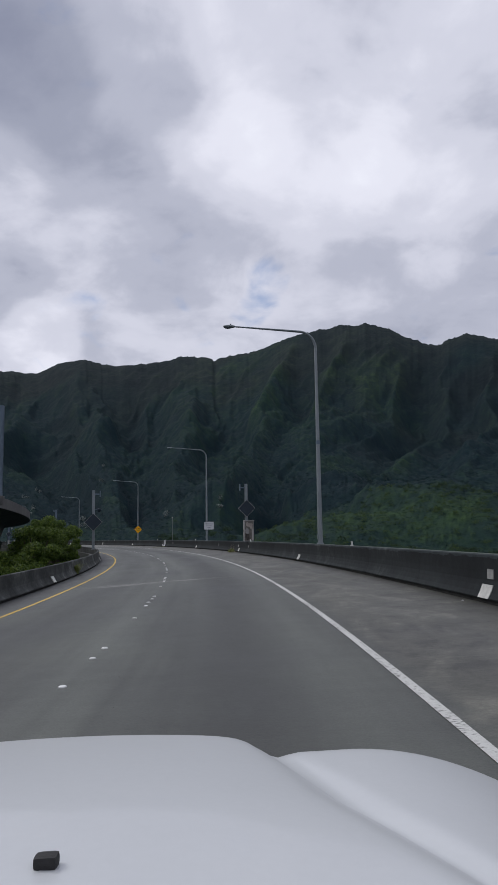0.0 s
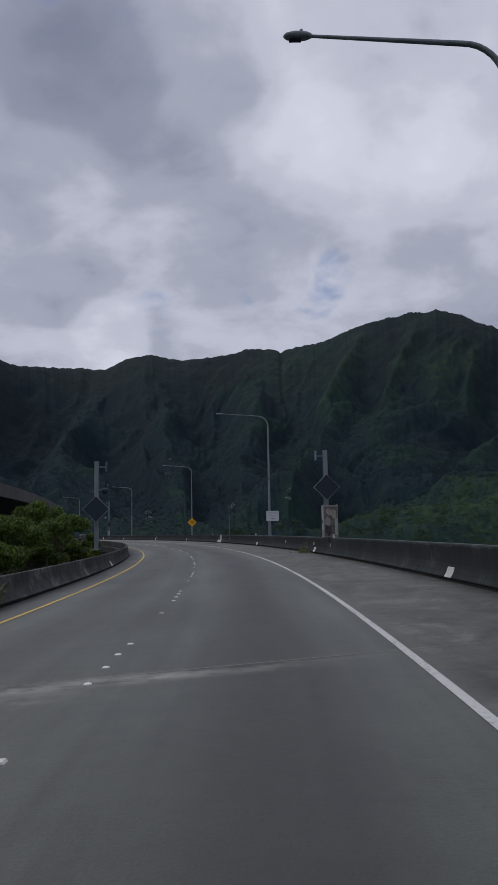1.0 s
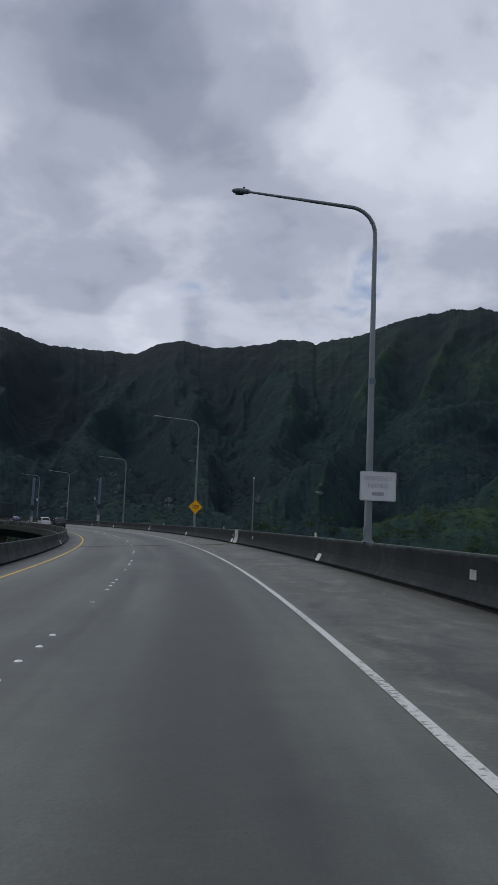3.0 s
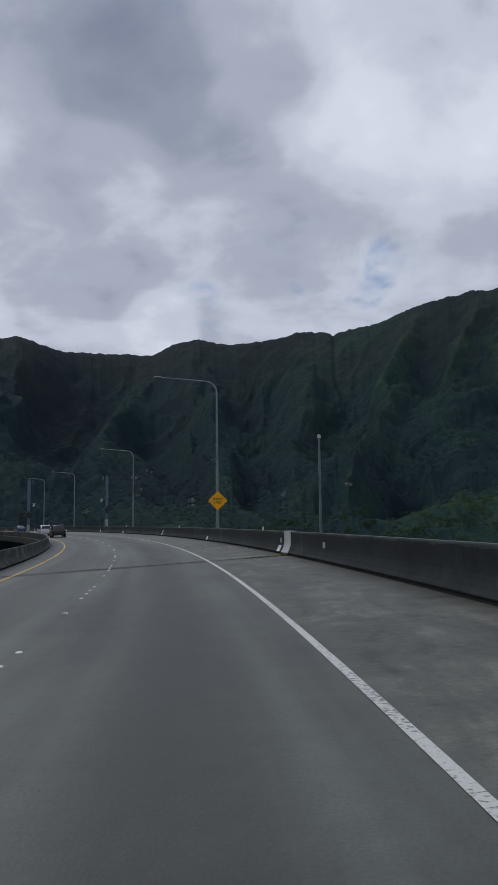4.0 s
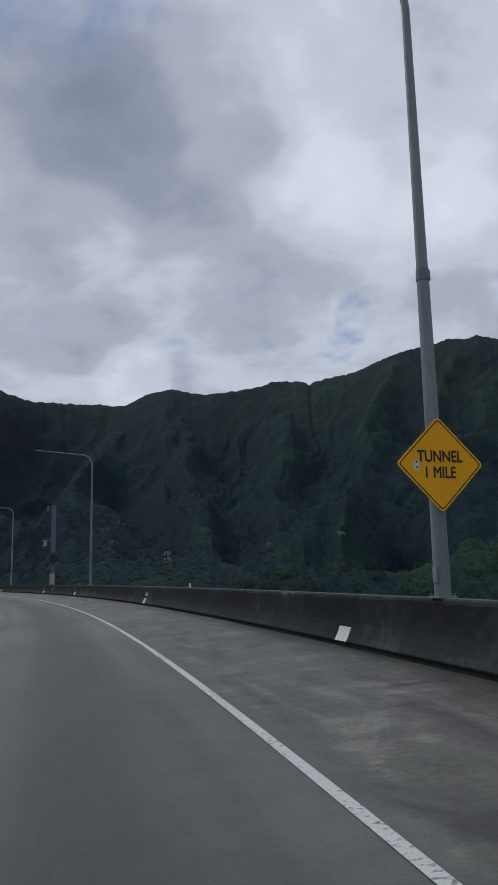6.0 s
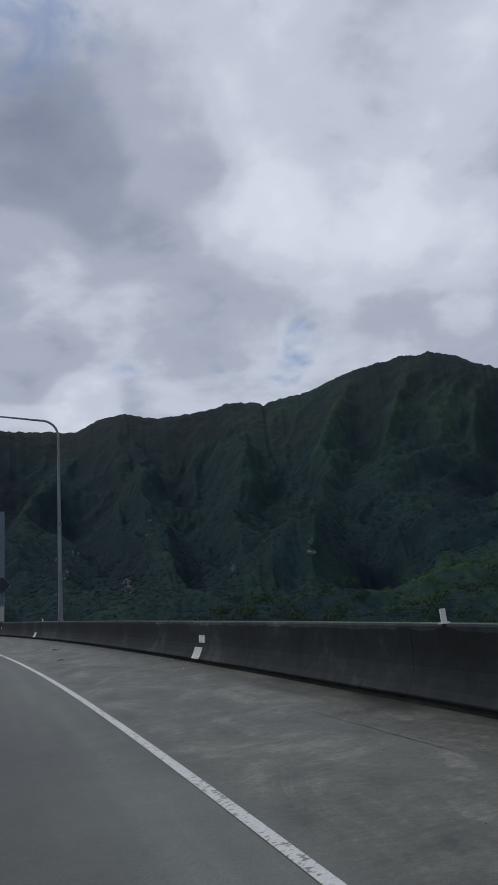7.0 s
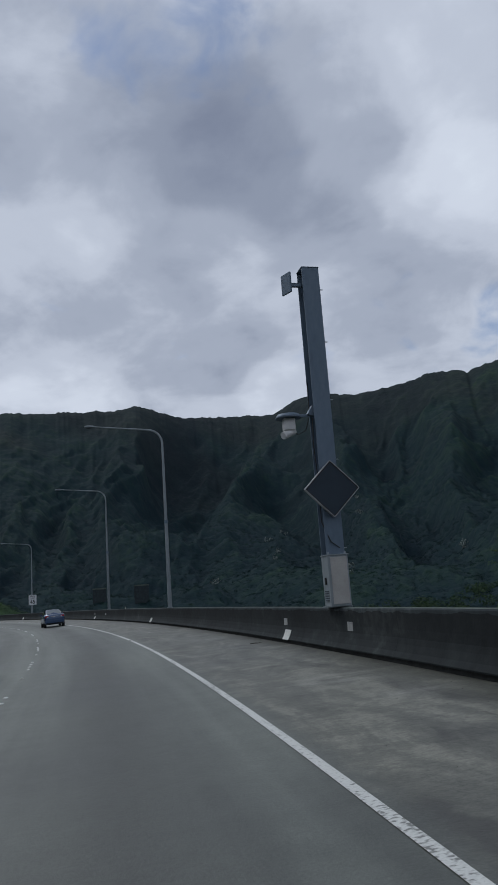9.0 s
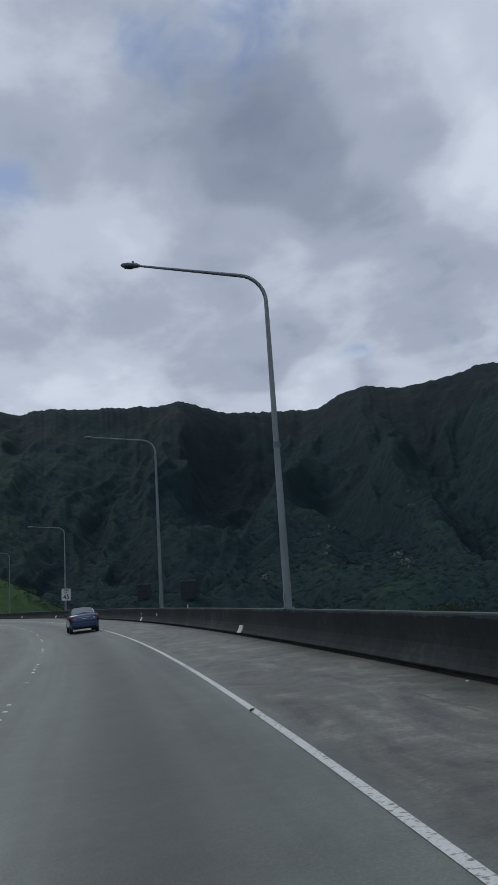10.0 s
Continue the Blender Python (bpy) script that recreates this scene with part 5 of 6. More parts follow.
def cabinet(post, w, dp, z0, z1, y, mat, worn=False, x=0.0, field=None):
    bm = bmesh.new()
    box(bm, (x, y, (z0 + z1) / 2), (w, dp, z1 - z0), 0.015)
    cb = part("cabinet", bm, mat, post, "corroded cabinet with peeling paint" if worn else "beige equipment cabinet")
    bm = bmesh.new()
    box(bm, (x + 0.01, y - dp / 2 - 0.009, (z0 + z1) / 2 + 0.01), (w - 0.09, 0.016, z1 - z0 - 0.09), 0.005)
    part("cabinet_door", bm, field or mat, cb)
    bm = bmesh.new()
    box(bm, (x, y, z1 + 0.012), (w + 0.03, dp + 0.03, 0.024), 0.004)
    for xx in (-w / 2 + 0.04, w / 2 - 0.04):
        box(bm, (x + xx, y - dp / 2 + 0.05, z1 + 0.045), (0.04, 0.02, 0.06), 0.004)
    part("cabinet_lid", bm, MAT_GALV if not worn else MAT_CABINET, cb)
    bm = bmesh.new()
    box(bm, (x - w / 2 - 0.018, y - 0.02, (z0 + z1) / 2), (0.03, 0.05, 0.16), 0.006)
    part("handle", bm, MAT_BLACK, cb)
    for k in range(5):
        bm = bmesh.new()
        box(bm, (x - w / 2 - 0.006, y + 0.0, z0 + 0.13 + 0.05 * k), (0.012, dp * 0.55, 0.018), 0.002)
        part("vent_slat", bm, MAT_SIGN_BACK, cb)
    return cb


def tall_post(m, side, label):
    """H-column, camera on a disc-roofed arm, diamond panel and cabinet; side -1 puts the arms on the left."""
    p = thing("signal_post", m, label, "signal post", "lane-control posts")
    w, dp, top = 0.42, 0.40, 8.88
    bm = bmesh.new()
    h_column(bm, w, dp, TOP_Z, top)
    part("column", bm, MAT_POST, p)
    bm = bmesh.new()
    box(bm, (0, 0, TOP_Z + 0.012), (0.5, 0.62, 0.024), 0.004)
    part("base_plate", bm, MAT_GALV, p)
    bm = bmesh.new()
    box(bm, (0, 0, top + 0.008), (w + 0.02, dp + 0.02, 0.016), 0.004)
    part("cap_plate", bm, MAT_POST, p)
    for z in (2.2, 4.2, 5.6, 7.0, 8.3):
        bm = bmesh.new()
        tube(bm, [(w / 2 - 0.01, -dp / 2 - 0.02, z), (w / 2 + 0.05, -dp / 2 - 0.02, z)], [0.012, 0.012], 6)
        part("step_bolt", bm, MAT_GALV, p)
    side_bracket(p, 8.50, 0.34, side, w)
    # camera arm
    bm = bmesh.new()
    box(bm, (side * 0.42, 0.0, 5.28), (0.50, 0.07, 0.06), 0.008)
    prism(bm, [(side * 0.2, 5.26), (side * 0.34, 5.30), (side * 0.2, 5.52)], -0.10, 0.10)
    part("camera_arm", bm, MAT_POST, p)
    bm = bmesh.new()
    cx = side * 0.78
    tube(bm, [(cx, 0, 5.22), (cx, 0, 5.25), (cx, 0, 5.31)], [0.30, 0.30, 0.25], 24)
    tube(bm, [(cx, 0, 5.31), (cx, 0, 5.345)], [0.25, 0.10], 24)
    part("camera_hood", bm, MAT_POST, p, "round dark hood over a camera")
    bm = bmesh.new()
    box(bm, (cx, 0, 5.08), (0.26, 0.24, 0.28), 0.03)
    cmr = part("camera_housing", bm, MAT_CAMERA_WHITE, p, "white camera housing")
    bm = bmesh.new()
    tube(bm, [(cx + 0.12, 0.04, 4.93), (cx - 0.18, -0.10, 4.80)], [0.085, 0.085], 14)
    part("camera_barrel", bm, MAT_CAMERA_WHITE, cmr)
    cable(p, [(cx + 0.1 * -side, 0.05, 5.0), (cx - 0.22 * side, 0.06, 4.85), (side * 0.36, 0.08, 4.95), (side * 0.24, 0.08, 5.3), (side * 0.22, 0.1, 6.1)])
    cable(p, [(side * 0.23, -0.1, 5.2), (side * 0.27, -0.12, 4.6), (side * 0.23, -0.1, 3.9), (side * 0.23, -0.1, 2.8), (side * 0.1, -0.24, 2.35), (side * -0.1, -0.24, 2.2)])
    diamond_sign(p, 3.52, 0.90, -0.36)
    cabinet(p, 0.46, 0.45, TOP_Z + 0.03, 2.04, -0.30, MAT_GALV, x=-0.08, field=MAT_CABINET)
    return p


def short_post(m, side, label, zd=3.58):
    p = thing("signal_post", m, label, "signal post", "lane-control posts")
    w, dp, top = 0.21, 0.26, 5.45
    bm = bmesh.new()
    h_column(bm, w, dp, TOP_Z, top, 0.02)
    part("column", bm, MAT_GALV, p)
    bm = bmesh.new()
    box(bm, (0, 0, TOP_Z + 0.012), (0.34, 0.45, 0.024), 0.004)
    part("base_plate", bm, MAT_GALV, p)
    side_bracket(p, 5.15, 0.27, side, w)
    diamond_sign(p, zd, 0.94, -0.28)
    cable(p, [(side * 0.15, -0.1, 3.4), (side * 0.2, -0.1, 2.9), (side * 0.16, -0.1, 2.5)])
    return p


pc = tall_post(road_pose(199.05, TOE_R + 0.25), -1, "tall grey steel signal post with camera, unlit diamond panel and cabinet")
pd = tall_post(road_pose(199.5, TOE_L - 0.20, -0.15), 1, "tall grey steel signal post with camera beside the median barrier")
pa = short_post(road_pose(58.31, TOE_R + 0.055), -1, "grey steel signal post with unlit diamond panel and corroded cabinet", 3.51)
cb = cabinet(pa, 0.76, 0.52, TOP_Z + 0.03, 2.54, -0.06, MAT_CABINET_GREY, True, 0.155, MAT_CABINET_WORN)
pa["label"] = "grey steel signal post with unlit diamond panel and corroded cabinet"
rng = random.Random(5)


def ragged_patch(bm, cx, cz, rx, rz, y, n=22, seed=1):
    rg = random.Random(seed)
    pts = []
    for k in range(n):
        a = 2 * math.pi * k / n
        q = rg.uniform(0.72, 1.08)
        pts.append((cx + rx * q * math.cos(a), cz + rz * q * math.sin(a)))
    prism(bm, pts, y, y + 0.004)
    return bm


for cx, cz, rx, rz, lift, seed, mat, lab in ((0.02, 1.36, 0.20, 0.36, 0.343, 7, MAT_SCORCH, "sooty dark patch low on the door"),
                                             (0.00, 1.74, 0.17, 0.27, 0.3465, 8, MAT_CABINET_GREY, "chalky grey patch of bared primer"),
                                             (0.20, 2.20, 0.29, 0.17, 0.350, 3, MAT_PEELED, "pale patch where paint has peeled"),
                                             (0.05, 2.30, 0.19, 0.12, 0.3535, 4, MAT_PEELED, "pale patch where paint has peeled"),
                                             (0.34, 1.99, 0.12, 0.12, 0.3535, 5, MAT_PEELED, "pale patch where paint has peeled")):
    part("paint_patch", ragged_patch(bmesh.new(), cx, cz, rx, rz, -lift, seed=seed), mat, cb, lab)
bm = bmesh.new()
box(bm, (0.43, -0.345, 1.46), (0.13, 0.03, 0.86), 0.006)
box(bm, (0.43, -0.36, 1.10), (0.09, 0.006, 0.03))
part("small_box", bm, MAT_CABINET, cb, "narrow grey box on the cabinet's front")
pb = short_post(road_pose(58.9, TOE_L - 0.50, 0.14), 1, "grey steel signal post with unlit diamond panel beside the median barrier", 2.99)
bm = bmesh.new()
tube(bm, [(0.10, 0.0, 3.98), (0.42, 0.0, 3.98)], [0.025, 0.025], 8)
part("camera_arm", bm, MAT_POST, pb)
bm = bmesh.new()
loft(bm, [[(0.42 + q * math.cos(2 * math.pi * k / 14), q * math.sin(2 * math.pi * k / 14), z) for k in range(14)] for q, z in ((0.05, 4.06), (0.14, 4.02), (0.16, 3.95), (0.14, 3.84), (0.08, 3.77), (0.02, 3.75))])
part("dome_camera", bm, MAT_SIGN_BACK, pb, "round dark dome camera", smooth=True)

# sign gantry leg on the higher viaduct
g = thing("gantry", road_pose(58.4, OUT + 0.10, 5.5), "grey steel sign gantry leg with ribbed panel on the viaduct", "gantry")
bm = bmesh.new()
h_column(bm, 0.66, 0.45, 0.0, 6.85, 0.035)
part("column", bm, MAT_POST, g)
bm = bmesh.new()
box(bm, (0, 0, -0.35), (0.9, 0.9, 0.7), 0.04)
part("plinth", bm, MAT_VIADUCT, g)
bm = bmesh.new()
box(bm, (-2.4, -0.05, 5.40), (3.9, 0.08, 2.7), 0.01)
pn = part("sign_panel", bm, MAT_POST, g)
for k in range(14):
    bm = bmesh.new()
    box(bm, (-0.55 - 0.28 * k, -0.11, 5.40), (0.07, 0.05, 2.66), 0.008)
    part("rib", bm, MAT_GALV, pn)
for z in (4.5, 6.35):
    bm = bmesh.new()
    box(bm, (-2.2, 0.06, z), (4.4, 0.12, 0.14), 0.01)
    part("beam", bm, MAT_POST, g)


# small concrete walls far down the valley
def valley_wall(x, y, top, width, turn):
    wl = thing("retaining_wall", Matrix.Translation((x, y, top)) @ Matrix.Rotation(radians(turn), 4, "Z"), "small weathered grey concrete wall among the valley trees", "wall", "walls in the valley")
    bm = bmesh.new()
    box(bm, (0, 0, -4.0), (width, 0.5, 8.0), 0.06)
    part("wall_panel", bm, MAT_WALL, wl)
    bm = bmesh.new()
    box(bm, (0, 0, 0.22), (width + 0.3, 0.7, 0.62), 0.05)
    part("coping", bm, MAT_COPING, wl)


valley_wall(-228.0, 489.0, 2.7, 6.2, 28)
valley_wall(-208.0, 493.0, 3.0, 6.8, 25)


# ---------------------------------------------------------------- cars
def wheel(carob, x, y, r, w):
    bm = bmesh.new()
    s = 1 if x > 0 else -1
    prof = [(r - 0.09, -w / 2), (r - 0.02, -w / 2), (r, -w / 2 + 0.03), (r, w / 2 - 0.03), (r - 0.02, w / 2), (r - 0.09, w / 2)]
    n = 28
    rings = [[(x + q, y + p * math.cos(2 * math.pi * k / n), r + p * math.sin(2 * math.pi * k / n)) for p, q in prof] for k in range(n)]
    vr = [[bm.verts.new(p) for p in rg] for rg in rings]
    for k in range(n):
        a, b = vr[k], vr[(k + 1) % n]
        for j in range(len(prof)):
            j2 = (j + 1) % len(prof)
            bm.faces.new((a[j], a[j2], b[j2], b[j]))
    wh = part("wheel", bm, MAT_TYRE, carob, smooth=True)
    bm = bmesh.new()
    tube(bm, [(x - s * (w / 2 - 0.03), y, r), (x + s * (w / 2 - 0.035), y, r)], [r - 0.09, r - 0.09], 20)
    for k in range(5):
        a = 2 * math.pi * k / 5
        box(bm, (x + s * (w / 2 - 0.03), y + 0.11 * math.cos(a), r + 0.11 * math.sin(a)), (0.02, 0.05, 0.2), 0.004, Matrix.Rotation(a - math.pi / 2, 4, "X"))
    part("rim", bm, MAT_GALV, wh)


def body_ring(y, hw, zb, zt, crown):
    h = zt - zb
    half = [(0.55 * hw, zb), (0.88 * hw, zb + 0.04), (0.985 * hw, zb + 0.25 * h), (hw, zb + 0.55 * h), (0.985 * hw, zb + 0.82 * h), (0.93 * hw, zt), (0.5 * hw, zt + crown)]
    return [(x, y, z) for x, z in half] + [(0, y, zt + crown * 1.2)] + [(-x, y, z) for x, z in half[::-1]]


def cabin_ring(y, wb, zb, wt, zt):
    return [(wb, y, zb), (wb - (wb - wt) * 0.45, y, zb + (zt - zb) * 0.5), (wt, y, zt - 0.05), (wt - 0.07, y, zt), (0, y, zt + 0.02)] + \
           [(-(wt - 0.07), y, zt), (-wt, y, zt - 0.05), (-(wb - (wb - wt) * 0.45), y, zb + (zt - zb) * 0.5), (-wb, y, zb)]


def quad_panel(corners, thick, towards):
    """A slightly thick pane on four corners, pushed along towards."""
    bm = bmesh.new()
    n = Vector(towards).normalized()
    a = [bm.verts.new(Vector(c) + n * thick) for c in corners]
    b = [bm.verts.new(Vector(c) - n * 0.01) for c in corners]
    bm.faces.new(a)
    bm.faces.new(b[::-1])
    for i in range(4):
        j = (i + 1) % 4
        bm.faces.new((a[i], b[i], b[j], a[j]))
    return bm


def car(name, m, label, paint, stations, cabin, wheels, rear_win, tails, plate, bumper, rails=False, brand_bar=True, glass=None):
    c = thing(name, m, label, "car", "traffic on the highway")
    bm = loft(bmesh.new(), [body_ring(*st) for st in stations])
    part("body", bm, paint, c, smooth=True)
    bm = loft(bmesh.new(), [cabin_ring(*st) for st in cabin])
    part("cabin", bm, paint, c, smooth=True)
    (y0, z0, w0), (y1, z1, w1) = rear_win
    part("rear_window", quad_panel([(-w0, y0, z0), (w0, y0, z0), (w1, y1, z1), (-w1, y1, z1)], 0.022, (0, -(z1 - z0), (y1 - y0))), glass or MAT_GLASS, c, "rear window tinted pale for the sky it reflects" if glass else "dark tinted rear window")
    for s in (-1, 1):
        for k in range(1, len(cabin) - 2):
            ya, wa, za, ta, tza = cabin[k]
            yb, wb, zb, tb, tzb = cabin[k + 1]
            f = 0.86
            ya2, yb2 = ya + 0.08, yb - 0.05
            part("side_window", quad_panel([(s * (wa - 0.005), ya2, za + 0.05), (s * (wb - 0.005), yb2, zb + 0.05), (s * (tb + (wb - tb) * 0.22), yb2, zb + (tzb - zb) * f),
                                            (s * (ta + (wa - ta) * 0.22), ya2, za + (tza - za) * f)], 0.02, (s, 0, 0.25)), MAT_GLASS, c)
    for s in (-1, 1):
        x0, x1, ty, z0, z1 = tails
        bm = bmesh.new()
        box(bm, (s * (x0 + x1) / 2, ty, (z0 + z1) / 2), (x1 - x0, 0.16, z1 - z0), 0.03)
        tl = part("tail_light", bm, MAT_TAIL, c, "red tail light")
        bm = bmesh.new()
        box(bm, (s * (x0 + 0.06), ty - 0.078, (z0 + z1) / 2 - 0.02), (0.09, 0.02, 0.05), 0.008)
        part("reverse_lens", bm, MAT_PLATE, tl)
    px, py, pz = plate
    bm = bmesh.new()
    box(bm, (0, py, pz), (0.31, 0.012, 0.155), 0.003)
    pl = part("number_plate", bm, MAT_PLATE, c)
    bm = bmesh.new()
    box(bm, (0, py - 0.008, pz), (0.22, 0.004, 0.06))
    part("plate_bar", bm, MAT_SIGN_FADED, pl)
    if brand_bar:
        bm = bmesh.new()
        box(bm, (0, py - 0.005, pz + 0.13), (0.62, 0.03, 0.035), 0.008)
        part("trim_bar", bm, MAT_CHROME, c, "chrome trim bar")
    by, bz, bw, bh = bumper
    bm = bmesh.new()
    box(bm, (0, by, bz), (bw, 0.14, bh), 0.04)
    part("rear_bumper", bm, paint, c)
    bm = bmesh.new()
    box(bm, (0, by + 0.03, bz - bh / 2 - 0.02), (bw * 0.86, 0.12, 0.08), 0.02)
    part("bumper_skirt", bm, MAT_BLACK, c)
    for x, y, r, w in wheels:
        wheel(c, x, y, r, w)
    for s in (-1, 1):
        bm = bmesh.new()
        yb = cabin[-2][0] + 0.1
        box(bm, (s * (cabin[-2][1] + 0.14), yb, cabin[-2][2] + 0.10), (0.20, 0.10, 0.14), 0.03)
        part("mirror", bm, paint, c)
    if rails:
        for s in (-1, 1):
            bm = bmesh.new()
            ya, yb = cabin[1][0], cabin[-3][0]
            xx, zz = s * (cabin[1][3] - 0.06), cabin[2][4]
            tube(bm, [(xx, ya, zz - 0.02), (xx, ya + 0.12, zz + 0.07), (xx, yb - 0.12, zz + 0.07), (xx, yb, zz - 0.02)], [0.018] * 4, 8)
            part("roof_rail", bm, MAT_GALV, c)
    return c


sedan_st = [(0.0, 0.70, 0.42, 0.80, 0.0), (0.05, 0.80, 0.34, 0.98, 0.0), (0.22, 0.85, 0.26, 1.06, 0.02), (0.8, 0.87, 0.22, 1.06, 0.03), (2.2, 0.88, 0.20, 0.99, 0.02),
            (3.2, 0.875, 0.20, 0.95, 0.03), (4.0, 0.85, 0.22, 0.86, 0.03), (4.35, 0.76, 0.27, 0.70, 0.02), (4.48, 0.60, 0.34, 0.56, 0.0)]
sedan_cab = [(0.55, 0.68, 1.02, 0.62, 1.10), (0.80, 0.72, 1.02, 0.60, 1.20), (1.35, 0.75, 1.0, 0.57, 1.43), (2.1, 0.76, 0.98, 0.57, 1.47), (2.75, 0.75, 0.96, 0.56, 1.43), (3.55, 0.70, 0.93, 0.64, 0.98)]
car("sedan", road_pose(250.0, -1.12, lean=True), "dark blue four-door sedan driving ahead in the lane", MAT_BLUE, sedan_st, sedan_cab,
    [(x, y, 0.315, 0.20) for x in (-0.76, 0.76) for y in (0.86, 3.45)], ((0.60, 1.10, 0.60), (1.30, 1.43, 0.52)), (0.50, 0.80, 0.10, 0.80, 0.97), (0, 0.015, 0.78),
    (0.06, 0.50, 1.56, 0.26), glass=MAT_GLASS_PALE)
suv_st = [(0.0, 0.78, 0.44, 0.98, 0.0), (0.06, 0.87, 0.36, 1.05, 0.0), (0.5, 0.92, 0.30, 1.08, 0.0), (2.2, 0.93, 0.27, 1.06, 0.0), (3.3, 0.925, 0.27, 1.03, 0.03), (4.2, 0.90, 0.28, 0.98, 0.04),
          (4.5, 0.82, 0.32, 0.84, 0.02), (4.62, 0.66, 0.40, 0.66, 0.0)]
suv_cab = [(0.12, 0.80, 1.0, 0.68, 1.10), (0.42, 0.82, 1.03, 0.66, 1.60), (1.4, 0.82, 1.03, 0.66, 1.70), (2.3, 0.82, 1.03, 0.65, 1.69), (2.9, 0.80, 1.02, 0.63, 1.62), (3.7, 0.74, 1.0, 0.68, 1.06)]
suv_args = ([(x, y, 0.36, 0.23) for x in (-0.80, 0.80) for y in (0.85, 3.65)], ((0.13, 1.12, 0.66), (0.39, 1.56, 0.58)), (0.70, 0.88, 0.12, 0.96, 1.10), (0, 0.02, 0.86), (0.04, 0.55, 1.70, 0.26))
car("suv", road_pose(185.0, -5.5, lean=True), "black sport utility car with roof rails in the inner lane", MAT_BLACK_PAINT, suv_st, suv_cab, *suv_args, rails=True)
car("suv", road_pose(201.0, -5.5, lean=True), "silver-white sport utility car further along the inner lane", MAT_SILVER, suv_st, suv_cab, *suv_args, rails=True, brand_bar=False)

# ---------------------------------------------------------------- the white car whose bonnet shows at the start
EYE_OFF = -1.70
own = thing("white_car", road_pose(0.0, EYE_OFF + 0.055, 0.018, lean=True), "white car with a domed bonnet, open above its doors", "car", "traffic on the highway")
XC = -0.45


def crease(y):
    return float(np.interp(y, [0.45, 0.7, 0.95, 1.2, 1.62, 2.1], [0.515, 0.40, 0.275, 0.155, 0.035, 0.0]))


def bonnet_z(x, y):
    q = abs(x - XC) + XC          # the same on both sides of the middle
    dome = 1.190 - 0.075 * max(0.0, (y - 0.9) / 0.85) ** 1.6 - 0.03 * ((q - XC) / 0.5) ** 2
    dome -= 0.55 * max(0.0, (y - 1.66) / 0.3) ** 2
    fend = 1.107 - 0.035 * max(0.0, (y - 0.9) / 0.8) ** 2 - 0.55 * max(0.0, (y - 1.60) / 0.32) ** 2 - 0.13 * max(0.0, (q - 0.2) / 0.4) ** 2
    edge = crease(y)
    k = 1 / (1 + math.exp(max(-40.0, min(40.0, (q - edge) / 0.026))))
    return dome * k + fend * (1 - k) - 0.017 * math.exp(-((q - edge - 0.012) / 0.034) ** 2)


def shell(name, x_from, x_to, nx, y0, y1, ny, lip):
    bm = bmesh.new()
    rows_ = []
    for j in range(ny + 1):
        y = y0 + (y1 - y0) * j / ny
        xa, xb = x_from(y), x_to(y)
        rows_.append([bm.verts.new((xa + (xb - xa) * i / nx, y, bonnet_z(xa + (xb - xa) * i / nx, y))) for i in range(nx + 1)])
    for a, b in zip(rows_, rows_[1:]):
        for i in range(nx):
            bm.faces.new((a[i], a[i + 1], b[i + 1], b[i]))
    for side, low in lip:
        edge = [r[side] for r in rows_]
        lowv = [bm.verts.new((v.co.x + (0.03 if side else -0.03), v.co.y, low)) for v in edge]
        for i in range(ny):
            bm.faces.new((edge[i], edge[i + 1], lowv[i + 1], lowv[i]))
    front = rows_[-1]
    lowf = [bm.verts.new((v.co.x, v.co.y + 0.03, 0.62)) for v in front]
    for i in range(nx):
        bm.faces.new((front[i], front[i + 1], lowf[i + 1], lowf[i]))
    return part(name, bm, MAT_CAR_WHITE, own, smooth=True)


HALF = 0.62 - XC
shell("bonnet", lambda y: 2 * XC - crease(y) - 0.0, lambda y: crease(y), 48, 0.50, 1.93, 60, [])
shell("fender", lambda y: crease(y) + 0.0006, lambda y: XC + HALF, 26, 0.50, 1.90, 60, [(-1, 0.55)])
shell("fender", lambda y: XC - HALF, lambda y: 2 * XC - crease(y) - 0.0006, 26, 0.50, 1.90, 60, [(0, 0.55)])
bm = bmesh.new()
box(bm, (-0.228, 0.865, bonnet_z(-0.228, 0.865) + 0.006), (0.027, 0.022, 0.015), 0.0065)
part("washer_nozzle", bm, MAT_BLACK, own, "small black washer nozzle")
bm = bmesh.new()
box(bm, (XC, 1.95, 0.52), (2 * HALF - 0.06, 0.22, 0.36), 0.07)
part("front_bumper", bm, MAT_CAR_WHITE, own)
bm = bmesh.new()
for s in (-1, 1):
    box(bm, (XC + s * (HALF - 0.03), -1.0, 0.68), (0.06, 3.0, 0.72), 0.02)
box(bm, (XC, -2.5, 0.68), (2 * HALF - 0.02, 0.08, 0.72), 0.02)
box(bm, (XC, -1.0, 0.34), (2 * HALF - 0.16, 2.9, 0.05))
box(bm, (XC, 0.46, 0.78), (2 * HALF - 0.16, 0.05, 0.5))
part("body", bm, MAT_CAR_WHITE, own)
for x in (XC - HALF + 0.14, XC + HALF - 0.14):
    for y in (1.15, -1.75):
        wheel(own, x, y, 0.36, 0.24)
bm = bmesh.new()
tube(bm, [(0.57, 0.98, 1.02), (0.555, 0.94, 1.5), (0.53, 0.88, 2.1), (0.51, 0.83, 2.6)], [0.006, 0.0045, 0.0035, 0.0025], 8)
tube(bm, [(0.57, 0.98, 0.98), (0.57, 0.98, 1.05)], [0.016, 0.011], 10)
part("antenna", bm, MAT_BLACK, own, "thin black whip antenna")


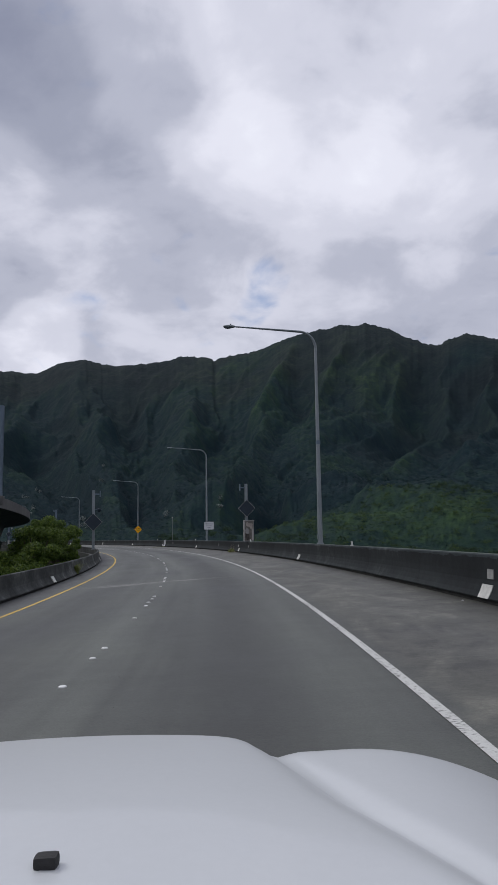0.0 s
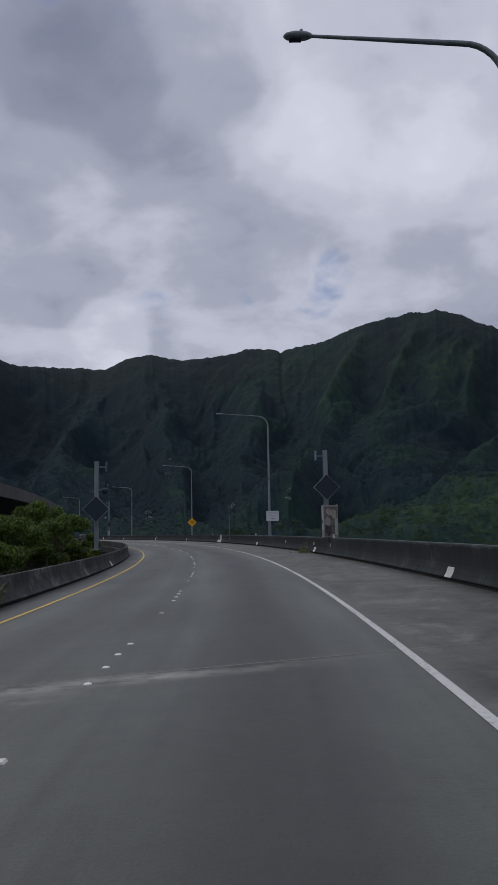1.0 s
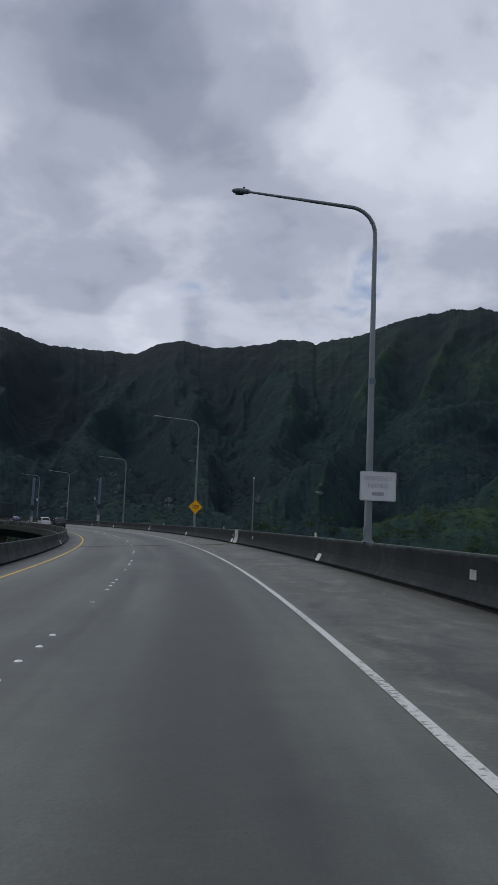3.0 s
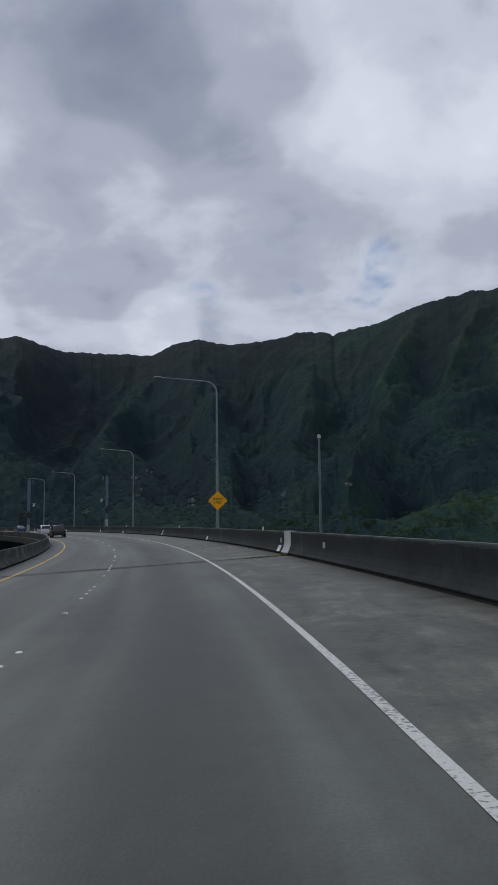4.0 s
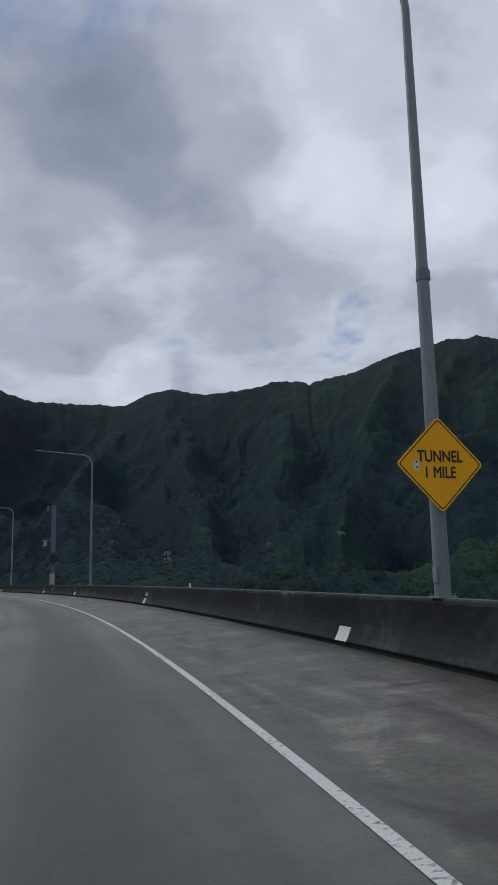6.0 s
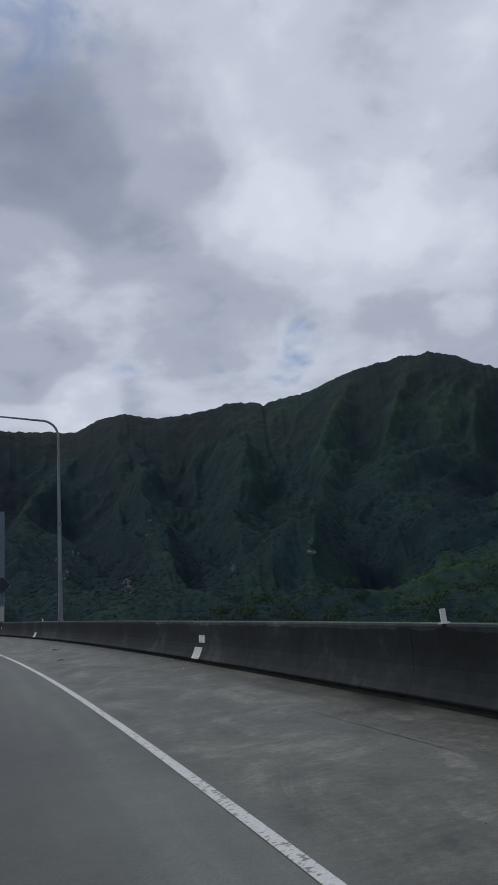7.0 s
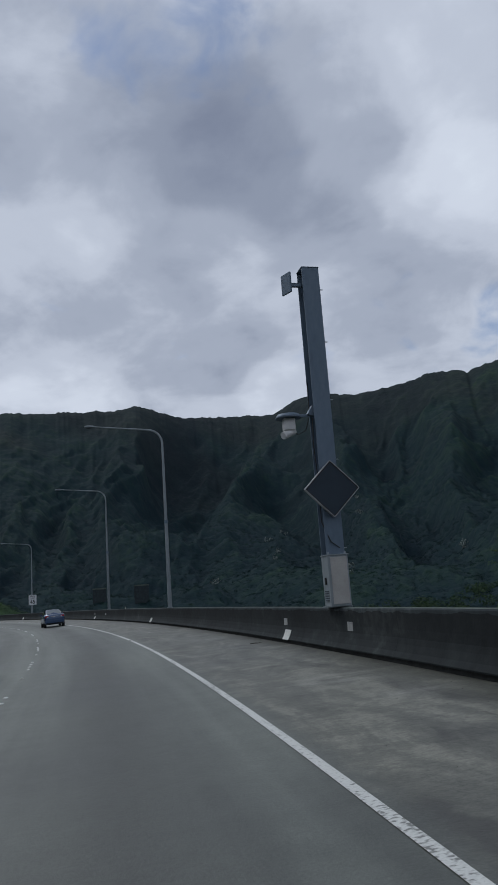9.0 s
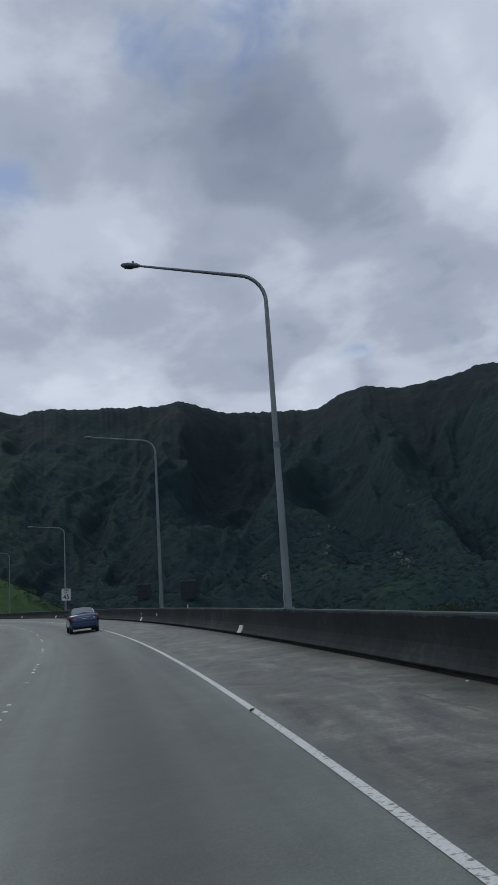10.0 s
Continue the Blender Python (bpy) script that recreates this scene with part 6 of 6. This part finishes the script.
# ---------------------------------------------------------------- leaves, trees, grass
def quads_mesh(name, co, mat):
    """Loose leaves of three or four corners from an (n, k, 3) array."""
    n, k = co.shape[:2]
    me = bpy.data.meshes.new(name)
    me.vertices.add(n * k)
    me.vertices.foreach_set("co", co.reshape(-1).astype(np.float32))
    me.loops.add(n * k)
    me.loops.foreach_set("vertex_index", np.arange(n * k, dtype=np.int32))
    me.polygons.add(n)
    me.polygons.foreach_set("loop_start", np.arange(0, n * k, k, dtype=np.int32))
    me.update(calc_edges=True)
    me.materials.append(mat)
    return me


def leaf_quads(rs, centres, outward, length, width, droop=0.25, jitter=0.55):
    """Pointed leaves at the centres, lying loosely across outward."""
    n = len(centres)
    o = outward / np.maximum(np.linalg.norm(outward, axis=1, keepdims=True), 1e-6)
    rnd = rs.normal(size=(n, 3))
    nor = o * 0.7 + rnd * jitter + np.array([0, 0, 0.35])
    nor /= np.linalg.norm(nor, axis=1, keepdims=True)
    ax = np.cross(nor, rs.normal(size=(n, 3)))
    ax /= np.maximum(np.linalg.norm(ax, axis=1, keepdims=True), 1e-6)
    bi = np.cross(nor, ax)
    ln = (length * rs.uniform(0.6, 1.3, n))[:, None]
    wd = (width * rs.uniform(0.7, 1.2, n))[:, None]
    base, tip = centres - ax * ln / 2, centres + ax * ln / 2 - np.array([0, 0, 1]) * ln * droop
    return np.stack([base, centres + bi * wd / 2, tip, centres - bi * wd / 2], 1)


def crown_points(rs, lobes, n):
    """Points through the outer part of a set of overlapping lobes (x, y, z, r)."""
    lob = np.array(lobes)
    w = lob[:, 3] ** 2
    pick = rs.choice(len(lob), n, p=w / w.sum())
    d = rs.normal(size=(n, 3))
    d /= np.linalg.norm(d, axis=1, keepdims=True)
    rad = lob[pick, 3] * rs.uniform(0.55, 1.05, n)
    p = lob[pick, :3] + d * rad[:, None] * np.array([1, 1, 0.8])
    return p, d


def tree(name, base, top_z, spread, seed, leaves, mat, leaf=(0.26, 0.12), label=""):
    rs = np.random.RandomState(seed)
    b = Vector(base)
    h = top_z - b.z
    t = thing(name, Matrix.Translation(b), label, "tree", "trees between the bridges")
    lobes = []
    bm = bmesh.new()
    fork = h - spread * 1.5
    tube(bm, [(0, 0, -0.3), (0.15, 0.1, fork * 0.5), (0.0, 0.25, fork)], [0.22, 0.16, 0.12], 10)
    for k in range(19):
        a = 2 * math.pi * k / 19 * 2 + rs.uniform(-0.3, 0.3)
        q = spread * rs.uniform(0.25, 1.0)
        z = h - spread * rs.uniform(0.12, 1.35)
        tip = (q * math.cos(a), q * math.sin(a), z)
        lobes.append((*tip, spread * rs.uniform(0.15, 0.31)))
        tube(bm, [(0, 0.25, fork * rs.uniform(0.8, 1.0)), (tip[0] * 0.45, tip[1] * 0.45 + 0.1, (fork + z) / 2 - 0.2), tip], [0.075, 0.045, 0.018], 7)
    lobes.append((0, 0, h - spread * 0.6, spread * 0.34))
    part("trunk", bm, MAT_BARK, t)
    p, d = crown_points(rs, lobes, leaves)
    ob = new("crown", quads_mesh("crown", leaf_quads(rs, p, d, *leaf), mat))
    ob.parent = t
    return t


def ground_z(x, y):
    phi = np.degrees(np.arctan2(-(x - HUB[0]), y - HUB[1]))
    r = math.hypot(x - HUB[0], y - HUB[1])
    return float(hill(np.array([phi]), np.array([r]))[0][0])


TREES = ((64.5, -12.2, 2.6, 2.3), (59.5, -11.7, 1.9, 2.0), (54.0, -12.4, 1.9, 2.2), (48.0, -11.8, 0.7, 2.0), (42.0, -12.2, 0.0, 2.2), (56.0, -15.2, 0.6, 2.4), (68.0, -13.4, 0.6, 2.0),
         (35.0, -12.4, -0.5, 2.2), (72.0, -11.6, 0.9, 1.5), (77.0, -11.4, 0.2, 1.3), (82.0, -11.6, -0.3, 1.5), (92.0, -13.2, -4.2, 2.8), (104.0, -12.4, -4.6, 2.6), (116.0, -13.4, -4.4, 2.8))
for i, (s, d, top, spread) in enumerate(TREES):
    p = on_road(s, d)
    gz = ground_z(p.x, p.y)
    tree("tree", (p.x, p.y, gz), top, spread, 100 + i, 9000, MAT_LEAF, (0.20, 0.085), label="leafy green tree growing up between the two bridges")


def forest(name, count, r_lo, r_hi, az_lo, az_hi, seed, mat, label, size, per=22, power=1.0, ferny=None, fern_max=None, leafy=0.11, clear=45):
    """Crowns of the woods on the slopes, each a loose clump of leaf sprays."""
    rs = np.random.RandomState(seed)
    az = rs.uniform(az_lo, az_hi, count)
    r = r_lo + (r_hi - r_lo) * rs.uniform(0, 1, count) ** power
    z, fern_light, x, y = hill(az, r)
    dist = np.sqrt(((np.stack([x, y], -1)[:, None, :] - ROAD_PTS[None, :, :2]) ** 2).sum(-1)).min(1)
    keep = dist > clear
    if ferny is not None:
        keep &= (fern_light > ferny)
    if fern_max is not None:
        keep &= (fern_light < fern_max)
    x, y, z, r = x[keep], y[keep], z[keep], r[keep]
    n = len(x)
    sz = size * rs.uniform(0.6, 1.35, n)
    d = rs.normal(size=(n, per, 3))
    d /= np.linalg.norm(d, axis=2, keepdims=True)
    d[:, :, 2] = np.abs(d[:, :, 2]) * 0.9 - 0.15
    c = np.stack([x, y, z + sz * 0.25], -1)[:, None, :] + d * (sz * 0.5)[:, None, None] * rs.uniform(0.6, 1.1, (n, per, 1))
    ls = np.repeat(sz, per)
    q = leaf_quads(rs, c.reshape(-1, 3), d.reshape(-1, 3), ls * leafy, ls * leafy * 0.7, jitter=0.4)
    ob = new(name, quads_mesh(name, q, mat))
    return tagged(ob, label, "forest", kind="stuff")


def leafy_canopy(name, count, u_lo, u_hi, az_lo, az_hi, seed, label, size, per, clear):
    """Woods nearer by: crowns built of leaf sprays, smaller where they stand closer."""
    rs = np.random.RandomState(seed)
    az = rs.uniform(az_lo, az_hi, count)
    rr, r0 = np.interp(az, *zip(*RIDGE_R)), np.interp(az, *zip(*FOOT_R))
    u = u_lo + (u_hi - u_lo) * rs.uniform(0, 1, count) ** 1.2
    r = r0 + (rr - r0) * u
    z, fern_light, x, y = hill(az, r)
    dist = np.sqrt(((np.stack([x, y], -1)[:, None, :] - ROAD_PTS[None, :, :2]) ** 2).sum(-1)).min(1)
    keep = dist > clear
    x, y, z, u, fern_light, r = x[keep], y[keep], z[keep], u[keep], fern_light[keep], r[keep]
    n = len(x)
    sz = size * rs.uniform(0.55, 1.4, n) * np.clip(0.35 + r / 700, 0.4, 1.3) * (1 - 0.5 * smooth01((u - 0.4) / 0.3))
    d = rs.normal(size=(n, per, 3))
    d /= np.linalg.norm(d, axis=2, keepdims=True)
    d[:, :, 2] = np.abs(d[:, :, 2]) * 0.6 - 0.1
    c = np.stack([x, y, z + sz * 0.08], -1)[:, None, :] + d * (sz * 0.5)[:, None, None] * rs.uniform(0.6, 1.1, (n, per, 1))
    ls = np.repeat(sz, per)
    q = leaf_quads(rs, c.reshape(-1, 3), d.reshape(-1, 3), ls * 0.15, ls * 0.19, droop=0.12, jitter=0.3)
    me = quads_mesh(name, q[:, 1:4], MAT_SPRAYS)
    for key, values in (("fern_light", np.clip(fern_light, -1, 1.5)), ("scrub_haze", smooth01((u - 0.42 + 0.5 * (fbm(x / 140, y / 140, 3, 91) - 0.5)) / 0.4))):
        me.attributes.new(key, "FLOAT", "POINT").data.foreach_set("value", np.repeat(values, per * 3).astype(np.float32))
    return tagged(new(name, me), label, "forest", kind="stuff")


leafy_canopy("forest", 34000, -0.10, 0.62, -27, 45, 19, "dense green rainforest on the lower slopes", 2.7, 27, 26)
forest("forest", 1200, 90, 330, -27, 46, 7, MAT_LEAF_DARK, "dark green shrubs and trees at the slope's foot", 5.0, 130, 1.0, fern_max=0.5, clear=34)
forest("fern_brush", 6000, 110, 540, -30, 46, 9, MAT_LEAF_HILL, "fresh green brush on low knolls", 3.2, 60, 1.0, 0.5, clear=34)


def road_woods(name, count, seed, label):
    """Low woods on the valley floor beside and between the bridges."""
    rs = np.random.RandomState(seed)
    c = np.array([tuple(on_road(rs.uniform(-60, 330), rs.choice([-1, 1]) * rs.uniform(16, 85) - 8)) for _ in range(count)])
    x, y = c[:, 0] - HUB[0], c[:, 1] - HUB[1]
    c[:, 2] = hill(np.degrees(np.arctan2(-x, y)), np.hypot(x, y))[0]
    per = 60
    sz = rs.uniform(3.0, 7.5, count)
    d = rs.normal(size=(count, per, 3))
    d /= np.linalg.norm(d, axis=2, keepdims=True)
    d[:, :, 2] = np.abs(d[:, :, 2]) * 0.9 - 0.1
    q = c[:, None, :] + d * (sz * 0.5)[:, None, None] * rs.uniform(0.6, 1.1, (count, per, 1)) + np.array([0, 0, 0.6])
    ls = np.repeat(sz, per)
    me = quads_mesh(name, leaf_quads(rs, q.reshape(-1, 3), d.reshape(-1, 3), ls * 0.16, ls * 0.18, droop=0.15, jitter=0.3)[:, 1:4], MAT_SPRAYS)
    return tagged(new(name, me), label, "forest", kind="stuff")


road_woods("forest", 3400, 29, "low green woods on the valley floor round the bridges")

# a few silvery-leaved trees among the dark ones
rs = np.random.RandomState(23)
pale = []
for x, y in ((-204, 704), (-137, 641), (-191, 964), (-243, 812), (-260, 923), (-241, 678), (-120, 560), (-60, 600), (-20, 520), (-160, 800)):
    for _ in range(2):
        xx, yy = x + rs.uniform(-6, 6), y + rs.uniform(-6, 6)
        d = rs.normal(size=(26, 3))
        d /= np.linalg.norm(d, axis=1, keepdims=True)
        pale.append(leaf_quads(rs, np.array([xx, yy, ground_z(xx, yy) + 3.0]) + d * rs.uniform(1.0, 2.6, (26, 1)), d, np.full(26, 1.3), np.full(26, 0.9)))
tagged(new("silvery_trees", quads_mesh("silvery_trees", np.concatenate(pale), MAT_LEAF_PALE)), "scattered silvery-leaved trees in the dark forest", "forest", kind="stuff")


def grass_tuft(name, m, label, count, spread_x, spread_y, h_lo, h_hi, mat, seed, category="grass", thin=1.0, splay=1.0, heads=False):
    """Bent two-piece blades round one root; with heads, each ends in a small seed head."""
    rs = np.random.RandomState(seed)
    bx, by = rs.normal(0, spread_x, count), rs.normal(0, spread_y, count)
    h = rs.uniform(h_lo, h_hi, count)
    a = rs.uniform(0, 2 * math.pi, count)
    lean = rs.uniform(0.2, 1.5, count) * h * splay
    w = rs.uniform(0.006, 0.014, count) * thin
    base = np.stack([bx, by, np.zeros(count)], -1)
    dirv = np.stack([np.cos(a), np.sin(a), np.zeros(count)], -1)
    side = np.stack([-np.sin(a), np.cos(a), np.zeros(count)], -1) * w[:, None]
    midp = base + dirv * (lean * 0.35)[:, None] + np.array([0, 0, 1]) * (h * 0.6)[:, None]
    tip = base + dirv * lean[:, None] + np.array([0, 0, 1]) * h[:, None]
    q = np.concatenate([np.stack([base - side, base + side, midp + side * 0.8, midp - side * 0.8], 1), np.stack([midp - side * 0.8, midp + side * 0.8, tip + side * 0.1, tip - side * 0.1], 1)])
    if heads:
        up = (tip - midp) * 0.32
        for wide in (side * 2.6, np.cross(side, [0, 0, 1]) * 2.6):
            q = np.concatenate([q, np.stack([tip - wide * 0.3, tip + up * 0.4 - wide, tip + up, tip + up * 0.4 + wide], 1)])
    ob = new(name, quads_mesh(name, q, mat))
    ob.matrix_basis = m
    return tagged(ob, label, category, kind="stuff")


grass_tuft("grass_tuft", road_pose(64.25, 2.92, 0.0, lean=True), "tuft of half-dry grass growing at the barrier's foot", 1500, 0.13, 0.36, 0.05, 0.24, MAT_GRASS, 3, thin=0.5)
grass_tuft("grass_tuft", road_pose(64.45, 2.92, 0.0, lean=True), "taller green blades in the middle of the tuft", 420, 0.10, 0.20, 0.18, 0.36, MAT_WEED, 23, thin=0.5, splay=0.5)
grass_tuft("grass_tuft", road_pose(64.5, 2.92, 0.0, lean=True), "thin dry seed stems standing out of the grass", 22, 0.10, 0.22, 0.36, 0.62, MAT_STRAW, 13, thin=0.45, splay=0.35, heads=True)
grass_tuft("grass_tuft", road_pose(63.55, 2.93, 0.0, lean=True), "flattened straw lying at the barrier's foot", 420, 0.12, 0.30, 0.02, 0.10, MAT_STRAW, 4, thin=0.6)
grass_tuft("weeds", road_pose(EXP_S + 0.24, 2.2, 0.0, 9, lean=True), "low green weeds rooted in the expansion joint", 1000, 0.42, 0.10, 0.012, 0.055, MAT_WEED, 5, "weeds", thin=0.6)
grass_tuft("weeds", road_pose(EXP_S + 0.62, 3.0, 0.0, lean=True), "low green weeds at the barrier joint", 260, 0.06, 0.20, 0.03, 0.12, MAT_WEED, 6, "weeds")
grass_tuft("weeds", road_pose(39.3, TOE_L - 0.10, 0.08, lean=True), "green weed growing over the median barrier joint", 200, 0.05, 0.10, 0.15, 0.65, MAT_WEED, 8, "weeds")


def twig(s, d, turn, length, seed):
    rg = random.Random(seed)
    bm = bmesh.new()
    pts = [(length * (k / 5 - 0.5), 0.03 * rg.uniform(-1, 1), 0.018 + 0.012 * rg.random()) for k in range(6)]
    tube(bm, pts, [0.012, 0.011, 0.010, 0.008, 0.006, 0.003], 6)
    tube(bm, [pts[2], (pts[2][0] + 0.22 * length, 0.17 * length, 0.018 + 0.08 * length)], [0.006, 0.003], 5)
    tube(bm, [pts[3], (pts[3][0] + 0.17 * length, -0.15 * length, 0.018 + 0.06 * length)], [0.005, 0.002], 5)
    ob = part("twig", bm, MAT_TWIG, None)
    ob.matrix_basis = road_pose(s, d, 0.0, turn, True)
    return tagged(ob, "dry dark twig lying on the shoulder", "twig", "litter on the shoulder")


for i, (s, d, tu, ln) in enumerate(((172.1, 1.93, -6, 0.36), (119.85, 2.05, 12, 0.40), (118.26, 1.49, 40, 0.10), (117.95, 1.50, -20, 0.09), (120.79, 0.98, 15, 0.12), (203.88, 2.59, 5, 0.34), (166.0, 1.1, 30, 0.22), (66.3, 2.35, 70, 0.16), (65.6, 2.3, 20, 0.14), (214.14, -0.04, 60, 0.14), (181.69, 1.28, 30, 0.16), (181.85, 1.20, -50, 0.12))):
    twig(s, d, tu, ln, i)
rg = random.Random(11)
SCRAPS = ((163.08, 3.04), (160.49, 3.03), (160.0, 2.92), (159.98, 2.39), (159.44, 2.31), (158.95, 2.97), (158.58, 3.03), (171.8, 2.97), (171.22, 3.05), (202.82, 1.68), (62.9, 2.8), (63.6, 2.72), (66.0, 2.7), (182.81, 3.04), (182.63, 3.02), (182.42, 3.05))
for i in range(42):
    bm = bmesh.new()
    q = rg.uniform(0.010, 0.028)
    prism(bm, [(q * math.cos(a) * rg.uniform(0.6, 1.1), 0.012 + 0.4 * q * math.sin(a)) for a in np.linspace(0, 2 * math.pi, 7)[:-1]], -q * 0.8, q * 0.8)
    ob = part("litter", bm, MAT_LITTER if i % 3 else MAT_PLATE_DULL, None)
    at = SCRAPS[i] if i < len(SCRAPS) else (rg.uniform(8, 250), rg.uniform(2.5, 3.05) if i % 4 else rg.uniform(0.6, 2.4))
    ob.matrix_basis = road_pose(*at, 0.0, rg.uniform(0, 180), True)
    tagged(ob, "scrap of pale litter on the shoulder", "litter", "litter on the shoulder")

# dark grit on the shoulder
rs = np.random.RandomState(12)
grit = []
for _ in range(1500):
    s, d = rs.uniform(0, 260), (3.1 - abs(rs.normal(0, 0.9))) if rs.rand() < 0.7 else rs.uniform(-7.0, 3.0)
    p = np.array(on_road(s, min(d, 3.1), 0.008))
    q = rs.uniform(0.004, 0.011)
    a = rs.uniform(0, math.pi)
    u, v = np.array([math.cos(a), math.sin(a), 0]) * q, np.array([-math.sin(a), math.cos(a), 0]) * q * 0.8
    t = np.array([0, 0, q * 0.5])
    grit += [[p - u, p - v, p + t, p + t * 0.9], [p - v, p + u, p + t, p + t * 0.9], [p + u, p + v, p + t, p + t * 0.9], [p + v, p - u, p + t, p + t * 0.9]]
tagged(new("grit", quads_mesh("grit", np.array(grit), MAT_GRAVEL)), "dark grit scattered over the deck and shoulder", "grit", kind="stuff")
